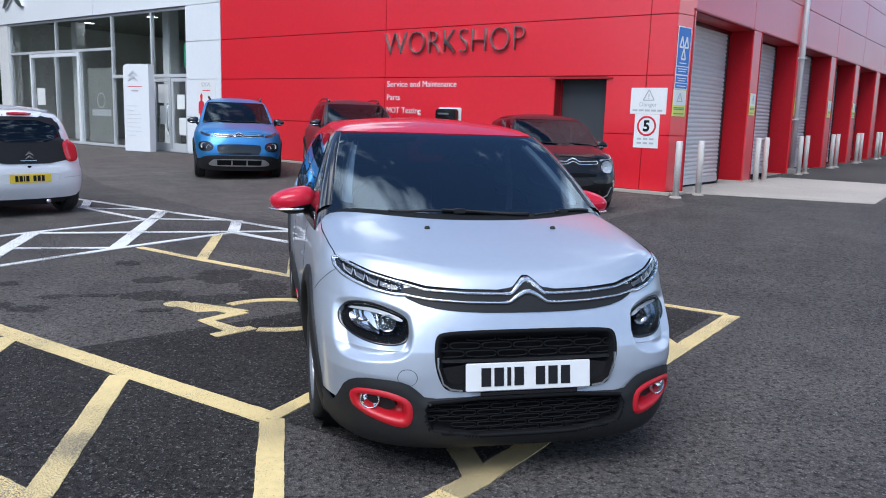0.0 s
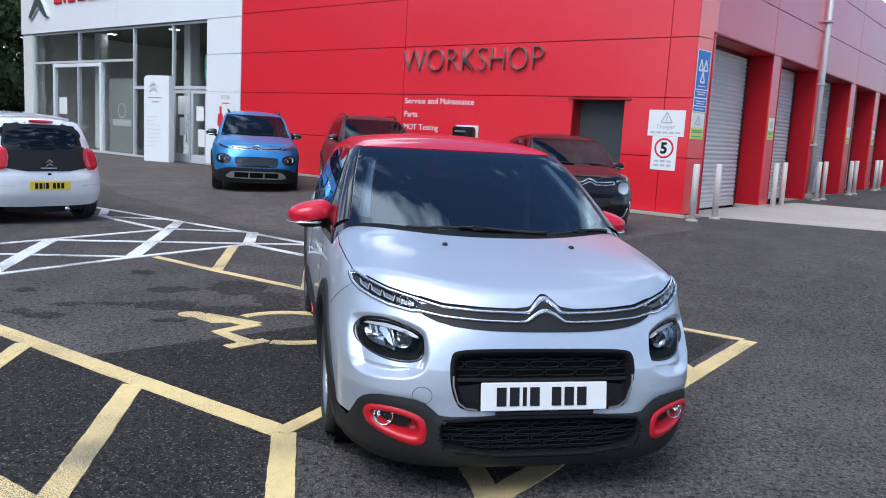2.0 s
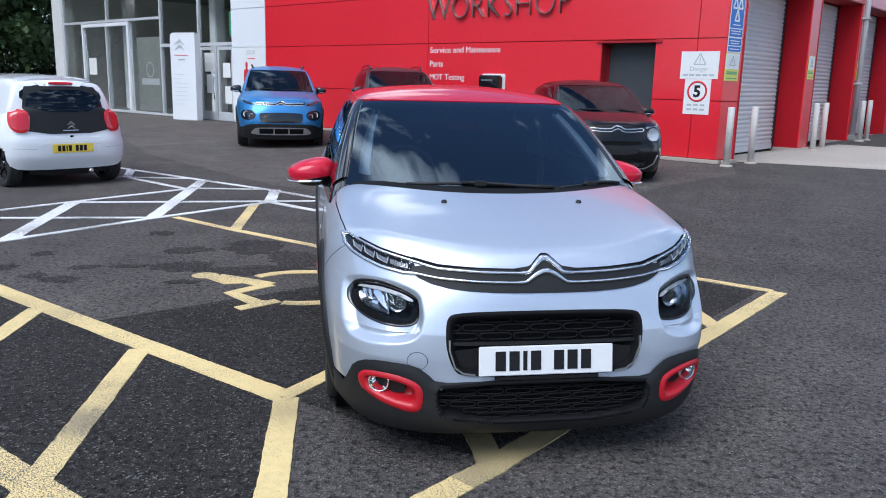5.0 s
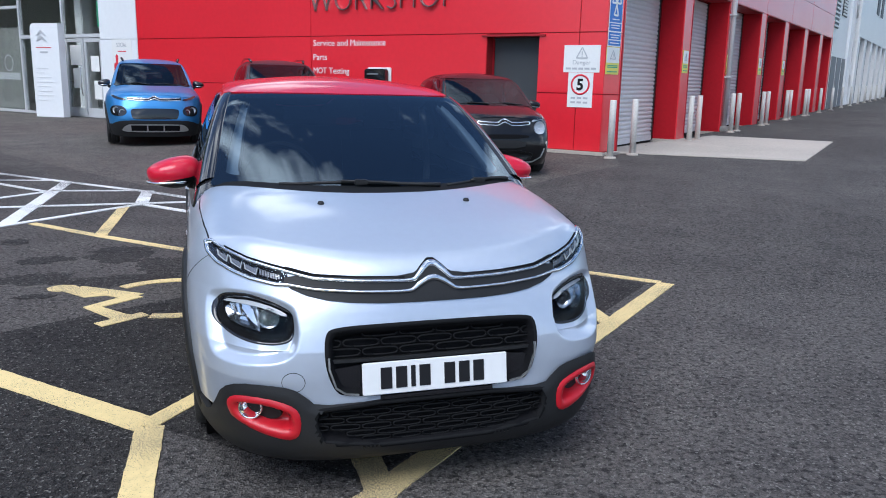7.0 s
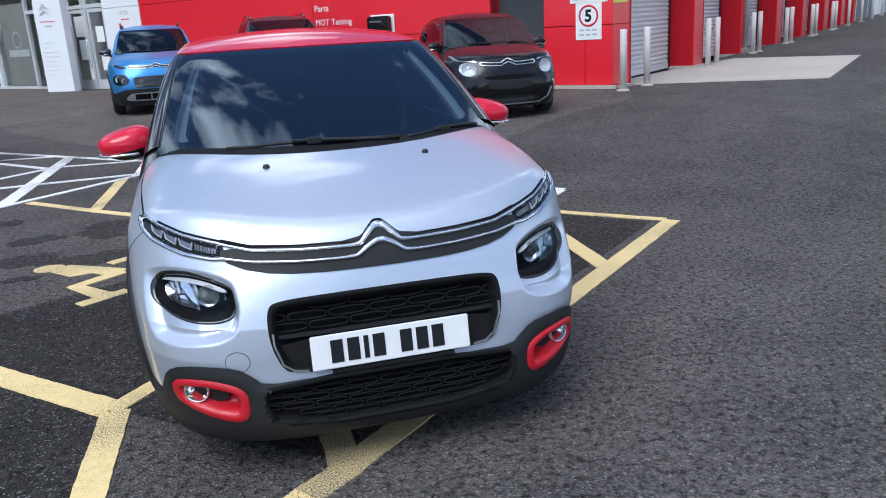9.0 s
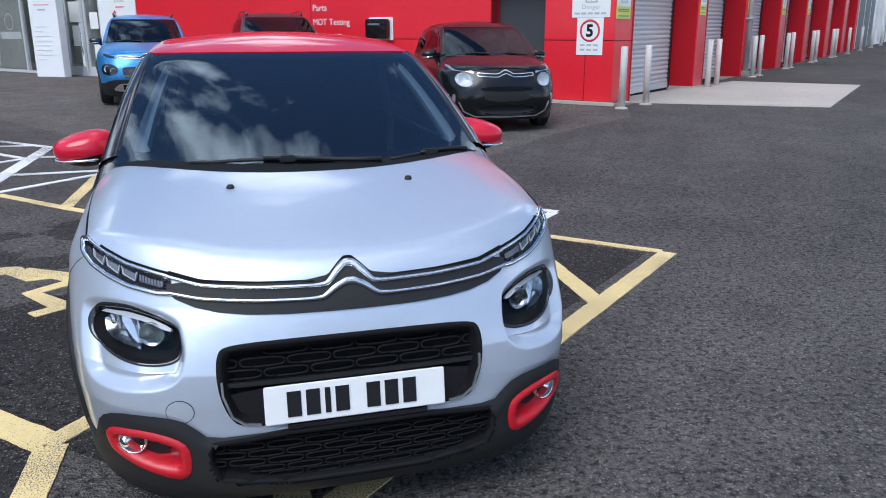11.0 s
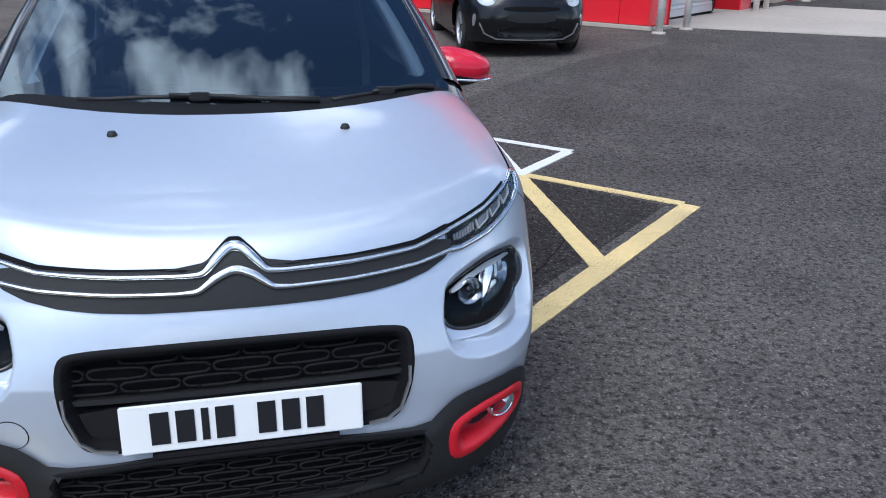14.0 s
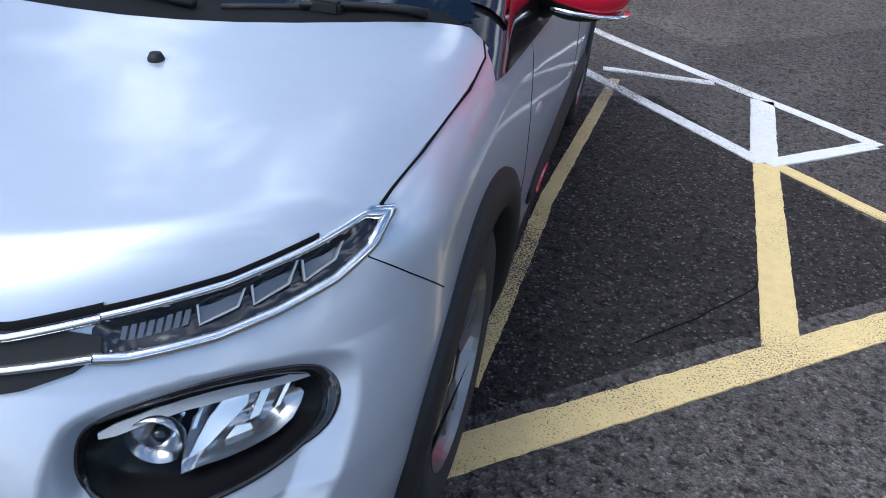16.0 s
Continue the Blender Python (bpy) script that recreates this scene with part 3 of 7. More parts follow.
# ---- workshop building: front face turned -37.5 degrees, side face square to it ----
UNIT = 0.864  # metres to a unit of the building's grid
FRONT = pose(4.19, 14.46, 0.2, 0, 0, -37.54) @ Matrix.Scale(UNIT, 4)
SLOPE = Matrix(((1, 0, 0, 0), (0, 1, 0, 0), (RISE, 0, 1, 0), (0, 0, 0, 1)))
SIDE_LINE = pose(4.19, 14.46, 0.2, 0, 0, 52.46) @ SLOPE
SIDE = SIDE_LINE @ Matrix.Scale(UNIT, 4)
TOP = 7.1
wall_front = tagged(box("wall_front", (-15.4, 0.03, 0), (-2.95, 0.28, TOP), M_JOINT, m=FRONT), "red clad workshop front wall with dark panel joints", "wall", kind="structure")
box("wall_pier", (-1.66, 0.03, 0), (-0.16, 0.28, TOP), M_JOINT, wall_front)
box("wall_lintel", (-2.95, 0.03, 2.43), (-1.66, 0.28, TOP), M_JOINT, wall_front)
GAP = 0.008
CORNER = -0.13  # the front cladding ends here; the corner pier tapers back to the first bay
ROWS_Z = [0.06, 1.25, 2.5, 3.75, 5.0, 6.25, TOP]


def panels(parent, columns, rows, mat, hole=None):
    """Cladding panels, each with its own edges, proud of the dark joints."""
    for z0, z1 in zip(rows, rows[1:]):
        for x0, x1 in zip(columns, columns[1:]):
            if hole and hole(x0, x1, z0, z1):
                continue
            box("panel", (x0 + GAP, 0.0, z0 + GAP), (x1 - GAP, 0.034, z1 - GAP), mat, parent, bevel=0.006)


panels(wall_front, [-15.4, -8.22, -2.95, -1.66, -0.73, CORNER], ROWS_Z[:3], M_RED_CLAD, lambda a, b, c, d: a == -2.95)
panels(wall_front, [-15.4, -8.22, -0.73, CORNER], ROWS_Z[2:], M_RED_CLAD)
kerb = tagged(box("baseboard", (-15.4, -0.16, -0.02), (-3.0, 0.0, 0.055), M_CONC, bevel=0.012, m=FRONT), "pale concrete strip along the foot of the red wall", "kerb", kind="structure")
box("kerb_stone", (-1.6, -0.16, -0.02), (0.0, 0.0, 0.06), M_CONC, kerb, bevel=0.012)
box("kerb_stone", (-0.04, 0.0, -0.02), (0.12, 0.55, 0.06), M_CONC, kerb, bevel=0.012)
lintel = tagged(box("trim", (-3.07, -0.045, 2.432), (-1.5, 0.03, 2.475), M_RED_TRIM, bevel=0.006, m=FRONT), "dark red drip trim over the door", "trim", kind="structure")
door = thing("door_1", FRONT @ pose(-2.3, 0.34, 0), "closed dark grey steel side door deep in the red wall", "door", kind="structure")
box("leaf", (-0.63, 0, 0.02), (0.63, 0.05, 2.41), M_DOOR_GREY, door, bevel=0.004)
box("reveal", (-0.65, -0.33, 0), (-0.6505, 0.05, 2.43), M_RED_CLAD, door)
box("reveal", (0.6402, -0.33, 0), (0.642, 0.05, 2.43), M_RED_CLAD, door)
box("frame_head", (-0.66, -0.02, 2.405), (0.655, 0.08, 2.75), M_DOOR_GREY, door)
box("frame_back", (-0.72, 0.055, 0.0), (0.72, 0.1, 2.404), M_DOOR_GREY, door)
box("door_handle", (0.5, -0.035, 1.02), (0.56, 0.0, 1.16), M_ALU, door, "satin lever handle", bevel=0.008)

# side wall with the workshop bays
BAYS = [(0.65, 4.8), (5.5, 9.15), (9.95, 13.55), (14.35, 17.75), (18.55, 22.2), (23.1, 26.5), (27.4, 30.2)]
LINTEL, DEEP = 3.88, 0.66
wall_side = tagged(box("wall_side", (0.66, 0.035, LINTEL), (30.6, 0.3, TOP), M_JOINT, m=SIDE), "red clad workshop side wall above the bays", "wall", kind="structure")
panels(wall_side, [0.65, 4.75, 9.5, 14.25, 19.0, 23.75, 30.6], [LINTEL, 5.0, 6.25, TOP], M_RED_CLAD)
piers = [(0.0, 0.65)] + [(a[1], b[0]) for a, b in zip(BAYS, BAYS[1:])] + [(30.2, 30.6)]
for i, (a, b) in enumerate(piers):
    if i:
        box("pier", (a, 0.0, 0.03), (b, 0.03, LINTEL), M_RED_CLAD, wall_side, bevel=0.008)
        # reveal takes the darkened red, so its shade is painted in
        box("reveal", (a + 0.002, 0.0302, 0.03), (b - 0.002, DEEP, LINTEL), M_RED_SHADED, wall_side)
        box("pier_foot", (a - 0.04, -0.05, -0.02), (b + 0.04, DEEP, 0.075), M_CONC, wall_side, bevel=0.01)
    box("corner_trim", (b - 0.05, -0.012, 0.05), (b - 0.012, -0.001, LINTEL), M_RED_TRIM, wall_side)
corner_cut = [(CORNER, 0.0), (0.0, 0.648), (-0.03, 0.648), (-0.16, 0.03)]
for z0, z1 in zip(ROWS_Z, ROWS_Z[1:]):
    v, f = slab(corner_cut, z0 + GAP, z1 - GAP)
    link("corner_panel", mesh("corner_panel", v, f, M_RED_CLAD), wall_front)
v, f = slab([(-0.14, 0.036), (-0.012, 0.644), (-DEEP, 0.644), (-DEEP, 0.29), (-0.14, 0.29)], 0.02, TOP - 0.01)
link("corner_core", mesh("corner_core", v, f, M_RED_SHADED), wall_front)
for a, b in BAYS:
    box("soffit", (a, 0.036, LINTEL - 0.02), (b, DEEP, LINTEL - 0.001), M_RED_TRIM, wall_side)
    box("drip", (a - 0.06, -0.03, LINTEL - 0.012), (b + 0.02, -0.001, LINTEL + 0.03), M_RED_TRIM, wall_side, bevel=0.004)


def shutter(a, b, mat):
    sh = thing("roller_shutter", SIDE @ pose((a + b) / 2, DEEP, 0), "closed grey ribbed steel roller shutter door", "roller shutter", "workshop shutters")
    half, prof = (b - a) / 2 - 0.1, []
    z = 0.14
    while z < LINTEL - 0.14:
        prof += [(0.0, z), (-0.028, z + 0.02), (-0.034, z + 0.05), (-0.022, z + 0.085), (0.0, z + 0.095)]
        z += 0.105
    v = [(x, y, q) for y, q in prof for x in (-half, half)]
    f = [(2 * k, 2 * k + 1, 2 * k + 3, 2 * k + 2) for k in range(len(prof) - 1)]
    link("curtain", mesh("curtain", v, f, mat, True), sh)
    box("bottom_rail", (-half, -0.045, 0.015), (half, 0.02, 0.15), M_SHUTTER, sh, bevel=0.006)
    box("guide", (-half - 0.1, -0.06, 0.01), (-half, 0.03, LINTEL - 0.14), M_GLOSS_BLACK, sh, bevel=0.006)
    box("guide", (half, -0.06, 0.01), (half + 0.1, 0.03, LINTEL - 0.14), M_GLOSS_BLACK, sh, bevel=0.006)
    box("housing", (-half - 0.1, -0.1, LINTEL - 0.14), (half + 0.1, 0.1, LINTEL - 0.022), M_GLOSS_BLACK, sh, bevel=0.02)


for a, b in BAYS[:-1]:
    shutter(a, b, M_SHUTTER)
box("recess_wall", (27.4, DEEP + 0.02, 0), (30.2, DEEP + 0.1, LINTEL), M_GREY_CLAD, wall_side)
ceiling_slab = tagged(box("roof", (-15.4, 0.3, TOP - 0.25), (-0.05, 34.0, TOP - 0.05), M_GREY_CLAD, m=FRONT), "flat workshop roof", "roof", kind="structure")
tagged(box("wall_back", (-15.4, 33.4, 0), (-0.3, 33.6, TOP - 0.25), M_GREY_CLAD, m=FRONT), "plain rear wall of the workshop", "wall", kind="structure")

pipe = thing("downpipe", SIDE @ pose(9.32, -0.09, 0), "grey metal rainwater pipe down the red wall", "downpipe")
v, f = tube([(0, 0, 0.1), (0, 0, 4.0), (0, 0, TOP)], 0.075, 14)
link("pipe", mesh("pipe", v, f, M_PIPE, True), pipe)
for z in (1.6, 3.4, 5.2):
    box("bracket", (-0.13, -0.11, z), (0.13, 0.13, z + 0.05), M_PIPE, pipe, bevel=0.01)
box("shoe", (-0.15, -0.14, 0.0), (0.15, 0.11, 0.16), M_STEEL, pipe, bevel=0.03)

# far grey building on the same line
wall_far = tagged(box("wall_far", (33.25, 0.25, 0), (72.0, 6.0, 9.6), M_GREY_CLAD, m=SIDE @ pose(-2.6, 0, 0)), "grey clad warehouse beyond the workshop", "building", kind="structure")
for a, b, z0, z1, mat, nm in [(34.6, 36.4, 4.6, 7.8, M_INK_GREY, "louvre"), (37.6, 39.4, 5.4, 7.8, M_INK_GREY, "louvre")] + [(35.4 + 2.2 * k, 37.0 + 2.2 * k, 0.05, 3.1, M_FAR_DOOR, "far_door") for k in range(3)] + [(45 + 4.0 * k, 47.8 + 4.0 * k, 0.05, 4.4, M_FAR_DOOR, "far_door") for k in range(6)]:
    grp = link(nm, bm_mesh(nm, box_bm((b - a, 0.06, z1 - z0), ((a + b) / 2, 0.235, (z0 + z1) / 2)), M_DOOR_GREY if nm == "louvre" else mat), wall_far)
    if nm == "louvre":
        for k in range(14):
            z = z0 + 0.1 + (z1 - z0 - 0.2) * k / 13
            box("slat", (a + 0.04, 0.15, z - 0.05), (b - 0.04, 0.2, z + 0.04), M_GREY_CLAD, grp)
for a in (33.6, 41.0, 43.9):
    box("rib", (a, 0.1, 0.0), (a + 0.3, 0.249, 9.6), M_WHITE_CLAD, wall_far)
for k in range(7):
    box("far_pier", (43.9 + 4.0 * k, -0.05, 0), (45.0 + 4.0 * k, 0.249, 4.6), M_GREY_CLAD, wall_far, bevel=0.02)
box("upper_wall", (43.9, -0.05, 4.604), (71.99, 0.249, 9.4), M_GREY_CLAD, wall_far)
for a in (53.0, 56.0):
    box("wall_badge", (a, -0.09, 6.6), (a + 1.6, -0.052, 8.0), M_DOOR_GREY, wall_far, "dark badge on the grey wall")
box("corner_post", (72.004, -0.09, 0.0), (72.2, 0.2, 9.4), M_DOOR_GREY, wall_far, "dark pipe at the far corner")
box("eaves", (33.25, -0.3, 9.404), (72.2, 0.5, 9.75), M_DOOR_GREY, wall_far)


def bollard(m, tall=1.0):
    b = thing("bollard", m, "weathered galvanised steel bollard before the workshop doors", "bollard", "steel bollards")
    v, f = lathe([(0.0, -0.05), (0.057, -0.05), (0.057, tall - 0.02), (0.05, tall), (0.0, tall)], 18, "z")
    link("post", mesh("post", v, f, M_BOLLARD, True), b)
    v, f = lathe([(0.06, -0.01), (0.11, -0.01), (0.10, 0.03), (0.058, 0.035)], 18, "z")
    link("collar", mesh("collar", v, f, M_CONC, True), b, "concrete collar")
    return b


first = bollard(pose(4.13, 13.95, 0.195))
copy_thing(first, SIDE_LINE @ pose(0.41, -0.36, 0))
for k in range(5):
    for s in (4.75 + 4.3 * k, 5.5 + 4.3 * k):
        copy_thing(first, SIDE_LINE @ pose(s * UNIT, -0.31, 0))
for k in range(9):
    copy_thing(first, SIDE_LINE @ pose((26.05 + 4.0 * k) * UNIT, -0.33, 0))

# ---- showroom: white fascia, glazing, recess behind ----
wall_white = tagged(box("wall_showroom", (-17.33, 0.04, 0), (-15.42, 0.3, TOP), M_WHITE_CLAD, m=FRONT), "white clad showroom wall beside the glazing", "wall", kind="structure")
box("backing", (-31.6, 0.04, 4.93), (-17.33, 0.3, TOP), M_INK_GREY, wall_white)
panels(wall_white, [-17.33, -15.41], [0.05, 1.25, 2.5, 3.75, 4.93], M_WHITE_CLAD)
panels(wall_white, [-31.6, -23.3, -15.41], [4.93, TOP], M_WHITE_CLAD)
box("column", (-31.55, 0.05, 0), (-30.62, 0.6, 4.93), M_GREY_CLAD, wall_white, bevel=0.02)
box("return_wall", (-31.6, 0.6, 0), (-31.3, 16.0, TOP), M_GREY_CLAD, wall_white)

glazing = thing("window_1", FRONT @ pose(0, 0.16, 0), "tall showroom glazing in grey metal frames, double glass door", "window", kind="structure")


def bar(a, b, z0, z1, d=0.07, mat=None, name="frame"):
    box(name, (-b, -d, z0), (-a, d, z1), mat or M_FRAME, glazing, bevel=0.006)


for s in (17.33, 19.50, 22.14):
    bar(s, s + 0.09, 0, 4.92)
bar(30.50, 30.62, 0, 4.92)
bar(26.44, 26.52, 3.72, 4.92)
for a, b in ((17.42, 19.50), (19.59, 22.14), (22.23, 26.44), (26.52, 30.50)):
    bar(a, b, 4.84, 4.92)
bar(22.23, 30.50, 3.62, 3.72)
bar(17.42, 22.14, 2.58, 2.70)
bar(17.42, 22.14, 0.0, 0.08)
bar(22.23, 30.50, 0.0, 0.09)
for s, w in ((24.62, 0.16), (26.5, 0.09), (28.62, 0.13)):
    bar(s, s + w, 0.09, 3.62, 0.09, M_WHITE_CLAD if s != 26.5 else M_FRAME)
bar(24.78, 28.62, 3.46, 3.6, 0.09, M_WHITE_CLAD)
for a, b, z0, z1 in ((19.59, 22.14, 2.7, 4.84), (17.42, 19.50, 2.7, 4.84), (19.59, 22.14, 0.08, 2.58), (22.23, 26.44, 3.72, 4.84), (26.52, 30.50, 3.72, 4.84), (22.23, 24.62, 0.09, 3.62), (24.78, 26.5, 0.09, 3.46), (26.59, 28.62, 0.09, 3.46), (28.75, 30.50, 0.09, 3.62)):
    p = box("pane", (-b, -0.012, z0), (-a, 0.012, z1), M_SHOP_GLASS, glazing)
    p.visible_shadow = False
door2 = thing("door_2", FRONT @ pose(0, 0.16, 0), "double glazed entrance door with notices taped inside", "door", kind="structure")
for a, b in ((17.44, 18.4), (18.44, 19.48)):
    for x0, x1, z0, z1 in ((a, a + 0.11, 0.08, 2.56), (b - 0.11, b, 0.08, 2.56), (a + 0.11, b - 0.11, 2.44, 2.56), (a + 0.11, b - 0.11, 0.08, 0.3)):
        box("stile", (-x1, -0.05, z0), (-x0, 0.05, z1), M_FRAME, door2, bevel=0.006)
    p = box("pane", (-b + 0.11, -0.012, 0.3), (-a - 0.11, 0.012, 2.44), M_SHOP_GLASS, door2)
    p.visible_shadow = False
v, f = tube([(-18.53, -0.1, 0.7), (-18.50, -0.16, 0.9), (-18.50, -0.16, 1.5), (-18.53, -0.1, 1.7)], 0.02, 8)
link("door_handle", mesh("door_handle", v, f, M_CHROME, True), door2, "curved chrome pull handle")
for a, b, z0, z1 in ((18.62, 19.25, 1.7, 2.35), (18.68, 19.15, 0.95, 1.6), (17.65, 18.1, 1.5, 2.0), (17.6, 18.0, 0.6, 1.2)):
    tagged(box("notice", (-b, 0.14, z0), (-a, 0.146, z1), M_SIGN_WHITE, m=FRONT), "white paper notice taped behind the door glass", "notice", "door notices")
tagged(box("notice", (-28.35, 0.14, 1.5), (-27.65, 0.146, 2.2), M_SIGN_WHITE, m=FRONT), "white paper notice behind showroom glass", "notice", "door notices")
tagged(box("poster", (-18.15, 0.5, 2.95), (-17.65, 0.51, 3.75), M_SIGN_GREEN, m=FRONT), "green and white poster hanging inside the showroom", "poster")
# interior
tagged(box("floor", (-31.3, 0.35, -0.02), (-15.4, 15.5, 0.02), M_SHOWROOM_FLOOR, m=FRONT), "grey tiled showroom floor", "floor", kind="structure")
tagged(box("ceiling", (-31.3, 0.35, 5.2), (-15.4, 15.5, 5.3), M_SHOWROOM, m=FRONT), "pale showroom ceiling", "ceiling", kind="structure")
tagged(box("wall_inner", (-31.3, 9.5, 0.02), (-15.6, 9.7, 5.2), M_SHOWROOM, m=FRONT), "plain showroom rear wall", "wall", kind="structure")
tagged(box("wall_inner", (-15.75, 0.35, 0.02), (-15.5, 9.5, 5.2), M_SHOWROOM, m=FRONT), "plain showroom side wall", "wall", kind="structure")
for x in (-17.9, -23.4, -28.4):
    for y in (2.6, 6.6):
        cl = thing("ceiling_light", FRONT @ pose(x, y, 5.2), "lit square recessed showroom ceiling light", "ceiling light", "showroom lights")
        box("diffuser", (-0.15, -0.15, -0.03), (0.15, 0.15, -0.005), M_CEIL_LIGHT, cl)
        box("rim", (-0.19, -0.19, -0.015), (0.19, 0.19, -0.0005), M_WHITE_CLAD, cl)
for x, y in ((-20.6, 1.6), (-29.0, 2.4)):
    tagged(box("column", (x - 0.22, y - 0.22, 0.02), (x + 0.22, y + 0.22, 5.2), M_WHITE_CLAD, bevel=0.03, m=FRONT), "white showroom column behind the glass", "column")
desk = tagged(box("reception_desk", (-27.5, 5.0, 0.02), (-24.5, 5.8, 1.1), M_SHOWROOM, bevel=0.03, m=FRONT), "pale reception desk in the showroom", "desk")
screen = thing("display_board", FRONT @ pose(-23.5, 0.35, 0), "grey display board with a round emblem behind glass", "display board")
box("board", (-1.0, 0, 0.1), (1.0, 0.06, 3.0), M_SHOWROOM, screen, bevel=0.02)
box("print_bar", (-0.7, -0.008, 1.15), (0.7, -0.001, 1.4), M_INK_GREY, screen)
v, f = lathe([(0.26, -0.006), (0.30, -0.006)], 24, "y")
link("print_ring", mesh("print_ring", v, f, M_INK_GREY), screen, m=pose(0, 0, 1.75))


def chevrons(parent, at, w, h, depth, mat, turn=0.0, name="emblem"):
    """Two stacked plain chevrons."""
    out = []
    for k in (0, 1):
        t = h * 0.24
        z = k * h * 0.46
        poly = [(-w / 2, z), (-w * 0.13, z + h * 0.40), (0, z + h * 0.52), (w * 0.13, z + h * 0.40), (w / 2, z), (w * 0.33, z), (0, z + h * 0.52 - t * 1.25), (-w * 0.33, z)]
        v, f = slab(poly, 0.0, depth)
        out.append((v, f))
    v, f = joined(*out)
    v = [(x, -z, y) for x, y, z in v]
    return link(name, mesh(name, v, f, mat), parent, m=at @ pose(0, 0, 0, 0, 0, turn))


fascia = thing("fascia_sign", FRONT @ pose(0, -0.01, 0), "chrome chevron emblem and red bar lettering on white fascia", "sign")
chevrons(fascia, pose(-29.75, 0, 5.6), 1.85, 2.0, 0.09, M_SATIN)
x = -28.3
for w in (0.62, 0.16, 0.58, 0.62, 0.72, 0.6, 0.66):
    box("letter_bar", (x, -0.06, 6.07), (x + w, 0, 6.75), M_SIGN_RED, fascia, bevel=0.02)
    x += w + 0.22

totem = thing("totem_sign", pose(-9.23, 23.95, 0.2, 0, 0, -22) @ Matrix.Scale(UNIT, 4), "tall white standing totem sign with a chevron emblem", "sign")
poly = [(-0.56, 0.0), (0.56, 0.0), (0.56, 2.98), (-0.42, 2.98), (-0.53, 2.92), (-0.56, 2.8)]
v, f = slab(poly, -0.14, 0.14)
link("slab", mesh("slab", [(a, -c, b) for a, b, c in v], f, M_WHITE_CLAD), totem)
chevrons(totem, pose(-0.12, -0.142, 2.42), 0.46, 0.36, 0.012, M_EMBLEM)
box("print_bar", (-0.36, -0.15, 2.21), (0.26, -0.141, 2.23), M_SIGN_RED, totem)
box("print_bar", (-0.2, -0.15, 2.05), (0.1, -0.141, 2.1), M_INK_GREY, totem)
for k, w in enumerate((0.5, 0.32, 0.6, 0.64, 0.56, 0.6, 0.62, 0.36)):
    box("print_bar", (-0.42, -0.15, 1.55 - 0.145 * k), (-0.42 + w, -0.141, 1.570 - 0.145 * k), M_PALE_PRINT, totem)

poster = thing("wall_poster", FRONT @ pose(-16.2, -0.004, 0), "white distancing poster with a plain red figure", "poster")
box("sheet", (-0.5, -0.006, 0.5), (0.5, 0.0, 2.5), M_SIGN_WHITE, poster)
fig = [(0.0, 0.9), (0.1, 0.9), (0.12, 1.35), (0.2, 1.4), (0.18, 1.75), (0.1, 1.8), (0.12, 1.98), (0.05, 2.05), (-0.02, 1.98), (0.0, 1.8), (-0.1, 1.75), (-0.12, 1.4), (-0.04, 1.35)]
v, f = slab([(a - 0.32, b) for a, b in fig], 0.0, 0.004)
link("print_figure", mesh("print_figure", [(a, -0.006 - c, b) for a, b, c in v], f, M_SIGN_RED), poster)
UP = pose(0, 0, 0, 90, 0, 0)
letters("lettering", "SOCIAL", 0.13, M_INK_GREY, poster, pose(-0.25, -0.008, 2.27) @ UP, 0.004, width=0.5)
box("print_bar", (-0.2, -0.011, 2.12), (0.22, -0.007, 2.15), M_SIGN_RED, poster)

# ---- signs on the red wall ----
ws = thing("workshop_sign", FRONT @ pose(0, -0.02, 0), "brushed metal raised capitals reading workshop on red wall", "sign")
letters("lettering", "WORKSHOP", 0.6, M_SIGN_METAL, ws, pose(-8.2, -0.03, 3.09) @ UP, 0.07, "dull metal capitals", width=4.4, thin=0.027)
ss = thing("services_sign", FRONT @ pose(0, -0.004, 0), "white lettering listing workshop services on red wall", "sign")
for text, x, z, w in (("Service", 0.0, 2.26, 0.72), ("and", 0.81, 2.26, 0.34), ("Maintenance", 1.24, 2.26, 1.10), ("Parts", 0.0, 1.91, 0.46), ("MOT", 0.0, 1.57, 0.45), ("Testing", 0.53, 1.57, 0.67)):
    letters("lettering", text, 0.15, M_SIGN_WHITE, ss, pose(-8.13 + x, -0.004, z) @ UP, 0.006, width=w)
for k in range(6):
    box("print_bar", (-8.13 + 0.16 * k, -0.006, 1.24), (-8.03 + 0.16 * k, -0.001, 1.36), M_SIGN_WHITE, ss)
pb = thing("key_drop_box", FRONT @ pose(-5.94, -0.01, 0), "black key drop box in a white surround on the wall", "letter box")
box("surround", (-0.36, -0.06, 1.22), (0.36, 0.0, 1.74), M_SIGN_WHITE, pb, bevel=0.02)
box("body", (-0.33, -0.235, 1.26), (0.31, -0.06, 1.70), M_GLOSS_BLACK, pb, bevel=0.03)
box("slot", (-0.22, -0.25, 1.56), (0.12, -0.235, 1.6), M_ALU, pb)

danger = thing("danger_sign", FRONT @ pose(-0.64, -0.004, 0), "white danger sign with a warning triangle", "sign")
box("plate", (-0.41, -0.008, 1.69), (0.4, 0.0, 2.24), M_SIGN_WHITE, danger)


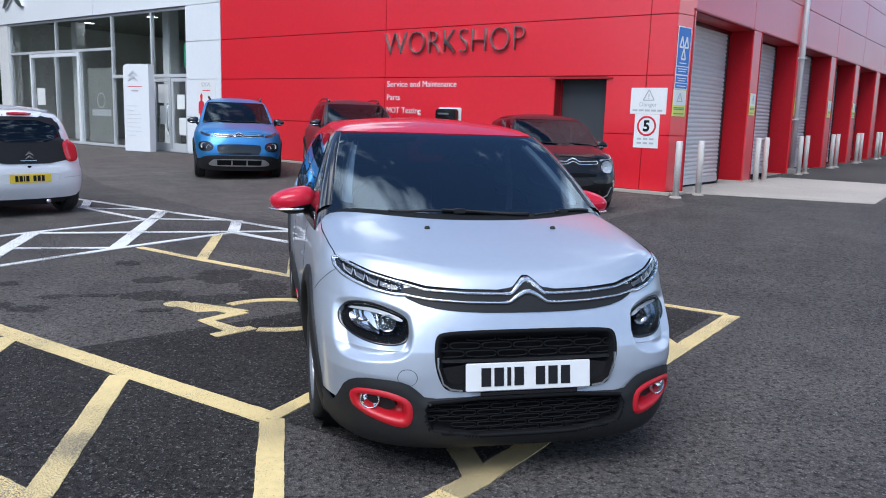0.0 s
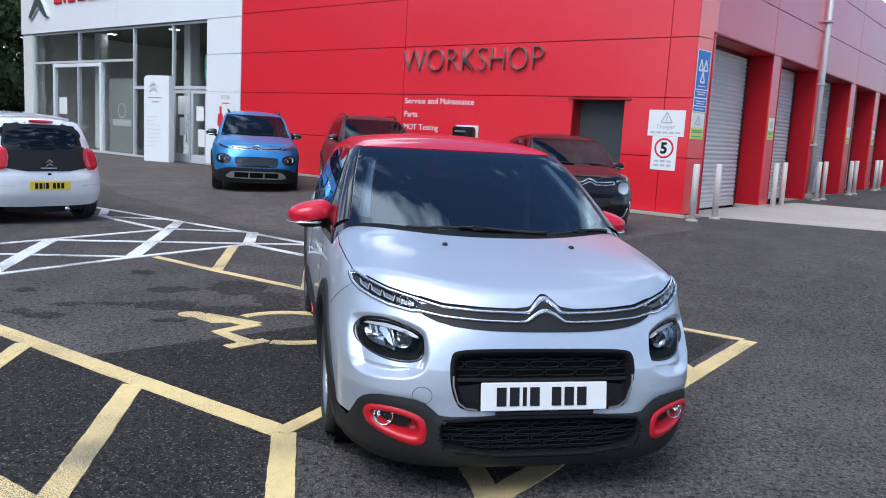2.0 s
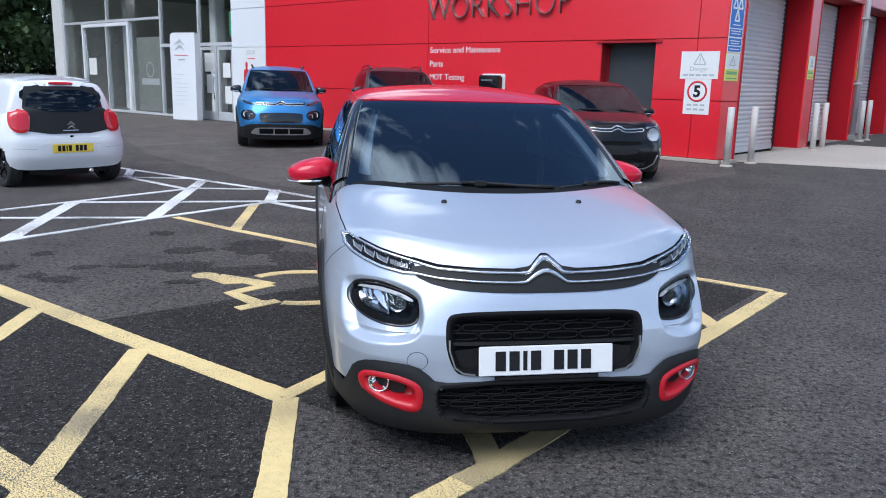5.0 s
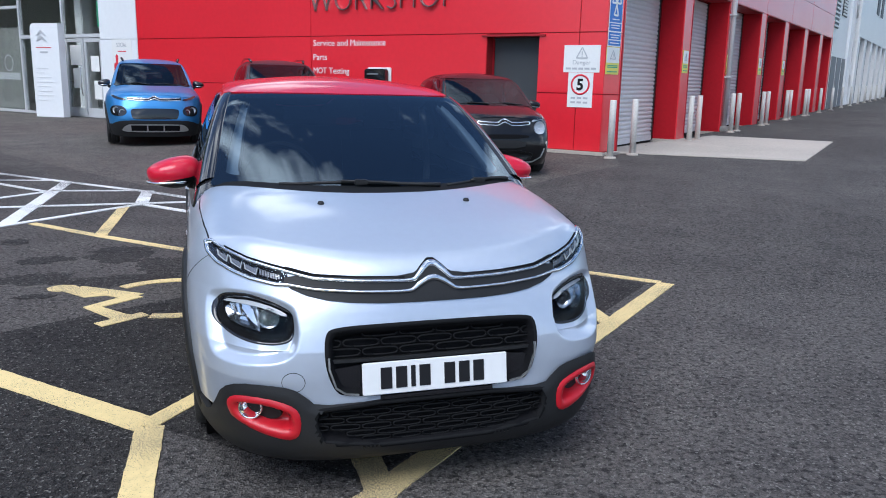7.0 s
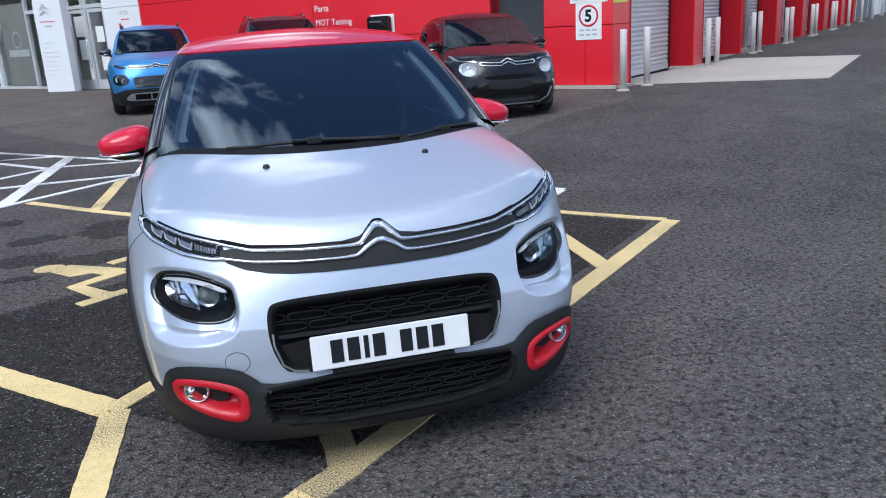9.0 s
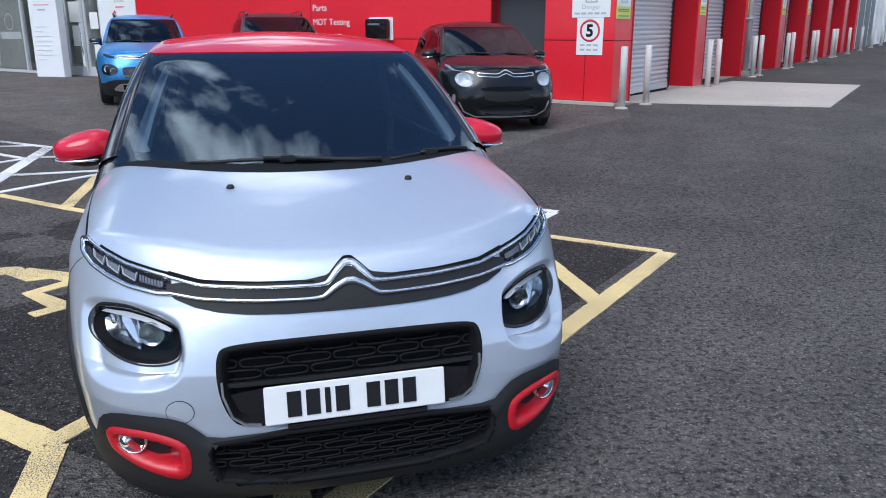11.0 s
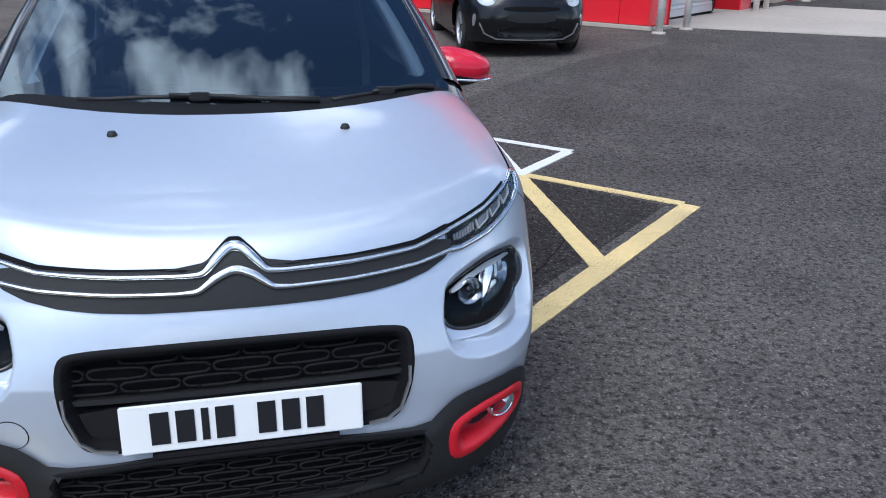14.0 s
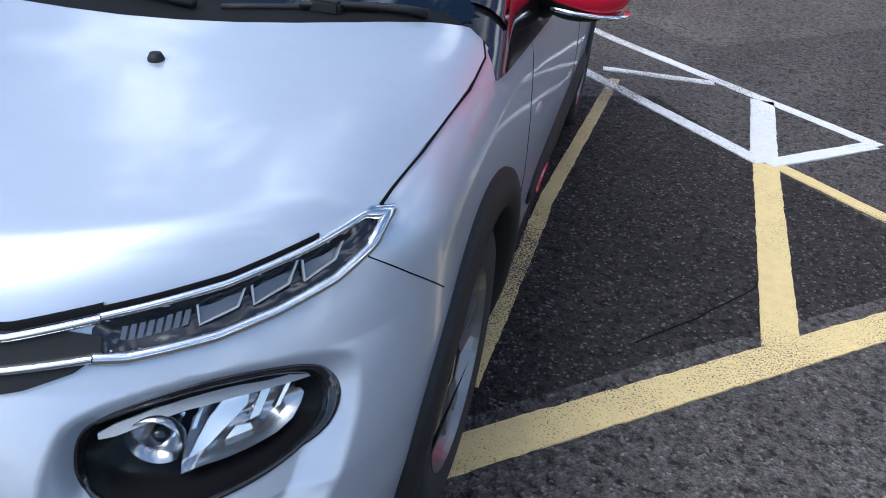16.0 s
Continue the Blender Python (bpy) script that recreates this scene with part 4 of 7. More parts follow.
def tri_sign(parent, x, z, w, mat, y=-0.012):
    h = w * 0.87
    outer = [(x - w / 2, z), (x + w / 2, z), (x, z + h)]
    for a, b in zip(outer, outer[1:] + outer[:1]):
        v, f = slab(ribbon([a, b], w * 0.09), 0, 0.004)
        link("triangle_edge", mesh("triangle_edge", [(p, y - r, q) for p, q, r in v], f, mat), parent)
    box("mark", (x - w * 0.04, y - 0.004, z + h * 0.3), (x + w * 0.04, y, z + h * 0.62), mat, parent)
    box("mark", (x - w * 0.04, y - 0.004, z + h * 0.12), (x + w * 0.04, y, z + h * 0.21), mat, parent)


tri_sign(danger, 0.0, 1.98, 0.25, M_INK_GREY)
letters("lettering", "Danger", 0.085, M_INK_GREY, danger, pose(-0.2, -0.01, 1.85) @ UP, 0.003, width=0.4)
for k in range(5):
    box("print_bar", (-0.35 + 0.14 * k, -0.0115, 1.745), (-0.24 + 0.14 * k, -0.009, 1.785), M_INK_GREY, danger)
limit = thing("speed_sign", FRONT @ pose(-0.645, -0.004, 0), "white speed limit five sign with a red ring", "sign")
box("plate", (-0.28, -0.008, 0.97), (0.28, 0.0, 1.686), M_SIGN_WHITE, limit)
v, f = lathe([(0.175, -0.010), (0.215, -0.010), (0.215, -0.013), (0.175, -0.013), (0.175, -0.010)], 36, "y")
link("ring", mesh("ring", v, f, M_SIGN_RED, True), limit, "red ring", pose(0, 0, 1.44))
letters("lettering", "5", 0.22, M_INK, limit, pose(-0.085, -0.0095, 1.33) @ UP, 0.003, thin=-0.012)
for k in range(3):
    box("print_bar", (-0.2 + 0.14 * k, -0.0115, 1.14), (-0.1 + 0.14 * k, -0.009, 1.18), M_INK_GREY, limit)
    box("print_bar", (-0.2 + 0.14 * k, -0.0115, 1.05), (-0.1 + 0.14 * k, -0.009, 1.09), M_INK_GREY, limit)

CORNER_FACE = FRONT @ pose(CORNER, 0.0, 0, 0, 0, 78.6)
mot = thing("testing_sign", CORNER_FACE @ pose(0.265, -0.006, 0), "tall blue vehicle testing sign with white triangles", "sign")
box("plate", (-0.235, -0.008, 2.22), (0.235, 0.0, 3.5), M_SIGN_WHITE, mot)
for z0, z1 in ((2.70, 3.48), (2.53, 2.68), (2.36, 2.50), (2.24, 2.34)):
    box("panel_blue", (-0.22, -0.011, z0), (0.22, -0.0081, z1), M_SIGN_BLUE, mot)
for x, z in ((-0.085, 3.08), (0.085, 3.08), (0.0, 2.84)):
    w, h = 0.15, 0.22
    outer = [(x - w / 2, z), (x + w / 2, z), (x, z + h)]
    for a, b in zip(outer, outer[1:] + outer[:1]):
        v, f = slab(ribbon([a, b], 0.038), 0, 0.003)
        link("triangle_edge", mesh("triangle_edge", [(p, -0.0112 - r, q) for p, q, r in v], f, M_SIGN_WHITE), mot)
for z, w in ((2.75, 0.26), (2.63, 0.34), (2.58, 0.3), (2.44, 0.34), (2.39, 0.28), (2.28, 0.34)):
    box("print_bar", (-w / 2, -0.0135, z), (w / 2, -0.0112, z + 0.018), M_SIGN_WHITE, mot)


def warning(at, z0=1.72, z1=2.28, w=0.46):
    sg = thing("warning_sign", at @ pose(0, -0.006, 0), "yellow and white warning sign on a red pier", "sign", "pier warning signs")
    box("plate", (-w / 2, -0.008, z0), (w / 2, 0, z1), M_SIGN_YELLOW, sg)
    box("panel_white", (-w / 2 + 0.01, -0.010, z0 + (z1 - z0) * 0.42), (w / 2 - 0.01, -0.0081, z1 - 0.01), M_SIGN_WHITE, sg)
    tri_sign(sg, 0, z0 + (z1 - z0) * 0.56, 0.2, M_INK_GREY, -0.012)
    for z in (0.08, 0.24, 0.30):
        box("print_bar", (-w / 2 + 0.05, -0.011, z0 + (z1 - z0) * z), (w / 2 - 0.05, -0.0085, z0 + (z1 - z0) * z + 0.022), M_SIGN_GREEN, sg)


warning(CORNER_FACE @ pose(0.25, 0, 0), 1.66, 2.215, 0.48)
for a, b in piers[1:5]:
    warning(SIDE @ pose((a + b) / 2 - 0.05, 0, 0))


# ---- beyond the far end of the yard ----
fence = tagged(link("fence", None, m=SIDE @ pose(96, 0, -0.3)), "dark close-boarded fence at the far end of the yard", "fence", kind="structure")
for k in range(30):
    box("panel", (0.0, 5.0 - k * 1.2, 0), (0.06, 6.17 - k * 1.2, 2.5), M_FAR_DOOR, fence)
lorry = thing("lorry", SIDE @ pose(79, 0.25, -0.05), "dark box lorry parked at the far end of the yard", "lorry")
box("cab", (-0.2, -2.4, 0.6), (1.9, 0.0, 2.9), M_GLOSS_BLACK, lorry, bevel=0.12)
box("windscreen", (-0.225, -2.2, 1.7), (-0.19, -0.2, 2.55), M_PRIVACY, lorry)
box("bumper", (-0.35, -2.4, 0.4), (0.0, 0.0, 0.75), M_BLACK_PLASTIC, lorry, bevel=0.05)
for y in (-2.2, -0.6):
    box("headlamp", (-0.37, y, 0.78), (-0.2, y + 0.4, 0.98), M_LAMP_MIRROR, lorry, bevel=0.03)
box("load_box", (2.05, -2.5, 0.95), (8.5, 0.1, 3.9), M_DOOR_GREY, lorry, bevel=0.04)
box("chassis", (0.3, -2.0, 0.5), (8.3, -0.4, 0.94), M_BLACK_PLASTIC, lorry)
for x in (0.85, 6.6):
    for y in (-2.4, -0.32):
        v, f = lathe([(0.0, -0.14), (0.42, -0.14), (0.5, -0.1), (0.5, 0.1), (0.42, 0.14), (0.0, 0.14)], 20, "y")
        link("tyre", mesh("tyre", v, f, M_RUBBER, True), lorry, m=pose(x, y + 0.16, 0.48))


# ---- trees beyond the showroom ----
def tree(m, tall, seed, label):
    rng = random.Random(seed)
    t = thing("tree", m, label, "tree", "trees beyond the showroom")
    pieces = [tube([(0, 0, -0.1), (0.05, 0.03, tall * 0.25), (-0.06, 0.05, tall * 0.55), (0.05, 0, tall * 0.8)], [0.26, 0.2, 0.13, 0.05], 9)]
    tips = []
    for k in range(16):
        z = tall * rng.uniform(0.16, 0.7)
        a, r = rng.uniform(0, 6.28), tall * rng.uniform(0.22, 0.36)
        end = (r * math.cos(a), r * math.sin(a), z + tall * rng.uniform(0.05, 0.26))
        mid = (end[0] * 0.5, end[1] * 0.5, z + (end[2] - z) * 0.35)
        pieces.append(tube([(0, 0, z), mid, end], [0.08, 0.05, 0.02], 6))
        tips += [end, mid]
    v, f = joined(*pieces)
    link("trunk", mesh("trunk", v, f, M_BARK, True), t)
    v, f = [], []
    clumps = tips + [(rng.gauss(0, tall * 0.17), rng.gauss(0, tall * 0.17), tall * rng.uniform(0.18, 1.0)) for _ in range(95)]
    for c in clumps:
        size = tall * rng.uniform(0.06, 0.12)
        for _ in range(150):
            p = Vector([rng.gauss(0, 1) for _ in range(3)])
            p = p.normalized() * size * rng.uniform(0.45, 1.15)
            q = Vector(c) + Vector((p.x, p.y, p.z * 0.75))
            d = Vector([rng.gauss(0, 1) for _ in range(3)]).normalized()
            e = d.cross(Vector([rng.gauss(0, 1) for _ in range(3)])).normalized()
            s = rng.uniform(0.11, 0.22)
            k = len(v)
            v += [q - d * s, q + e * s * 0.6, q + d * s, q - e * s * 0.6]
            f.append((k, k + 1, k + 2, k + 3))
    link("crown", mesh("crown", v, f, M_LEAF), t)
    return t


oaks = [tree(pose(-24, 33.5, 0.2), 11.5, 3, "dense dark green broadleaf tree behind the showroom"), tree(pose(-21.5, 39.5, 0.2), 13, 5, "tall dark green broadleaf tree behind the showroom")]
for k, (x, y) in enumerate([(-27.5, 29.5), (-30.5, 35), (-26, 40), (-32.5, 25), (-36, 30.5), (-36, 19), (-38.5, 12), (-39, 5), (-40, -3), (-33, 41), (-18.5, 45)]):
    copy_thing(oaks[k % 2], pose(x, y, fall(x, y), 0, 0, 57 * k))
hedge_rng = random.Random(9)
v, f = [], []
for k in range(16000):
    u = hedge_rng.random()
    base = Vector((-40 + 24 * u, 17 + 30 * u, 0.1)) + Vector((hedge_rng.uniform(-2.5, 0.6), hedge_rng.uniform(-0.6, 2.5), hedge_rng.random() ** 0.8 * (2.3 + 0.5 * math.sin(u * 40))))
    d = Vector([hedge_rng.gauss(0, 1) for _ in range(3)]).normalized()
    e = d.cross(Vector([hedge_rng.gauss(0, 1) for _ in range(3)])).normalized()
    s = hedge_rng.uniform(0.1, 0.2)
    q = len(v)
    v += [base - d * s, base + e * s * 0.6, base + d * s, base - e * s * 0.6]
    f.append((q, q + 1, q + 2, q + 3))
tagged(link("hedge", mesh("hedge", v, f, M_LEAF)), "dark green hedge along the far edge of the car park", "hedge", kind="stuff")

# ---- cars: smooth solids, panels and parts laid on them. x across, y back from the nose, z up ----
def curve(keys, soft=0.03):
    ks = np.array(keys, float)
    t = np.linspace(ks[0, 0], ks[-1, 0], 600)
    v = np.interp(t, ks[:, 0], ks[:, 1])
    n = max(1, int(soft / (t[1] - t[0])))
    k = np.exp(-0.5 * (np.arange(-3 * n, 3 * n + 1) / n) ** 2)
    pad = np.arange(1, 3 * n + 1)
    v = np.convolve(np.concatenate([v[0] - (v[1] - v[0]) * pad[::-1], v, v[-1] + (v[-1] - v[-2]) * pad]), k / k.sum(), "valid")
    return lambda q: np.interp(q, t, v)


def smax(a, b, k):
    h = np.clip(0.5 + 0.5 * (a - b) / k, 0, 1)
    return b + (a - b) * h + k * h * (1 - h)


HATCH = dict(
    length=3.99, yc=0.80, yr=3.25, rear_pow=2.6,
    nose=curve([(0.05, 0.14), (0.14, 0.085), (0.2, 0.06), (0.28, 0.03), (0.38, 0.005), (0.5, 0.0), (0.6, 0.015), (0.68, 0.045), (0.76, 0.085), (0.83, 0.115), (0.95, 0.18), (1.1, 0.3)]),
    tail=curve([(0.05, 0.22), (0.25, 0.08), (0.4, 0.0), (0.6, 0.0), (0.8, 0.05), (1.0, 0.09), (1.1, 0.12)]),
    width=curve([(0.05, 0.749), (0.2, 0.83), (0.3, 0.86), (0.45, 0.878), (0.6, 0.882), (0.72, 0.872), (0.82, 0.855), (0.92, 0.825), (1.05, 0.779)]),
    deck=curve([(-0.3, 0.6), (0, 0.775), (0.08, 0.820), (0.15, 0.850), (0.25, 0.881), (0.4, 0.920), (0.6, 0.963), (0.8, 0.999), (1.0, 1.026), (1.3, 1.035), (4, 1.045)], 0.05),
    ws=curve([(0.85, 0.50), (1.0, 0.83), (1.15, 1.15), (1.25, 1.375), (1.37, 1.66), (1.42, 1.82), (1.5, 2.15)], 0.03),
    bs=curve([(0.85, 3.84), (1.05, 3.83), (1.2, 3.78), (1.35, 3.68), (1.5, 3.5)]),
    cabw=curve([(0.85, 0.815), (1.0, 0.765), (1.2, 0.69), (1.36, 0.615), (1.5, 0.54)]),
    roof=curve([(0.8, 1.20), (1.4, 1.375), (1.8, 1.435), (2.2, 1.462), (2.7, 1.458), (3.3, 1.425), (3.9, 1.35)], 0.08),
)


# the silver car: flat flanks, tighter front corners and a fuller, further forward bonnet
SILVER_HATCH = dict(
    HATCH, yc=0.58, corner=((0.3, 0.45, 0.64, 0.72, 0.86), (4.5, 5.5, 4.2, 3.8, 2.9)), sweep=((0.3, 0.55, 0.72, 0.85), (0.08, 0.05, 0.2, 0.2)), shoulder=(0.100, 0.775, 8.5), soft=0.05,
    nose=curve([(0.05, 0.13), (0.12, 0.06), (0.16, 0.005), (0.2, -0.028), (0.28, -0.032), (0.38, -0.016), (0.5, -0.010), (0.6, 0.0), (0.68, 0.018), (0.76, 0.050), (0.83, 0.082), (0.95, 0.148), (1.1, 0.27)]),
    width=curve([(0.05, 0.70), (0.2, 0.775), (0.3, 0.80), (0.45, 0.814), (0.6, 0.818), (0.72, 0.812), (0.82, 0.802), (0.92, 0.785), (1.05, 0.76)]),
    deck=curve([(-0.3, 0.61), (-0.035, 0.775), (0.045, 0.820), (0.115, 0.850), (0.215, 0.881), (0.365, 0.917), (0.565, 0.955), (0.765, 0.988), (1.0, 1.015), (1.3, 1.028), (4, 1.045)], 0.05),
)


class Shape:
    """The body and cabin of a hatchback, stretched to a size."""

    def __init__(self, base, scale=(1, 1, 1)):
        self.c, self.s = base, np.array(scale, float)

    def body(self, p):
        c, p = self.c, p / self.s
        x, y, z = np.abs(p[..., 0]), p[..., 1], p[..., 2]
        w = c["width"](z) * (1 - 0.012 * ((y - 2.0) / 2) ** 2)
        drop, half, power = c.get("shoulder", (0.115, 0.8, 3.8))
        a, b = np.maximum(c["yc"] - c["nose"](z) - np.interp(z, *c.get("sweep", ((0, 1), (0, 0)))) * x ** 2, 0.02), c["length"] - c["yr"] - c["tail"](z)
        e = (x / w) ** np.where(y < 2.0, np.interp(z, *c.get("corner", ((0.45, 0.72, 0.86), (4.2, 3.0, 2.4)))), 3.4) + (np.maximum(c["yc"] - y, 0) / a) ** 2.2 + (np.maximum(y - c["yr"], 0) / b) ** c["rear_pow"]
        return smax((e ** (1 / 2.8) - 1) * 0.8, z - (c["deck"](y) - drop * (x / half) ** power), c.get("soft", 0.07))

    def cabin(self, p):
        c, p = self.c, p / self.s
        x, y, z = np.abs(p[..., 0]), p[..., 1], p[..., 2]
        front = (c["ws"](z) + np.interp(z, (0.95, 1.36), (0.25, 0.11)) * (x / 0.7) ** 2.3 - y) * 0.42
        rear = (y - c["bs"](z) + 0.12 * (x / 0.7) ** 2) * 0.8
        side = x - c["cabw"](z) * (1 - 0.03 * ((y - 2.0) / 1.2) ** 2)
        top = z - (c["roof"](y) - 0.05 * (x / 0.6) ** 2)
        return smax(smax(side, top, 0.06), smax(front, rear, 0.04), 0.035)


def first_hit(solid, o, d, far=4.5, n=180):
    ts = np.linspace(0, far, n)
    got = solid(o[:, None] + ts[None, :, None] * d[:, None]) < 0
    ok, i = got.any(1), np.maximum(np.argmax(got, 1), 1)
    lo, hi = ts[i - 1], ts[i]
    for _ in range(22):
        mid = (lo + hi) / 2
        q = solid(o + mid[:, None] * d) < 0
        hi, lo = np.where(q, mid, hi), np.where(q, lo, mid)
    return o + hi[:, None] * d, ok


def slope(solid, p, h=2e-3):
    g = np.stack([solid(p + h * e) - solid(p - h * e) for e in np.eye(3)], -1)
    return g / np.maximum(np.linalg.norm(g, axis=-1, keepdims=True), 1e-9)


def lay(solid, pts, axis):
    """Flat points (across, along) put on a solid as seen along an axis."""
    a, b, z = pts[:, 0], pts[:, 1], np.zeros(len(pts))
    o, d = {"front": (np.stack([a, z - 0.6, b], 1), (0, 1, 0)), "rear": (np.stack([a, z + 4.9, b], 1), (0, -1, 0)),
            "top": (np.stack([a, b, z + 2.6], 1), (0, 0, -1)), "left": (np.stack([z + 1.6, a, b], 1), (-1, 0, 0)), "right": (np.stack([z - 1.6, a, b], 1), (1, 0, 0))}[axis]
    way = np.tile(np.array(d, float), (len(pts), 1))
    p, ok = first_hit(solid, o, way)
    mid = np.mean(o, 0) * (1 - np.abs(np.array(d)))
    for _ in range(10):
        if ok.all():
            break
        bad = ~ok
        keep = np.abs(np.array(d))
        o[bad] = o[bad] * keep + (mid + (o[bad] - mid) * 0.965) * (1 - keep)
        p2, ok2 = first_hit(solid, o[bad], way[bad])
        p[bad], ok[bad] = p2, ok2
    if ok.any() and not ok.all():
        good = np.where(ok)[0]
        for k in np.where(~ok)[0]:
            p[k] = p[good[np.argmin(np.sum((pts[good] - pts[k]) ** 2, 1))]]
    return p, ok


def panel(name, outline, axis, solid, mat, parent, off=0.003, thick=0.012, res=0.03, rounds=2, relief=None, label="", sink=None):
    """A panel laid on a solid, proud of it by off, with folded edges; relief gives a further height from (distance to the edge, points)."""
    shape2 = rounded(outline, rounds) if rounds else list(outline)
    pts, tris, m, poly = patch(shape2, res)
    p3, ok = lay(solid, pts, axis)
    n3 = slope(solid, p3)
    rise = np.full(len(pts), off)
    if sink is not None:
        p3 = p3 - n3 * sink(p3)[:, None]
    if relief is not None:
        rise = rise + relief(edge_distance(pts, poly), pts)
    top = p3 + n3 * rise[:, None]
    back = p3[:m] + n3[:m] * (rise[:m] - thick)[:, None]
    ref = n3[0]
    flip = {"front": -1, "rear": 1, "top": 1, "left": 1, "right": -1}[axis]
    fs = [t if flip > 0 else t[::-1] for t in tris]
    if axis in ("front", "rear"):
        fs = [t[::-1] for t in fs]
        flip = -flip
    k = len(top)
    for i in range(m):
        j = (i + 1) % m
        q = (k + i, k + m + i, k + m + j, k + j)
        fs.append(q if flip > 0 else q[::-1])
    verts = np.concatenate([top, top[:m], back])
    me = mesh(name, verts, fs, mat, True)
    me.polygons.foreach_set("use_smooth", [True] * len(tris) + [False] * (len(me.polygons) - len(tris)))
    return link(name, me, parent, label)


def both(x_outline, sign):
    return [(sign * a, b) for a, b in x_outline]


def shell(name, shape, solid, zs, mat, parent, holes, dent=None, step=0.026, fine=200):
    """A skin round a solid, row by row of height, with openings."""
    sx, sy, sz = shape.s
    yc, yr = shape.c["yc"] * sy, shape.c["yr"] * sy
    rays = [((0, yc), (math.sin(a), -math.cos(a))) for a in np.linspace(-math.pi / 2, math.pi / 2, fine)]
    ys = np.arange(yc + step, yr, step)
    rays += [((0, y), (1, 0)) for y in ys]
    rays += [((0, yr), (math.cos(a), math.sin(a))) for a in np.linspace(0, math.pi, 70)]
    rays += [((0, y), (-1, 0)) for y in ys[::-1]]
    o = np.array([[(x, y, z) for (x, y), _ in rays] for z in zs], float)
    d = np.array([[(u, v, 0) for _, (u, v) in rays] for _ in zs], float)
    good = solid(o) < -0.01
    lo, hi = np.zeros(good.shape), np.full(good.shape, 1.6 * max(sx, sy))
    for _ in range(30):
        mid = (lo + hi) / 2
        q = solid(o + mid[..., None] * d) < 0
        lo, hi = np.where(q, mid, lo), np.where(q, hi, mid)
    p = o + lo[..., None] * d
    plain = p.reshape(-1, 3)
    if dent is not None:
        flat = p.reshape(-1, 3)
        p = (flat - slope(solid, flat) * dent(flat)[:, None]).reshape(p.shape)
    rows, cols = good.shape
    idx = np.arange(rows * cols).reshape(rows, cols)
    nxt = np.roll(idx, -1, 1)
    quads = np.stack([idx[:-1], nxt[:-1], nxt[1:], idx[1:]], -1).reshape(-1, 4)
    flat, okv = p.reshape(-1, 3), good.ravel()
    keep = okv[quads].all(1)
    mid = plain[quads].mean(1)
    for h in holes:
        keep &= ~h(mid)
    used = np.unique(quads[keep])
    remap = np.full(len(flat), -1)
    remap[used] = np.arange(len(used))
    return link(name, mesh(name, flat[used], remap[quads[keep]], mat, True), parent)


def front_hole(outline, y_max, rounds=2, inset=0.007):
    poly = rounded(outline, rounds)
    return lambda p: (p[:, 1] < y_max) & inside(p[:, [0, 2]], poly) & (edge_distance(p[:, [0, 2]], poly) > inset)


def side_hole(outline, rounds=2):
    poly = rounded(outline, rounds)
    return lambda p: (np.abs(p[:, 0]) > 0.4) & inside(p[:, [1, 2]], poly)


def top_hole(outline, rounds=1, z_min=0.9):
    poly = rounded(outline, rounds)
    return lambda p: (p[:, 2] > z_min) & inside(p[:, [0, 1]], poly)


def rear_hole(outline, y_min, rounds=2):
    poly = rounded(outline, rounds)
    return lambda p: (p[:, 1] > y_min) & inside(p[:, [0, 2]], poly)


def arch_hole(y, z, r):
    return lambda p: (np.hypot(p[:, 1] - y, p[:, 2] - z) < r) & (np.abs(p[:, 0]) > 0.45)


WHEELS = {}


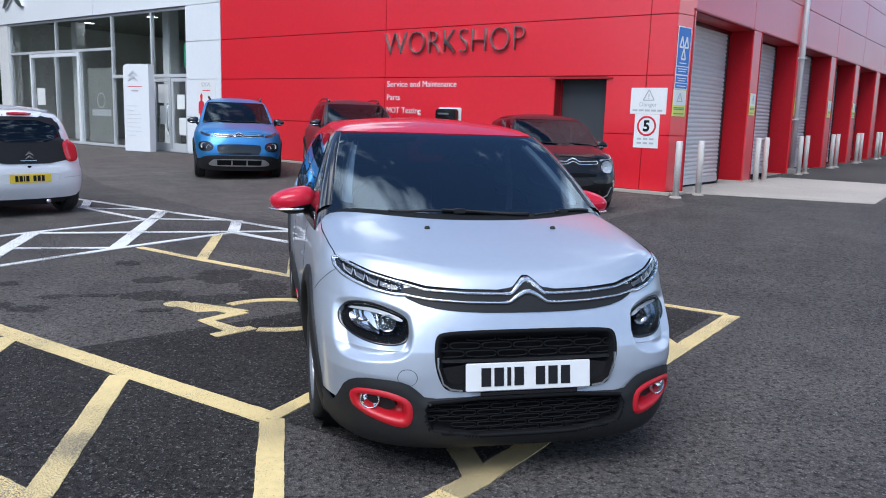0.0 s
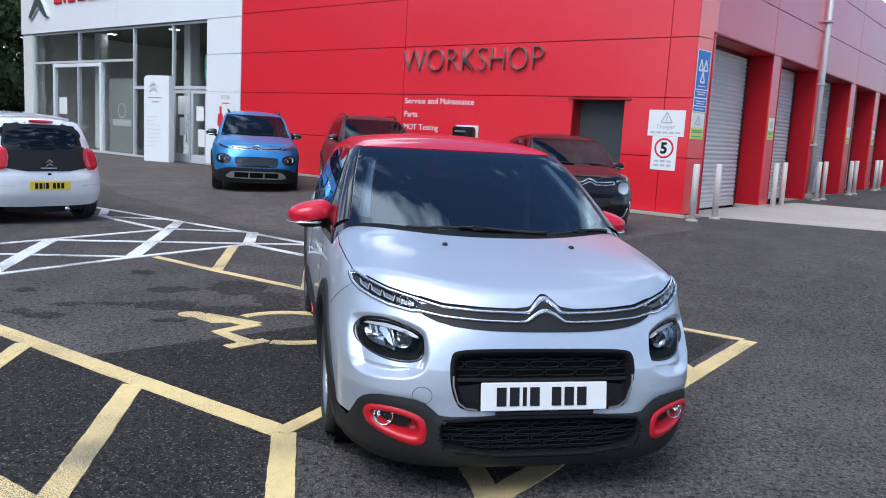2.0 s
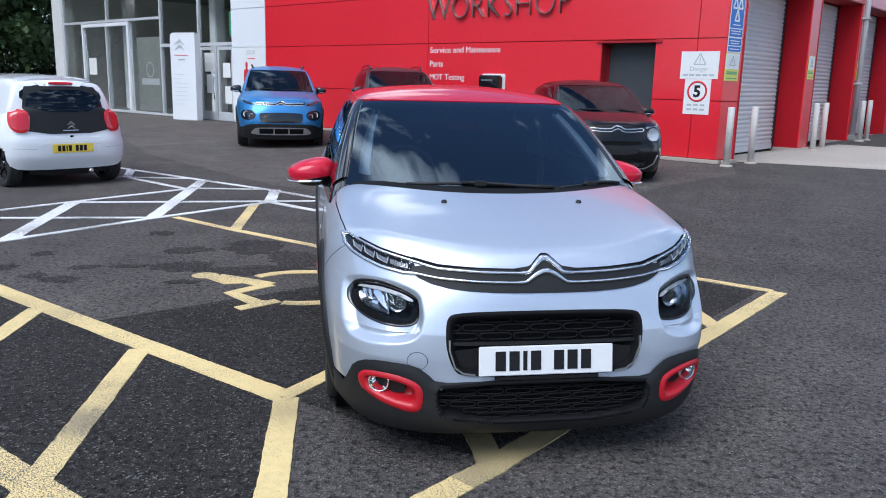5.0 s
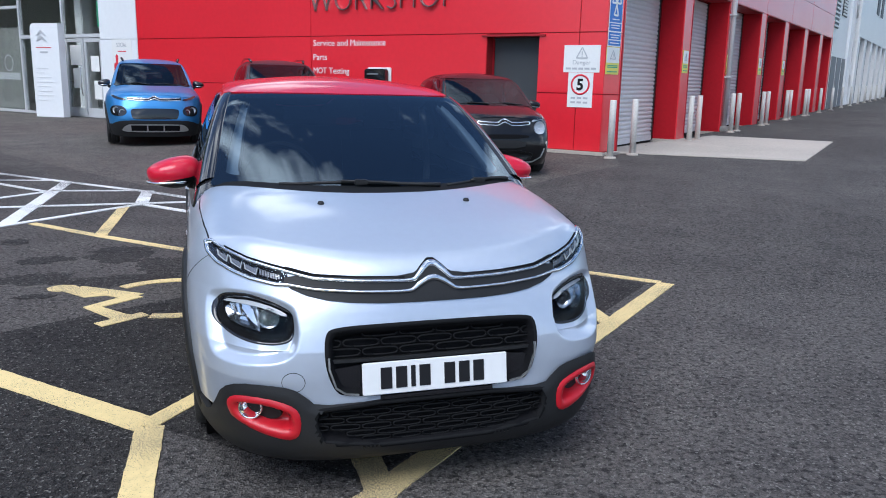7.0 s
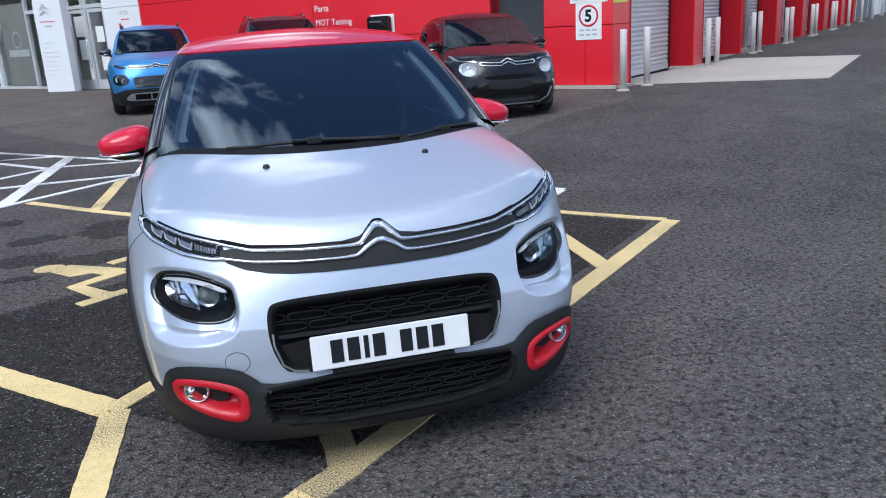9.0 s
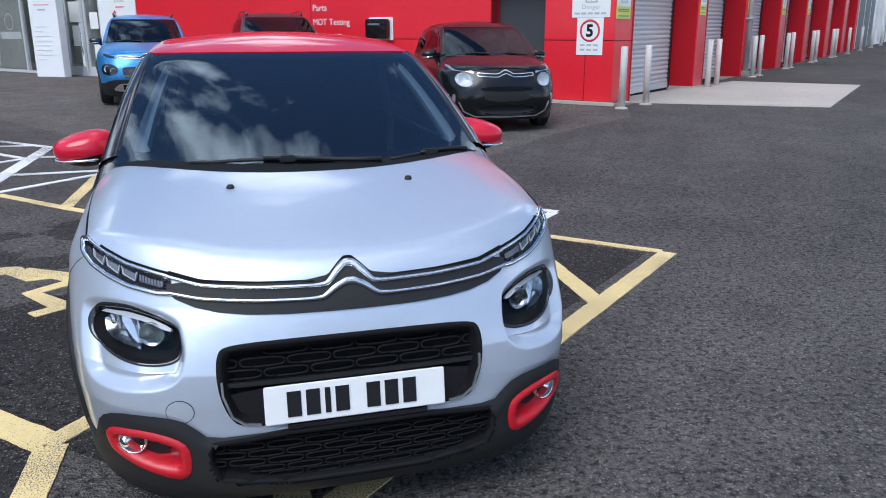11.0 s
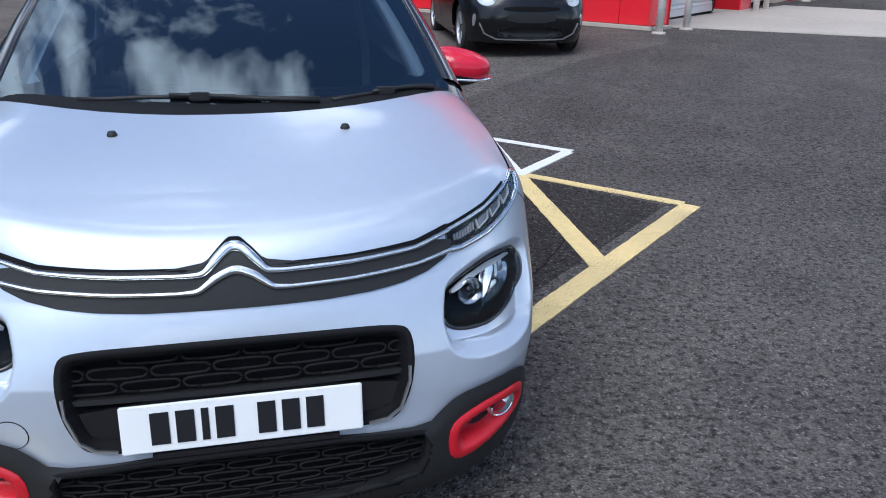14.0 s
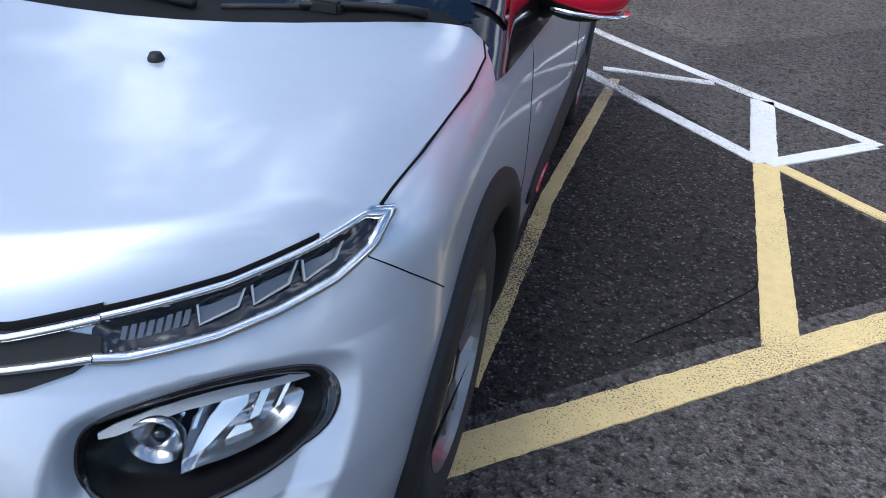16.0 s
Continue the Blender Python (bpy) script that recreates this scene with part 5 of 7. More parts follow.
def wheel(parent, x, y, r, mat, width=0.2, spokes=5):
    """A road wheel that faces outwards; its meshes are shared."""
    side = 1 if x > 0 else -1
    key = (r, mat.name, spokes)
    if key not in WHEELS:
        h, rr = width / 2, r * 0.70
        tv, tf = lathe([(rr, -h * 0.9), (r * 0.86, -h), (r * 0.95, -h * 0.96), (r * 0.985, -h * 0.72), (r, -h * 0.5), (r - 0.007, -h * 0.48), (r - 0.007, -h * 0.40), (r, -h * 0.38), (r, -h * 0.06), (r - 0.007, -h * 0.04), (r - 0.007, h * 0.04), (r, h * 0.06), (r, h * 0.38), (r - 0.007, h * 0.40), (r - 0.007, h * 0.48), (r, h * 0.5), (r * 0.985, h * 0.72), (r * 0.95, h * 0.96), (r * 0.86, h), (rr, h * 0.9)], 48)
        rim = [lathe([(rr, -h * 0.9), (rr * 0.94, -h * 0.7), (rr * 0.92, h * 0.55), (rr * 0.97, h * 0.8), (rr * 1.01, h * 0.92)], 40)]
        bv, bf = lathe([(0.0, -0.01), (rr * 0.9, -0.01), (rr * 0.9, 0.01), (0.0, 0.01)], 30)
        for k in range(spokes):
            for da in (-0.17, 0.17):
                a = 2 * math.pi * k / spokes
                c0, c1 = (math.cos(a) * 0.05, math.sin(a) * 0.05), (math.cos(a + da) * rr * 0.96, math.sin(a + da) * rr * 0.96)
                poly = ribbon([c0, ((c0[0] + c1[0]) / 2, (c0[1] + c1[1]) / 2), c1], [0.05, 0.036, 0.042])
                sv, sf = slab(poly, h * 0.42, h * 0.74)
                rim.append(([(w, u, v) for u, v, w in sv], sf))
        hub = lathe([(0.0, h * 0.82), (0.032, h * 0.82), (0.06, h * 0.72), (0.065, h * 0.4)], 20)
        WHEELS[key] = (mesh("tyre", tv, tf, M_RUBBER, True), mesh("rim", *joined(*rim), mat), mesh("hub", *hub, M_GLOSS_BLACK, True), mesh("brake_disc", bv, bf, M_STEEL))
    w = link("wheel", None, parent, m=pose(x, y, r, 0, 0, 0 if side > 0 else 180))
    for nm, me in zip(("tyre", "rim", "hub", "brake_disc"), WHEELS[key]):
        link(nm, me, w)
    return w


def arch_band(name, shape, y, z, r0, r1, sign, mat, parent, off=0.006):
    """Plastic cladding round a wheel arch."""
    turns = np.radians(np.linspace(-20, 200, 64))
    rows = [(r0 - 0.004, -0.03), (r0, 0.004), (r0 + 0.006, off + 0.010), (r0 + (r1 - r0) * 0.5, off + 0.013), (r1 - 0.014, off + 0.008), (r1 - 0.003, off + 0.003), (r1, -0.012)]
    flat = np.array([(y + r * math.cos(t), z + r * math.sin(t)) for t in turns for r, _ in rows])
    p3, _ = lay(shape.body, flat, "left" if sign > 0 else "right")
    p3 = p3 + slope(shape.body, p3) * np.tile([h for _, h in rows], len(turns))[:, None]
    m = len(rows)
    faces = [(i * m + k, i * m + k + 1, (i + 1) * m + k + 1, (i + 1) * m + k) for i in range(len(turns) - 1) for k in range(m - 1)]
    return link(name, mesh(name, p3, faces, mat, True), parent)


def mirror_part(parent, sign, at, cap_mat, scale=1.0):
    """A door mirror: painted cap, black foot, bright lower trim and glass."""
    mir = link("door_mirror", None, parent, m=pose(sign * at[0], at[1], at[2]))
    bm = bmesh.new()
    bmesh.ops.create_uvsphere(bm, u_segments=28, v_segments=18, radius=1.0)
    for v in bm.verts:
        x, y, z = v.co
        fx = math.copysign(abs(x) ** 0.8, x)
        taper = (1.30 - 0.72 * (fx * 0.5 + 0.5)) if z > 0 else 0.9
        v.co = Vector((sign * fx * 0.115, max(y, -1) * (0.095 if y < 0 else 0.035), math.copysign(abs(z) ** 0.85, z) * 0.072 * taper + 0.004)) * scale
    me = bm_mesh("cap", bm, cap_mat, True)
    # only what lies above the trim line
    bm = bmesh.new()
    bm.from_mesh(me)
    bmesh.ops.bisect_plane(bm, geom=bm.verts[:] + bm.edges[:] + bm.faces[:], plane_co=(0, 0, -0.022 * scale), plane_no=(-sign * 0.18, 0, -1), clear_outer=True)
    bm.to_mesh(me)
    bm.free()
    link("cap", me, mir)
    bm = bmesh.new()
    bmesh.ops.create_uvsphere(bm, u_segments=24, v_segments=14, radius=1.0)
    for v in bm.verts:
        x, y, z = v.co
        v.co = Vector((sign * x * 0.108, y * (0.088 if y < 0 else 0.03), z * 0.066 - 0.002)) * scale
    link("lower_shell", bm_mesh("lower_shell", bm, M_BLACK_PLASTIC, True), mir)
    v, f = tube([(sign * scale * 0.113 * math.sin(t), -0.088 * scale * math.cos(t), (-0.026 - 0.012 * (math.sin(t) * 0.5 + 0.5) + 0.02) * scale - 0.022 * scale) for t in np.linspace(-0.5, 1.75, 14)], 0.008 * scale, 8, 0.8)
    link("trim", mesh("trim", v, f, M_CHROME, True), mir, "bright trim strip")
    v, f = tube([(-sign * 0.07, 0.0, -0.045), (-sign * 0.13, -0.005, -0.085), (-sign * 0.17, -0.01, -0.12)], [0.04, 0.045, 0.055], 10, 0.7)
    link("foot", mesh("foot", v, f, M_BLACK_PLASTIC, True), mir)
    v, f = slab([(0.085 * math.cos(t), 0.05 * math.sin(t)) for t in np.linspace(0, 6.28, 20)[:-1]], 0, 0.004)
    link("mirror_glass", mesh("mirror_glass", [(a * scale, 0.036 * scale + c, b * scale) for a, b, c in v], f, M_CHROME), mir)
    return mir


def strip(name, line, widths, axis, solid, mat, parent, off=0.006, crown=0.006, label="", steps=90, soften=3, sink=None):
    """A rounded strip swept along a line on a solid."""
    pts = np.array(line, float)
    w = np.array(widths if isinstance(widths, (list, tuple)) else [widths] * len(pts))
    s = np.concatenate([[0], np.cumsum(np.linalg.norm(np.diff(pts, axis=0), axis=1))])
    q = np.unique(np.concatenate([np.linspace(0, s[-1], steps), s]))
    c = np.stack([np.interp(q, s, pts[:, 0]), np.interp(q, s, pts[:, 1])], 1)
    for _ in range(soften):
        c[1:-1] = 0.25 * c[:-2] + 0.5 * c[1:-1] + 0.25 * c[2:]
    ww = np.interp(q, s, w)
    t = np.gradient(c, axis=0)
    t /= np.linalg.norm(t, axis=1, keepdims=True)
    n2 = np.stack([-t[:, 1], t[:, 0]], 1)
    ks = np.array([-1.0, -1.0, -0.6, 0.0, 0.6, 1.0, 1.0])
    hs = np.array([-0.012, off, off + 0.75 * crown, off + crown, off + 0.75 * crown, off, -0.012])
    flat = (c[:, None] + n2[:, None] * (ks[None, :, None] * ww[:, None, None] / 2)).reshape(-1, 2)
    p3, _ = lay(solid, flat, axis)
    down = 0 if sink is None else sink(p3)
    p3 = p3 + slope(solid, p3) * (np.tile(hs, len(q)) - down)[:, None]
    m = len(ks)
    faces = [(i * m + k, (i + 1) * m + k, (i + 1) * m + k + 1, i * m + k + 1) for i in range(len(q) - 1) for k in range(m - 1)]
    return link(name, mesh(name, p3, faces, mat, True), parent, label)


def number_plate(parent, at, w, h, mat):
    """A plate with plain bars for its characters."""
    pl = link("number_plate", bm_mesh("number_plate", box_bm((w, 0.008, h), (0, 0, 0), 0.003), mat), parent, m=at)
    x = -w * 0.38
    for k in range(7):
        if k == 4:
            x += w * 0.07
        bw = w * (0.03 if k == 2 else 0.075)
        box("plate_bar", (x, -0.0065, -h * 0.33), (x + bw, -0.0035, h * 0.33), M_INK, pl)
        x += bw + w * 0.027
    return pl


def wiper(parent, a, b, shape, lift=0.005):
    """A wiper: arm and blade laid on the windscreen from its pivot."""
    pts = np.array([(a[0] + (b[0] - a[0]) * t, a[1] + (b[1] - a[1]) * t) for t in np.linspace(0, 1, 9)])
    p, _ = lay(lambda q: np.minimum(shape.cabin(q), shape.body(q)), pts, "top")
    w = link("wiper", None, parent)
    v, f = tube([tuple(q + (0, -0.008, lift + 0.007)) for q in p[:6]], [0.010, 0.009, 0.008, 0.007, 0.006, 0.006], 8)
    link("arm", mesh("arm", v, f, M_BLACK_PLASTIC, True), w)
    v, f = tube([tuple(q + (0, 0, lift)) for q in p[2:]], 0.0065, 8)
    link("blade", mesh("blade", v, f, M_BLACK_PLASTIC, True), w)
    x, y, z = p[4]
    box("clamp", (x - 0.03, y - 0.022, z - 0.004), (x + 0.03, y + 0.006, z + lift + 0.016), M_BLACK_PLASTIC, w, bevel=0.005)
    return w


def cabin_inside(parent, shape, dash_mat=None):
    """Dashboard, steering wheel (right-hand drive), seats, mirror and dark lining."""
    s = shape.s
    inner = link("interior", None, parent)
    pts, tris, m, poly = patch([(-0.66, 0.98), (-0.3, 0.9), (0.3, 0.9), (0.66, 0.98), (0.64, 1.45), (-0.64, 1.45)], 0.06)
    verts = [(x * s[0], y * s[1], (0.955 - 0.10 * max(0, (y - 1.2) / 0.25) ** 2 + 0.02 * math.exp(-((x + 0.36) / 0.18) ** 2)) * s[2]) for x, y in pts]
    link("dashboard", mesh("dashboard", verts, tris, M_CABIN, True), inner)
    bm = box_bm((1.3 * s[0], 2.2 * s[1], 0.03), (0, 2.45 * s[1], 0.38 * s[2]))
    for sg in (-1, 1):
        box_bm((0.03, 2.5 * s[1], 0.55 * s[2]), (sg * 0.70 * s[0], 2.4 * s[1], 0.64 * s[2]), bm=bm)
    box_bm((1.3 * s[0], 0.03, 0.6 * s[2]), (0, 1.46 * s[1], 0.62 * s[2]), bm=bm)
    link("lining", bm_mesh("lining", bm, M_CABIN), inner)
    for sg in (-1, 1):
        seat = link("seat", None, inner, m=pose(sg * 0.36 * s[0], 2.1 * s[1], 0.45 * s[2]))
        box("cushion", (-0.24, -0.25, -0.05), (0.24, 0.25, 0.12), M_SEAT, seat, bevel=0.06)
        bm = box_bm((0.46, 0.14, 0.62), (0, 0, 0.36), 0.06, m=pose(0, 0.27, 0.03, -14, 0, 0))
        link("backrest", bm_mesh("backrest", bm, M_SEAT, True), seat)
        bm = box_bm((0.26, 0.1, 0.18), (0, 0, 0.78), 0.045, m=pose(0, 0.27, 0.03, -14, 0, 0))
        link("headrest", bm_mesh("headrest", bm, M_SEAT, True), seat)
    bench = link("rear_bench", bm_mesh("rear_bench", box_bm((1.2 * s[0], 0.16, 0.62), (0, 3.1 * s[1], 0.82 * s[2]), 0.06), M_SEAT, True), inner)
    st = link("steering_wheel", None, inner, m=pose(-0.36 * s[0], 1.52 * s[1], 0.95 * s[2], 65, 0, 0))
    v, f = lathe([(0.185 + 0.016 * math.cos(t), 0.016 * math.sin(t)) for t in np.linspace(0, 2 * math.pi, 11)], 36, "z")
    link("rim", mesh("rim", v, f, M_BLACK_PLASTIC, True), st)
    bm = box_bm((0.36, 0.05, 0.03), (0, 0, -0.01), 0.01)
    box_bm((0.14, 0.12, 0.05), (0, 0, -0.01), 0.02, bm)
    link("hub", bm_mesh("hub", bm, M_BLACK_PLASTIC), st)
    mr = link("rear_view_mirror", None, inner, m=pose(0, 1.74 * s[1], 1.285 * s[2]))
    box("housing", (-0.12, -0.03, -0.035), (0.12, 0.02, 0.035), M_GLOSS_BLACK, mr, bevel=0.018)
    box("camera_box", (-0.07, -0.1, 0.0), (0.07, 0.0, 0.075), M_GLOSS_BLACK, mr, bevel=0.02)
    for sg in (-1, 1):
        v, f = tube([(sg * 0.5 * s[0], 1.98 * s[1], 1.3 * s[2]), (sg * 0.56 * s[0], 2.05 * s[1], 1.0 * s[2]), (sg * 0.58 * s[0], 2.15 * s[1], 0.6 * s[2])], 0.02, 6, 0.3)
        link("seat_belt", mesh("seat_belt", v, f, M_INK_GREY), inner)
    return inner


def mirrored(half):
    """A closed outline from its right half, listed from the bottom middle to the top middle."""
    return list(half) + [(-x, y) for x, y in half[::-1] if x > 1e-6]


WINDSCREEN = mirrored([(0, 0.795), (0.15, 0.80), (0.30, 0.822), (0.42, 0.86), (0.52, 0.905), (0.62, 0.965), (0.69, 1.02), (0.70, 1.035), (0.695, 1.07), (0.67, 1.25), (0.635, 1.48), (0.595, 1.69), (0.59, 1.715), (0.57, 1.72), (0.45, 1.70), (0.30, 1.68), (0.15, 1.667), (0, 1.665)])
WINDSCREEN_IN = mirrored([(0, 0.865), (0.15, 0.87), (0.30, 0.895), (0.42, 0.935), (0.52, 0.985), (0.60, 1.04), (0.635, 1.075), (0.642, 1.09), (0.64, 1.13), (0.62, 1.27), (0.59, 1.46), (0.555, 1.64), (0.548, 1.66), (0.53, 1.663), (0.43, 1.645), (0.28, 1.63), (0.14, 1.62), (0, 1.618)])
SIDE_FRONT = [(1.50, 1.01), (1.95, 1.035), (2.28, 1.045), (2.24, 1.33), (1.98, 1.345), (1.83, 1.29), (1.62, 1.13)]
SIDE_REAR = [(2.38, 1.05), (3.0, 1.06), (3.22, 1.10), (3.05, 1.28), (2.70, 1.33), (2.34, 1.335)]
REAR_GLASS = [(-0.56, 1.06), (0.56, 1.06), (0.50, 1.33), (-0.50, 1.33)]


def ring_panel(name, outer, inner, axis, solid, mat, parent, off, rounds=2):
    """A flat frame between two outlines with as many points each."""
    a, b = np.array(rounded(outer, rounds)), np.array(rounded(inner, rounds))
    rows = [a + (b - a) * t for t in (0, 0.5, 1.0)]
    pts = np.concatenate(rows)
    p3, _ = lay(solid, pts, axis)
    p3 = p3 + slope(solid, p3) * off
    n = len(a)
    faces = [(r * n + i, r * n + (i + 1) % n, (r + 1) * n + (i + 1) % n, (r + 1) * n + i) for r in range(2) for i in range(n)]
    return link(name, mesh(name, p3, faces, mat, True), parent)


def scaled(pts, a, b):
    return [(x * a, y * b) for x, y in pts]


def cabin_parts(car, shape, roof_mat, pillar_mat, coarse=True):
    """Roof, pillars, windscreen and side glass of a hatchback."""
    sx, sy, sz = shape.s
    wo, wi = scaled(WINDSCREEN, sx, sy), scaled(WINDSCREEN_IN, sx, sy)
    sf, sr, rg = scaled(SIDE_FRONT, sy, sz), scaled(SIDE_REAR, sy, sz), scaled(REAR_GLASS, sx, sz)
    mids = [(0.5 * (a + c), 0.5 * (b + d)) for (a, b), (c, d) in zip(wo, wi)]
    zs = np.concatenate([np.arange(0.90, 1.30, 0.018 if coarse else 0.009), np.arange(1.30, 1.47, 0.008 if coarse else 0.005)]) * sz
    shell("pillar_frame", shape, shape.cabin, zs, pillar_mat, car, [top_hole(wo, 1, 0.9), side_hole(sf), side_hole(sr), rear_hole(rg, 3.0 * sy)], step=0.026 if coarse else 0.011, fine=120)
    pane = M_FAR_GLASS if coarse else M_GLASS
    panel("windscreen", wo, "top", shape.cabin, pane, car, 0.004, 0.005, 0.035, 1).visible_shadow = False
    ring_panel("windscreen_border", wo, wi, "top", shape.cabin, M_GLOSS_BLACK, car, 0.002, 1)
    for sg in (1, -1):
        post = both(scaled([(0.721, 1.075), (0.717, 1.10), (0.694, 1.25), (0.659, 1.48), (0.620, 1.69), (0.60, 1.76)], sx, sy), sg)
        strip("a_pillar", post, [0.075 * sx] * 4 + [0.070 * sx, 0.06 * sx], "top", shape.cabin, pillar_mat, car, 0.0045, 0.006, "", 40)
    roof_outline = [(-0.60, 1.76), (-0.45, 1.708), (-0.27, 1.684), (0, 1.670), (0.27, 1.684), (0.45, 1.708), (0.60, 1.76), (0.60, 1.95), (0.585, 2.6), (0.54, 3.35), (0.30, 3.72), (0, 3.76), (-0.30, 3.72), (-0.54, 3.35), (-0.585, 2.6), (-0.60, 1.95)]
    panel("roof", scaled(roof_outline, sx, sy), "top", shape.cabin, roof_mat, car, 0.007, 0.02, 0.045, 1)
    for sg, ax in ((1, "left"), (-1, "right")):
        for o in (sf, sr):
            c = np.mean(o, 0)
            big = [tuple(c + (np.array(p) - c) * 1.07) for p in o]
            small = [tuple(c + (np.array(p) - c) * 0.92) for p in o]
            g = panel("side_window", big, ax, shape.cabin, M_PRIVACY if o is sr else pane, car, 0.004, 0.005, 0.05)
            g.visible_shadow = False
            ring_panel("window_frame", big, small, ax, shape.cabin, M_GLOSS_BLACK, car, 0.0015)
    c = np.mean(rg, 0)
    g = panel("rear_window", [tuple(c + (np.array(p) - c) * 1.05) for p in rg], "rear", shape.cabin, M_PRIVACY, car, 0.004, 0.005, 0.05)


def base_car(name, m, label, shape, paint_mat, wheel_y, wheel_r, holes, dent=None, z0=0.13, fine=200, dz=0.012, group="", gap=0.055):
    car = thing(name, m, label, "car", group)
    sx, sy, sz = shape.s
    zs = np.concatenate([np.arange(z0, 0.80, dz), np.arange(0.80, 1.055, dz * 0.6)]) * sz
    arches = [arch_hole(y, wheel_r + 0.005, wheel_r + gap) for y in wheel_y]
    shell("body_shell", shape, shape.body, zs, paint_mat, car, holes + arches, dent, fine=fine)
    v, f = slab([(-0.62 * sx, 0.45 * sy), (0.62 * sx, 0.45 * sy), (0.62 * sx, 3.6 * sy), (-0.62 * sx, 3.6 * sy)], 0.17 * sz, 0.30 * sz)
    link("underbody", mesh("underbody", v, f, M_DARK), car)
    v, f = slab([(-0.42 * sx, 0.16 * sy), (0.42 * sx, 0.16 * sy), (0.42 * sx, 0.5 * sy), (-0.42 * sx, 0.5 * sy)], 0.2 * sz, 0.70 * sz)
    link("radiator_block", mesh("radiator_block", v, f, M_DARK), car)
    return car

# ---- the silver hatchback ----
HERO = Shape(SILVER_HATCH)
LAMP = [(0.483, 0.650), (0.487, 0.676), (0.520, 0.694), (0.565, 0.708), (0.612, 0.716), (0.678, 0.711), (0.714, 0.694), (0.733, 0.66), (0.731, 0.613), (0.697, 0.592), (0.625, 0.577), (0.55, 0.576), (0.50, 0.588), (0.486, 0.615)]
POCKET = [(0.462, 0.655), (0.47, 0.69), (0.53, 0.715), (0.615, 0.728), (0.70, 0.722), (0.742, 0.70), (0.752, 0.62), (0.746, 0.54), (0.725, 0.500), (0.66, 0.496), (0.60, 0.50), (0.53, 0.510), (0.478, 0.535), (0.456, 0.60)]
DRL = [(0.482, 0.762), (0.480, 0.798), (0.52, 0.806), (0.60, 0.823), (0.675, 0.849), (0.716, 0.866), (0.737, 0.857), (0.730, 0.832), (0.702, 0.806), (0.655, 0.785), (0.60, 0.768), (0.52, 0.756)]
GRILLE = [(-0.372, 0.60), (-0.345, 0.622), (-0.15, 0.630), (0.15, 0.630), (0.345, 0.622), (0.372, 0.60), (0.372, 0.50), (0.345, 0.42), (0.315, 0.398), (0.10, 0.392), (-0.10, 0.392), (-0.315, 0.398), (-0.345, 0.42), (-0.372, 0.50)]
FOG = [(0.455, 0.300), (0.462, 0.350), (0.495, 0.376), (0.565, 0.397), (0.645, 0.396), (0.674, 0.376), (0.678, 0.342), (0.660, 0.300), (0.59, 0.268), (0.50, 0.246), (0.464, 0.258)]
FOG_HOLE = [(0.47, 0.275), (0.485, 0.35), (0.565, 0.378), (0.65, 0.375), (0.662, 0.335), (0.59, 0.28)]
LOWER = [(-0.40, 0.365), (0.40, 0.365), (0.42, 0.30), (0.38, 0.210), (-0.38, 0.210), (-0.42, 0.30)]
BAND = [(-0.495, 0.752), (-0.40, 0.716), (-0.25, 0.702), (0, 0.700), (0.25, 0.702), (0.40, 0.716), (0.495, 0.752), (0.49, 0.79), (0.30, 0.784), (0.09, 0.784), (0.0, 0.828), (-0.09, 0.784), (-0.30, 0.784), (-0.49, 0.79)]
BUMPER_EDGE = [(0.0, 0.372), (0.26, 0.372), (0.41, 0.366), (0.44, 0.396), (0.485, 0.430), (0.565, 0.440), (0.65, 0.436), (0.70, 0.402), (0.722, 0.33), (0.742, 0.265), (0.79, 0.245)]
pocket_poly = rounded(POCKET, 2)


def hero_dent(p):
    """The hollows that the headlamps sit in."""
    q = np.stack([np.abs(p[:, 0]), p[:, 2]], 1)
    near = (p[:, 1] < 0.7) & inside(q, pocket_poly)
    d = edge_distance(q, pocket_poly)
    return np.where(near, (0.032 + 0.03 * np.clip((0.60 - q[:, 0]) / 0.12, 0, 1)) * np.clip(d / 0.03, 0, 1), 0.0)


hero_holes = [front_hole(GRILLE, 0.4, 2, 0.003), front_hole(LOWER, 0.5, 1, 0.003)]
for sg in (1, -1):
    hero_holes += [front_hole(both(LAMP, sg), 0.7, 2, 0.0), front_hole(both(DRL, sg), 0.8, 1, 0.004), front_hole(both(FOG_HOLE, sg), 0.5)]
CAR = pose(0.393, 3.138, 0, 0, 0, 13.3) @ Matrix.Diagonal((1, 1, 0.976, 1))
hero = base_car("hatchback", CAR, "metallic silver hatchback with red roof, red mirrors and black bumper", HERO, M_SILVER, (0.82, 3.36), 0.313, hero_holes, hero_dent, 0.30, fine=400, dz=0.005)

# bonnet with its shut line
BONNET = [(-0.712, 0.39), (-0.62, 0.27), (-0.50, 0.195), (-0.30, 0.16), (-0.10, 0.155), (0.10, 0.155), (0.30, 0.16), (0.50, 0.195), (0.62, 0.27), (0.712, 0.39),
          (0.738, 0.60), (0.748, 0.82), (0.745, 0.96), (0.735, 1.075), (0.70, 1.015), (0.57, 0.876), (0.40, 0.779), (0.20, 0.725), (0, 0.714), (-0.20, 0.725), (-0.40, 0.779), (-0.57, 0.876), (-0.70, 1.015), (-0.735, 1.075), (-0.745, 0.96), (-0.748, 0.82), (-0.738, 0.60)]
def rise(t):
    t = np.clip(t, 0, 1)
    return t * t * (3 - 2 * t)


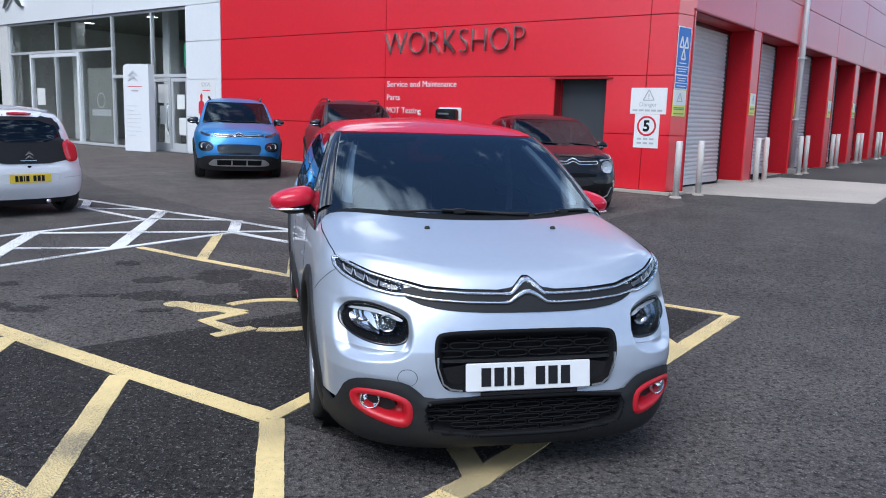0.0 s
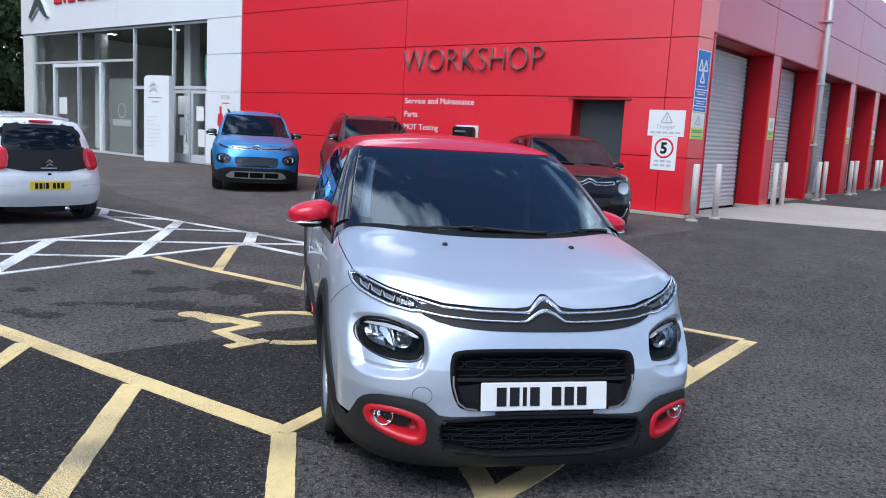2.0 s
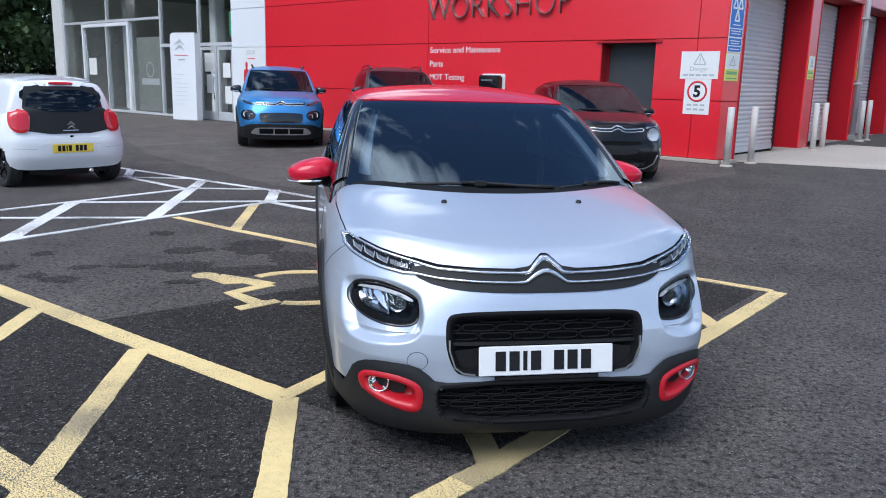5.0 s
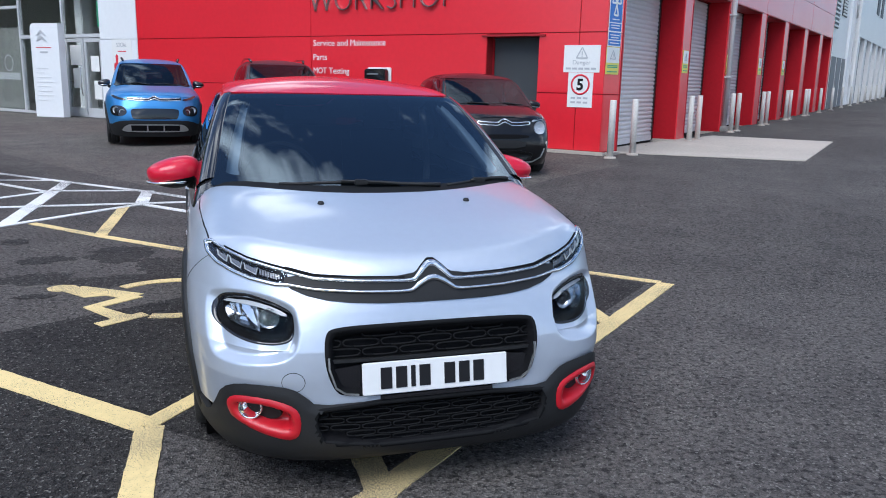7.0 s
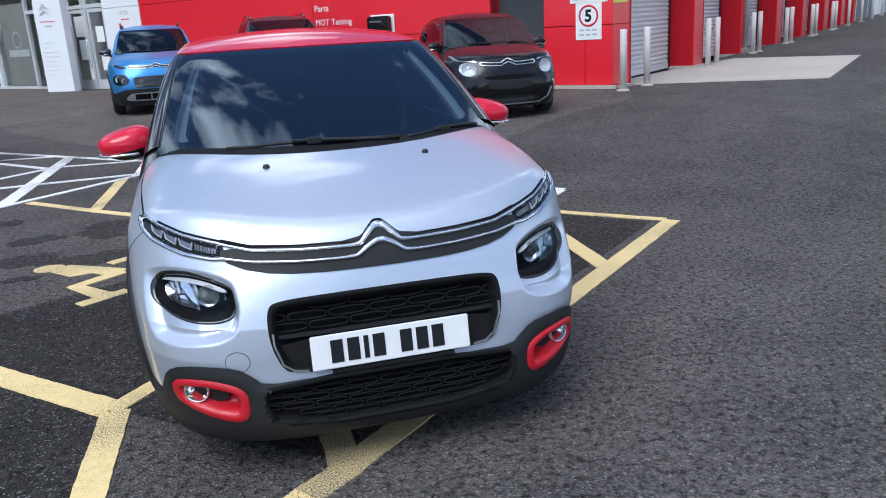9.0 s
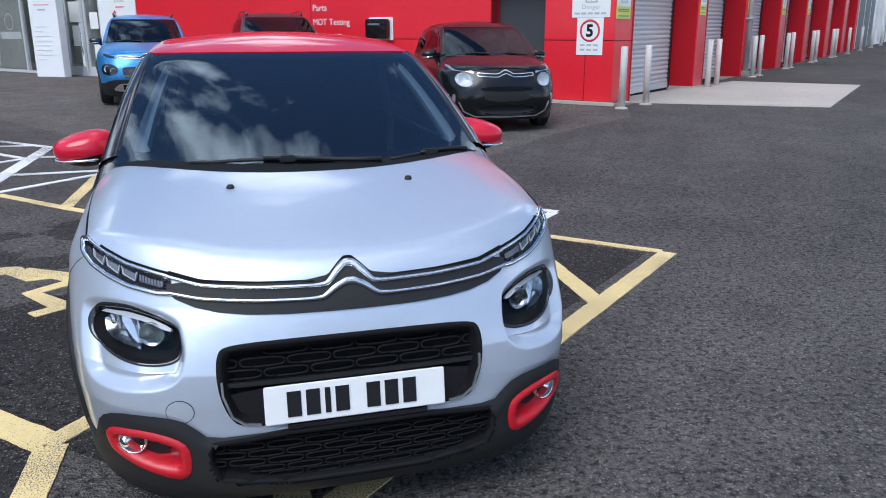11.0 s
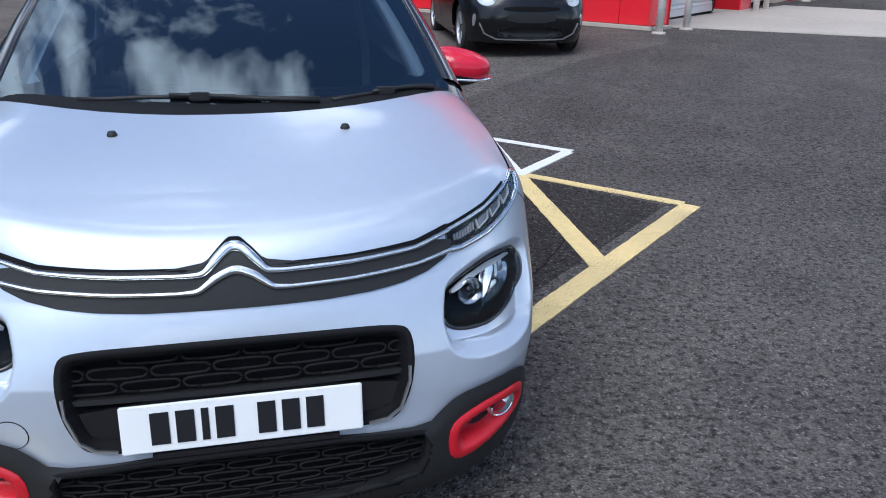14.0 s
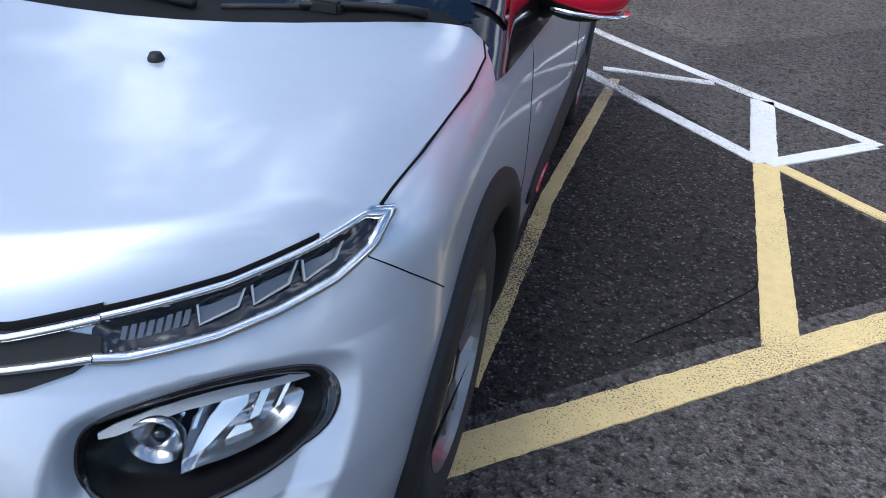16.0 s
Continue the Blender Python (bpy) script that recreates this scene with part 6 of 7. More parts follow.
panel("bonnet", BONNET, "top", HERO.body, M_SILVER, hero, 0.0028, 0.012, 0.022, 1, lambda d, p: -0.0044 * (1 - rise((p[:, 1] - np.interp(np.abs(p[:, 0]), (0, 0.1, 0.3, 0.5, 0.62, 0.712), (0.155, 0.155, 0.16, 0.195, 0.27, 0.39))) / 0.28)))
for sg in (1, -1):
    line = [(0.722, 0.405), (0.738, 0.58), (0.750, 0.82), (0.745, 0.96), (0.705, 1.09)]
    panel("bonnet_gap", both(ribbon(line, 0.0032), sg), "top", HERO.body, M_DARK, hero, 0.0034, 0.006, 0.03, 0)
cowl = mirrored([(0, 0.712), (0.20, 0.723), (0.40, 0.777), (0.57, 0.874), (0.665, 0.972), (0.688, 1.015), (0.688, 1.05), (0.66, 1.05), (0.60, 0.995), (0.42, 0.895), (0.20, 0.84), (0, 0.83)])
panel("scuttle", cowl, "top", lambda q: np.minimum(HERO.body(q), HERO.cabin(q)), M_GRILLE, hero, 0.002, 0.02, 0.03, 1)
for sg in (-1, 1):
    p, _ = lay(HERO.body, np.array([(sg * 0.30, 0.59)]), "top")
    v, f = lathe([(0.0, 0.014), (0.009, 0.014), (0.013, 0.006), (0.014, -0.004)], 12, "z")
    link("washer_jet", mesh("washer_jet", v, f, M_BLACK_PLASTIC, True), hero, m=pose(*p[0]))

# black lower bumper, its edge swept up over the fog lamps
edge = BUMPER_EDGE
outline = [(-x, z) for x, z in edge[::-1]] + [(x, z) for x, z in edge[1:]] + [(0.775, 0.185), (0.68, 0.140), (0.42, 0.140), (0, 0.146), (-0.42, 0.140), (-0.68, 0.140), (-0.775, 0.185)]


def cut_panel(name, outline, holes, axis, solid, mat, parent, off, res, relief=None):
    """A panel with openings."""
    pts, tris, m, poly = patch(rounded(outline, 1), res)
    hp = [rounded(h, 2) for h in holes]
    tri = np.array(tris)
    mid = pts[tri].mean(1)
    keep = np.ones(len(tri), bool)
    for h in hp:
        keep &= ~inside(mid, h)
    p3, _ = lay(solid, pts, axis)
    n3 = slope(solid, p3)
    rise = off + (relief(edge_distance(pts, poly), pts) if relief else 0)
    top = p3 + n3 * (rise if np.ndim(rise) == 0 else rise[:, None])
    return link(name, mesh(name, top, [t for t, k in zip(tris, keep) if k], mat, True), parent)


cut_panel("lower_bumper", outline, [LOWER] + [both(FOG_HOLE, s) for s in (1, -1)], "front", HERO.body, M_BLACK_PLASTIC, hero, 0.008, 0.014, lambda d, p: 0.010 * np.clip(d / 0.03, 0, 1))


def wedge_relief(depth, rim):
    return lambda d, p: -depth * np.clip((d - rim) / 0.012, 0, 1)


v, f = slab([(-0.70, 0.5), (-0.66, 0.36), (-0.52, 0.22), (-0.3, 0.165), (0, 0.15), (0.3, 0.165), (0.52, 0.22), (0.66, 0.36), (0.70, 0.5), (0.62, 0.62), (-0.62, 0.62)], 0.132, 0.2)
link("undertray", mesh("undertray", v, f, M_BLACK_PLASTIC), hero)
lg = panel("lower_grille", [(x * 1.02, 0.285 + (z - 0.285) * 1.08) for x, z in LOWER], "front", HERO.body, M_DARK, hero, 0.014, 0.03, 0.012, 1, wedge_relief(0.050, 0.014))
ug = panel("upper_grille", GRILLE, "front", HERO.body, M_DARK, hero, 0.003, 0.03, 0.012, 2, wedge_relief(0.040, 0.014))

for name, outline, turns, deep in (("grille_rim", GRILLE, 2, 0.001), ("grille_rim", LOWER, 1, 0.012)):
    ring = rounded(outline, turns)
    strip(name, ring + ring[:2], 0.016, "front", HERO.body, M_GRILLE, ug if outline is GRILLE else lg, deep, 0.003, "", 220, 1)


def loops(parent, x0, x1, rows, w, h, y_of, thick, outline):
    """Staggered rows of long rounded loops that make up a grille, each loop inside the outline."""
    rim = rounded(outline, 1)
    for k, z in enumerate(rows):
        x = x0 - (w * 0.5 if k % 2 else 0.0)
        while x < x1:
            ring = np.array(rounded([(x + 0.016, z - h / 2), (x + w - 0.016, z - h / 2), (x + w - 0.004, z - h / 5), (x + w - 0.004, z + h / 5), (x + w - 0.016, z + h / 2), (x + 0.016, z + h / 2), (x + 0.004, z + h / 5), (x + 0.004, z - h / 5)], 1))
            lo, hi = min(q[0] for q in rim) + 0.012, max(q[0] for q in rim) - 0.012
            ring[:, 0] = np.clip(ring[:, 0], lo, hi)
            if np.ptp(ring[:, 0]) > 0.03 and inside(ring, rim).all():
                pts = [(a, y_of(a, b), b) for a, b in ring]
                v, f = tube(pts + pts[:1], thick, 5)
                link("grille_loop", mesh("grille_loop", v, f, M_GRILLE, True), parent)
            x += w


def front_y(depth):
    def at(x, z):
        p, _ = lay(HERO.body, np.array([(x, z)]), "front")
        return float(p[0, 1]) + depth
    return at


loops(ug, -0.384, 0.38, (0.602, 0.570, 0.538), 0.128, 0.024, front_y(0.020), 0.0036, GRILLE)
loops(lg, -0.42, 0.42, (0.352, 0.328, 0.304, 0.280, 0.256, 0.234), 0.105, 0.018, front_y(0.006), 0.0030, LOWER)
panel("grille_bar", [(-0.368, 0.518), (0.368, 0.518), (0.366, 0.506), (-0.366, 0.506)], "front", HERO.body, M_BLACK_PLASTIC, ug, -0.012, 0.02, 0.03, 0)
panel("plate_carrier", [(-0.366, 0.505), (0.366, 0.505), (0.338, 0.42), (0.31, 0.402), (-0.31, 0.402), (-0.338, 0.42)], "front", HERO.body, M_GLOSS_BLACK, ug, -0.014, 0.02, 0.04, 1)
panel("grille_lip", ribbon([(0.367, 0.53), (0.366, 0.49), (0.345, 0.425), (0.315, 0.402), (0.27, 0.396)], 0.006), "front", HERO.body, M_SATIN, ug, 0.009, 0.010, 0.02, 0)
panel("grille_lip", ribbon([(-0.367, 0.53), (-0.366, 0.49), (-0.345, 0.425), (-0.315, 0.402), (-0.27, 0.396)], 0.006), "front", HERO.body, M_SATIN, ug, 0.009, 0.010, 0.02, 0)
number_plate(hero, pose(-0.003, -0.020, 0.451, -9), 0.515, 0.112, M_PLATE_W)
v, f = slab([(-0.2, -0.062), (0.2, -0.062), (0.2, -0.075), (-0.2, -0.075)], 0, 0.01)
link("plate_holder", mesh("plate_holder", [(a, -0.022 - c, 0.453 + b) for a, b, c in v], f, M_GLOSS_BLACK), hero)

# the dark band with two bright strips and the double chevron
panel("nose_band", BAND, "front", HERO.body, M_BLACK_PLASTIC, hero, 0.004, 0.01, 0.014, 1)
for z, pk, nm, wd, end in ((0.781, 0.046, "chrome_strip", 1.0, 0.018), (0.747, 0.036, "chrome_strip", 1.18, 0.011)):
    line = [(-0.487, z + end), (-0.40, z - 0.001), (-0.25, z - 0.008), (-0.100 * wd, z - 0.010), (-0.066 * wd, z - 0.008), (-0.034 * wd, z + pk * 0.50), (-0.011, z + pk - 0.005), (0.011, z + pk - 0.005), (0.034 * wd, z + pk * 0.50), (0.066 * wd, z - 0.008), (0.100 * wd, z - 0.010), (0.25, z - 0.008), (0.40, z - 0.001), (0.487, z + end)]
    if z > 0.77:
        strip("bonnet_gap", [(x, q + 0.011) for x, q in line], 0.010, "front", HERO.body, M_DARK, hero, 0.003, 0.001, steps=240)
    strip(nm, line, [0.0105] * 3 + [0.011, 0.014, 0.018, 0.019, 0.019, 0.018, 0.014, 0.011] + [0.0105] * 3, "front", HERO.body, M_BRIGHT, hero, 0.007, 0.006, "bright chrome strip with a raised chevron", 240, 9)

for sg in (1, -1):
    # day lamp: dark trough, bright frame, light guides, ribbed inner end
    dl = panel("day_lamp", both(DRL, sg), "front", HERO.body, M_GLOSS_BLACK, hero, 0.002, 0.02, 0.012, 1, wedge_relief(0.016, 0.010), "slim daytime lamp in a bright frame")
    top_line = [(0.484, 0.800), (0.53, 0.809), (0.60, 0.824), (0.675, 0.850), (0.714, 0.867), (0.735, 0.859)]
    low_line = [(0.735, 0.859), (0.730, 0.832), (0.702, 0.806), (0.655, 0.785), (0.60, 0.768), (0.52, 0.756), (0.484, 0.757)]
    strip("bonnet_gap", both([(x, z + 0.008) for x, z in top_line[:4]], sg), 0.006, "front", HERO.body, M_DARK, dl, 0.003, 0.001)
    strip("lamp_frame", both(top_line, sg), 0.010, "front", HERO.body, M_BRIGHT, dl, 0.004, 0.004)
    strip("lamp_frame", both(low_line, sg), 0.014, "front", HERO.body, M_BRIGHT, dl, 0.004, 0.005)
    tx, tz = [q[0] for q in top_line[:5]], [q[1] for q in top_line[:5]]
    for x0, x1 in ((0.574, 0.618), (0.622, 0.662), (0.666, 0.702)):
        z0, z1 = float(np.interp(x0, tx, tz)), float(np.interp(x1, tx, tz))
        cell = [(x0, z0 - 0.009), (x1, z1 - 0.009), (x1 - 0.003, z1 - 0.034), (x0 + 0.008, z0 - 0.036)]
        panel("light_guide", both(cell, sg), "front", HERO.body, M_GUIDE, dl, -0.007, 0.006, 0.006, 0)
        loop = cell + cell[:1]
        panel("guide_edge", both(ribbon(loop[1:], 0.0022), sg), "front", HERO.body, M_FROST, dl, -0.002, 0.005, 0.01, 0)
    for k in range(8):
        x = 0.508 + 0.0082 * k
        z = float(np.interp(x, tx, tz))
        panel("reflector_rib", both([(x, z - 0.034), (x + 0.0055, z - 0.033), (x + 0.0055, z - 0.009), (x, z - 0.010)], sg), "front", HERO.body, M_GUIDE, dl, -0.006, 0.008, 0.02, 0)
    g = panel("lens", both(DRL, sg), "front", HERO.body, M_LENS, dl, 0.003, 0.004, 0.02, 1)
    g.visible_shadow = False

    # headlamp: black bowl, two reflectors, clear lens
    hl = panel("headlamp", both(LAMP, sg), "front", HERO.body, M_DARK, hero, -0.002, 0.03, 0.012, 2, lambda d, p: -0.045 * np.clip((d - 0.010) / 0.03, 0, 1), "clear headlamp in a black housing", hero_dent)
    ring = both(rounded(LAMP, 2), sg)
    strip("lamp_seal", ring + ring[:2], 0.010, "front", HERO.body, M_GLOSS_BLACK, hl, 0.001, 0.003, "", 160, 1, hero_dent)
    p, _ = lay(HERO.body, np.array([(sg * 0.545, 0.640)]), "front")
    v, f = lathe([(0.0, 0.03), (0.016, 0.026), (0.028, 0.012), (0.034, -0.006), (0.035, -0.006), (0.034, 0.012)], 28, "y")
    link("reflector_bowl", mesh("reflector_bowl", v, f, M_SMOKED, True), hl, "smoked inner reflector bowl", pose(p[0, 0], p[0, 1] + 0.052, 0.638, 0, 0, sg * 14))
    v, f = lathe([(0.0, -0.006), (0.010, -0.004), (0.013, 0.01), (0.0, 0.02)], 14, "y")
    link("bulb", mesh("bulb", v, f, M_GLOSS_BLACK, True), hl, m=pose(p[0, 0], p[0, 1] + 0.058, 0.638))
    panel("reflector", both([(0.595, 0.612), (0.60, 0.697), (0.66, 0.700), (0.706, 0.682), (0.714, 0.66), (0.704, 0.632), (0.66, 0.622), (0.61, 0.618)], sg), "front", HERO.body, M_SMOKED, hl, -0.010, 0.01, 0.012, 1, lambda d, p: -0.03 * np.clip(d / 0.03, 0, 1), "smoked main reflector", hero_dent)
    for facet, deep in (([(0.603, 0.630), (0.622, 0.640), (0.654, 0.676), (0.652, 0.696), (0.632, 0.697), (0.616, 0.672)], 0.010), ([(0.661, 0.655), (0.671, 0.657), (0.677, 0.691), (0.667, 0.692)], 0.014), ([(0.684, 0.660), (0.689, 0.661), (0.695, 0.684), (0.690, 0.685)], 0.010), ([(0.600, 0.662), (0.605, 0.662), (0.608, 0.688), (0.604, 0.688)], 0.012), ([(0.640, 0.640), (0.668, 0.642), (0.664, 0.650), (0.648, 0.652)], 0.016), ([(0.579, 0.655), (0.584, 0.655), (0.590, 0.682), (0.585, 0.682)], 0.014)):
        panel("reflector_facet", both(facet, sg), "front", HERO.body, M_LAMP_MIRROR, hl, -deep, 0.01, 0.01, 0, None, "", hero_dent)
    panel("brow", both([(0.50, 0.675), (0.57, 0.700), (0.66, 0.706), (0.725, 0.695), (0.73, 0.684), (0.65, 0.692), (0.57, 0.686), (0.505, 0.662)], sg), "front", HERO.body, M_INK_GREY, hl, -0.03, 0.01, 0.015, 1)
    g = panel("lens", both(LAMP, sg), "front", HERO.body, M_LENS, hl, 0.002, 0.004, 0.02, 2, lambda d, p: 0.012 * np.clip(d / 0.04, 0, 1), "", hero_dent)
    g.visible_shadow = False

    # fog lamp in its red surround
    fs = panel("fog_surround", both(FOG, sg), "front", HERO.body, M_FOG_RED, hero, 0.020, 0.02, 0.008, 1, lambda d, p: 0.006 * np.clip(d / 0.008, 0, 1) - 0.055 * np.clip((d - 0.023) / 0.022, 0, 1) * np.clip((p[:, 1] - 0.272) / 0.03, 0, 1), "red fog lamp surround")
    panel("fog_recess", both([(0.520, 0.318), (0.535, 0.352), (0.59, 0.372), (0.643, 0.370), (0.650, 0.344), (0.618, 0.312), (0.56, 0.300)], sg), "front", HERO.body, M_BLACK_PLASTIC, fs, -0.012, 0.02, 0.014, 2)
    p, _ = lay(HERO.body, np.array([(sg * 0.615, 0.345)]), "front")
    fl = link("fog_lamp", None, fs, m=pose(p[0, 0], p[0, 1] + 0.004, 0.345, 0, 0, sg * 22))
    v, f = lathe([(0.0, 0.02), (0.02, 0.016), (0.034, 0.002), (0.036, -0.012), (0.040, -0.014), (0.040, 0.01)], 26, "y")
    link("reflector", mesh("reflector", v, f, M_LAMP_MIRROR, True), fl)
    v, f = lathe([(0.0, -0.026), (0.02, -0.023), (0.034, -0.014), (0.0375, -0.010)], 26, "y")
    link("lens", mesh("lens", v, f, M_LENS, True), fl)

    # sides
    ax = "left" if sg > 0 else "right"
    arch_band("arch_cladding", HERO, 0.82, 0.313, 0.352, 0.437, sg, M_BLACK_PLASTIC, hero)
    arch_band("arch_cladding", HERO, 3.36, 0.313, 0.352, 0.437, sg, M_BLACK_PLASTIC, hero)
    panel("bumper_corner", [(0.30, 0.26), (0.45, 0.31), (0.47, 0.2), (0.43, 0.15), (0.30, 0.15)], ax, HERO.body, M_BLACK_PLASTIC, hero, 0.009, 0.02, 0.03, 0)
    panel("sill", [(1.18, 0.30), (3.0, 0.30), (3.0, 0.20), (1.18, 0.20)], ax, HERO.body, M_BLACK_PLASTIC, hero, 0.010, 0.03, 0.06, 0)
    panel("door_pad", [(1.45, 0.36), (2.95, 0.36), (2.98, 0.50), (1.45, 0.50)], ax, HERO.body, M_BLACK_PLASTIC, hero, 0.008, 0.012, 0.05, 2, lambda d, p: 0.012 * np.clip(d / 0.03, 0, 1))
    panel("pad_trim", [(1.50, 0.445), (1.72, 0.445), (1.72, 0.415), (1.50, 0.415)], ax, HERO.body, M_RED_PAINT, hero, 0.022, 0.008, 0.05, 2, None, "red trim on the door pad")
    for line in ([(1.30, 0.32), (1.26, 0.55), (1.28, 0.78), (1.34, 0.98)], [(2.34, 0.30), (2.36, 0.6), (2.33, 1.0)], [(0.372, 0.822), (0.43, 0.772), (0.515, 0.705)]):
        panel("shut_line", ribbon(line, 0.0022), ax, HERO.body, M_DARK, hero, 0.0012, 0.004, 0.05, 0)
    dh = panel("door_handle", [(1.98, 0.83), (2.20, 0.845), (2.20, 0.865), (1.98, 0.855)], ax, HERO.body, M_SILVER, hero, 0.02, 0.03, 0.03, 1)
    panel("indicator", [(1.36, 0.70), (1.44, 0.70), (1.44, 0.715), (1.36, 0.712)], ax, HERO.body, M_SATIN, hero, 0.004, 0.005, 0.03, 1)
    mirror_part(hero, sg, (0.858, 1.50, 0.985), M_RED_PAINT, 1.08)
    for y in (0.82, 3.36):
        wheel(hero, sg * 0.70, y, 0.313, M_ALLOY, 0.205)
    for y in (0.82, 3.36):
        v, f = lathe([(0.36, -0.12), (0.37, 0.1)], 30)
        link("arch_liner", mesh("arch_liner", v, f, M_DARK, True), hero, m=pose(sg * 0.64, y, 0.318))
panel("tow_cap", [(-0.482 + 0.036 * math.cos(t), 0.447 + 0.033 * math.sin(t)) for t in np.linspace(0, 2 * math.pi, 25)[:-1]], "front", HERO.body, M_SILVER, hero, 0.0014, 0.004, 0.012, 0)
ring_c = [(-0.482 + 0.038 * math.cos(t), 0.447 + 0.035 * math.sin(t)) for t in np.linspace(0, 2 * math.pi, 25)[:-1]]
panel("cap_gap", ring_c, "front", HERO.body, M_DARK, hero, 0.0008, 0.003, 0.012, 0)
cabin_parts(hero, HERO, M_RED_PAINT, M_GLOSS_BLACK, False)
cabin_inside(hero, HERO)
for sg in (1, -1):
    strip("pillar_trim", both([(0.612, 1.10), (0.600, 1.18), (0.582, 1.28), (0.556, 1.42), (0.524, 1.57), (0.505, 1.64)], sg), [0.050, 0.050, 0.046, 0.040, 0.034, 0.028], "top", HERO.cabin, M_FROST, hero, -0.045, 0.002, "pale inner windscreen post trim", 30)
wiper(hero, (0.25, 0.80), (-0.43, 0.885), HERO)
wiper(hero, (0.63, 0.965), (0.29, 0.815), HERO)
panel("aerial_foot", [(-0.03, 3.35), (0.03, 3.35), (0.025, 3.45), (-0.025, 3.45)], "top", HERO.cabin, M_BLACK_PLASTIC, hero, 0.02, 0.03, 0.03, 1)
for sg in (1, -1):
    panel("tail_lamp", both([(0.52, 0.80), (0.76, 0.82), (0.76, 0.95), (0.52, 0.93)], sg), "rear", HERO.body, M_TAIL, hero, 0.008, 0.02, 0.04, 2)
number_plate(hero, pose(0, 3.996, 0.62, 0, 0, 180), 0.52, 0.111, M_PLATE_Y)

# ---- the other cars ----
def front_face(car, shape, band_z, half=0.46):
    """Bright strips with the chevron, grille and headlamps of a parked car seen from ahead."""
    sx, sy, sz = shape.s
    for z, pk in ((band_z, 0.045), (band_z - 0.04, 0.04)):
        line = [(-half * sx, z + 0.008), (-0.25 * sx, z - 0.004), (-0.10, z - 0.006), (-0.05, z + pk * 0.5), (0, z + pk), (0.05, z + pk * 0.5), (0.10, z - 0.006), (0.25 * sx, z - 0.004), (half * sx, z + 0.008)]
        strip("chrome_strip", line, 0.013, "front", shape.body, M_CHROME, car, 0.008, 0.004, "", 60)


AIRCROSS = Shape(HATCH, (1.006, 1.04, 1.115))
A_LAMP = [(0.50, 0.66), (0.56, 0.72), (0.70, 0.73), (0.76, 0.69), (0.76, 0.60), (0.70, 0.555), (0.57, 0.56), (0.51, 0.60)]
A_DRL = [(0.50, 0.865), (0.62, 0.885), (0.74, 0.93), (0.755, 0.91), (0.70, 0.865), (0.60, 0.84), (0.50, 0.83)]
A_GRILLE = [(-0.42, 0.64), (-0.39, 0.685), (0.39, 0.685), (0.42, 0.64), (0.40, 0.53), (0.36, 0.50), (-0.36, 0.50), (-0.40, 0.53)]
A_SKID = [(-0.60, 0.29), (-0.52, 0.38), (-0.44, 0.405), (0.44, 0.405), (0.52, 0.38), (0.60, 0.29), (0.46, 0.262), (-0.46, 0.262)]


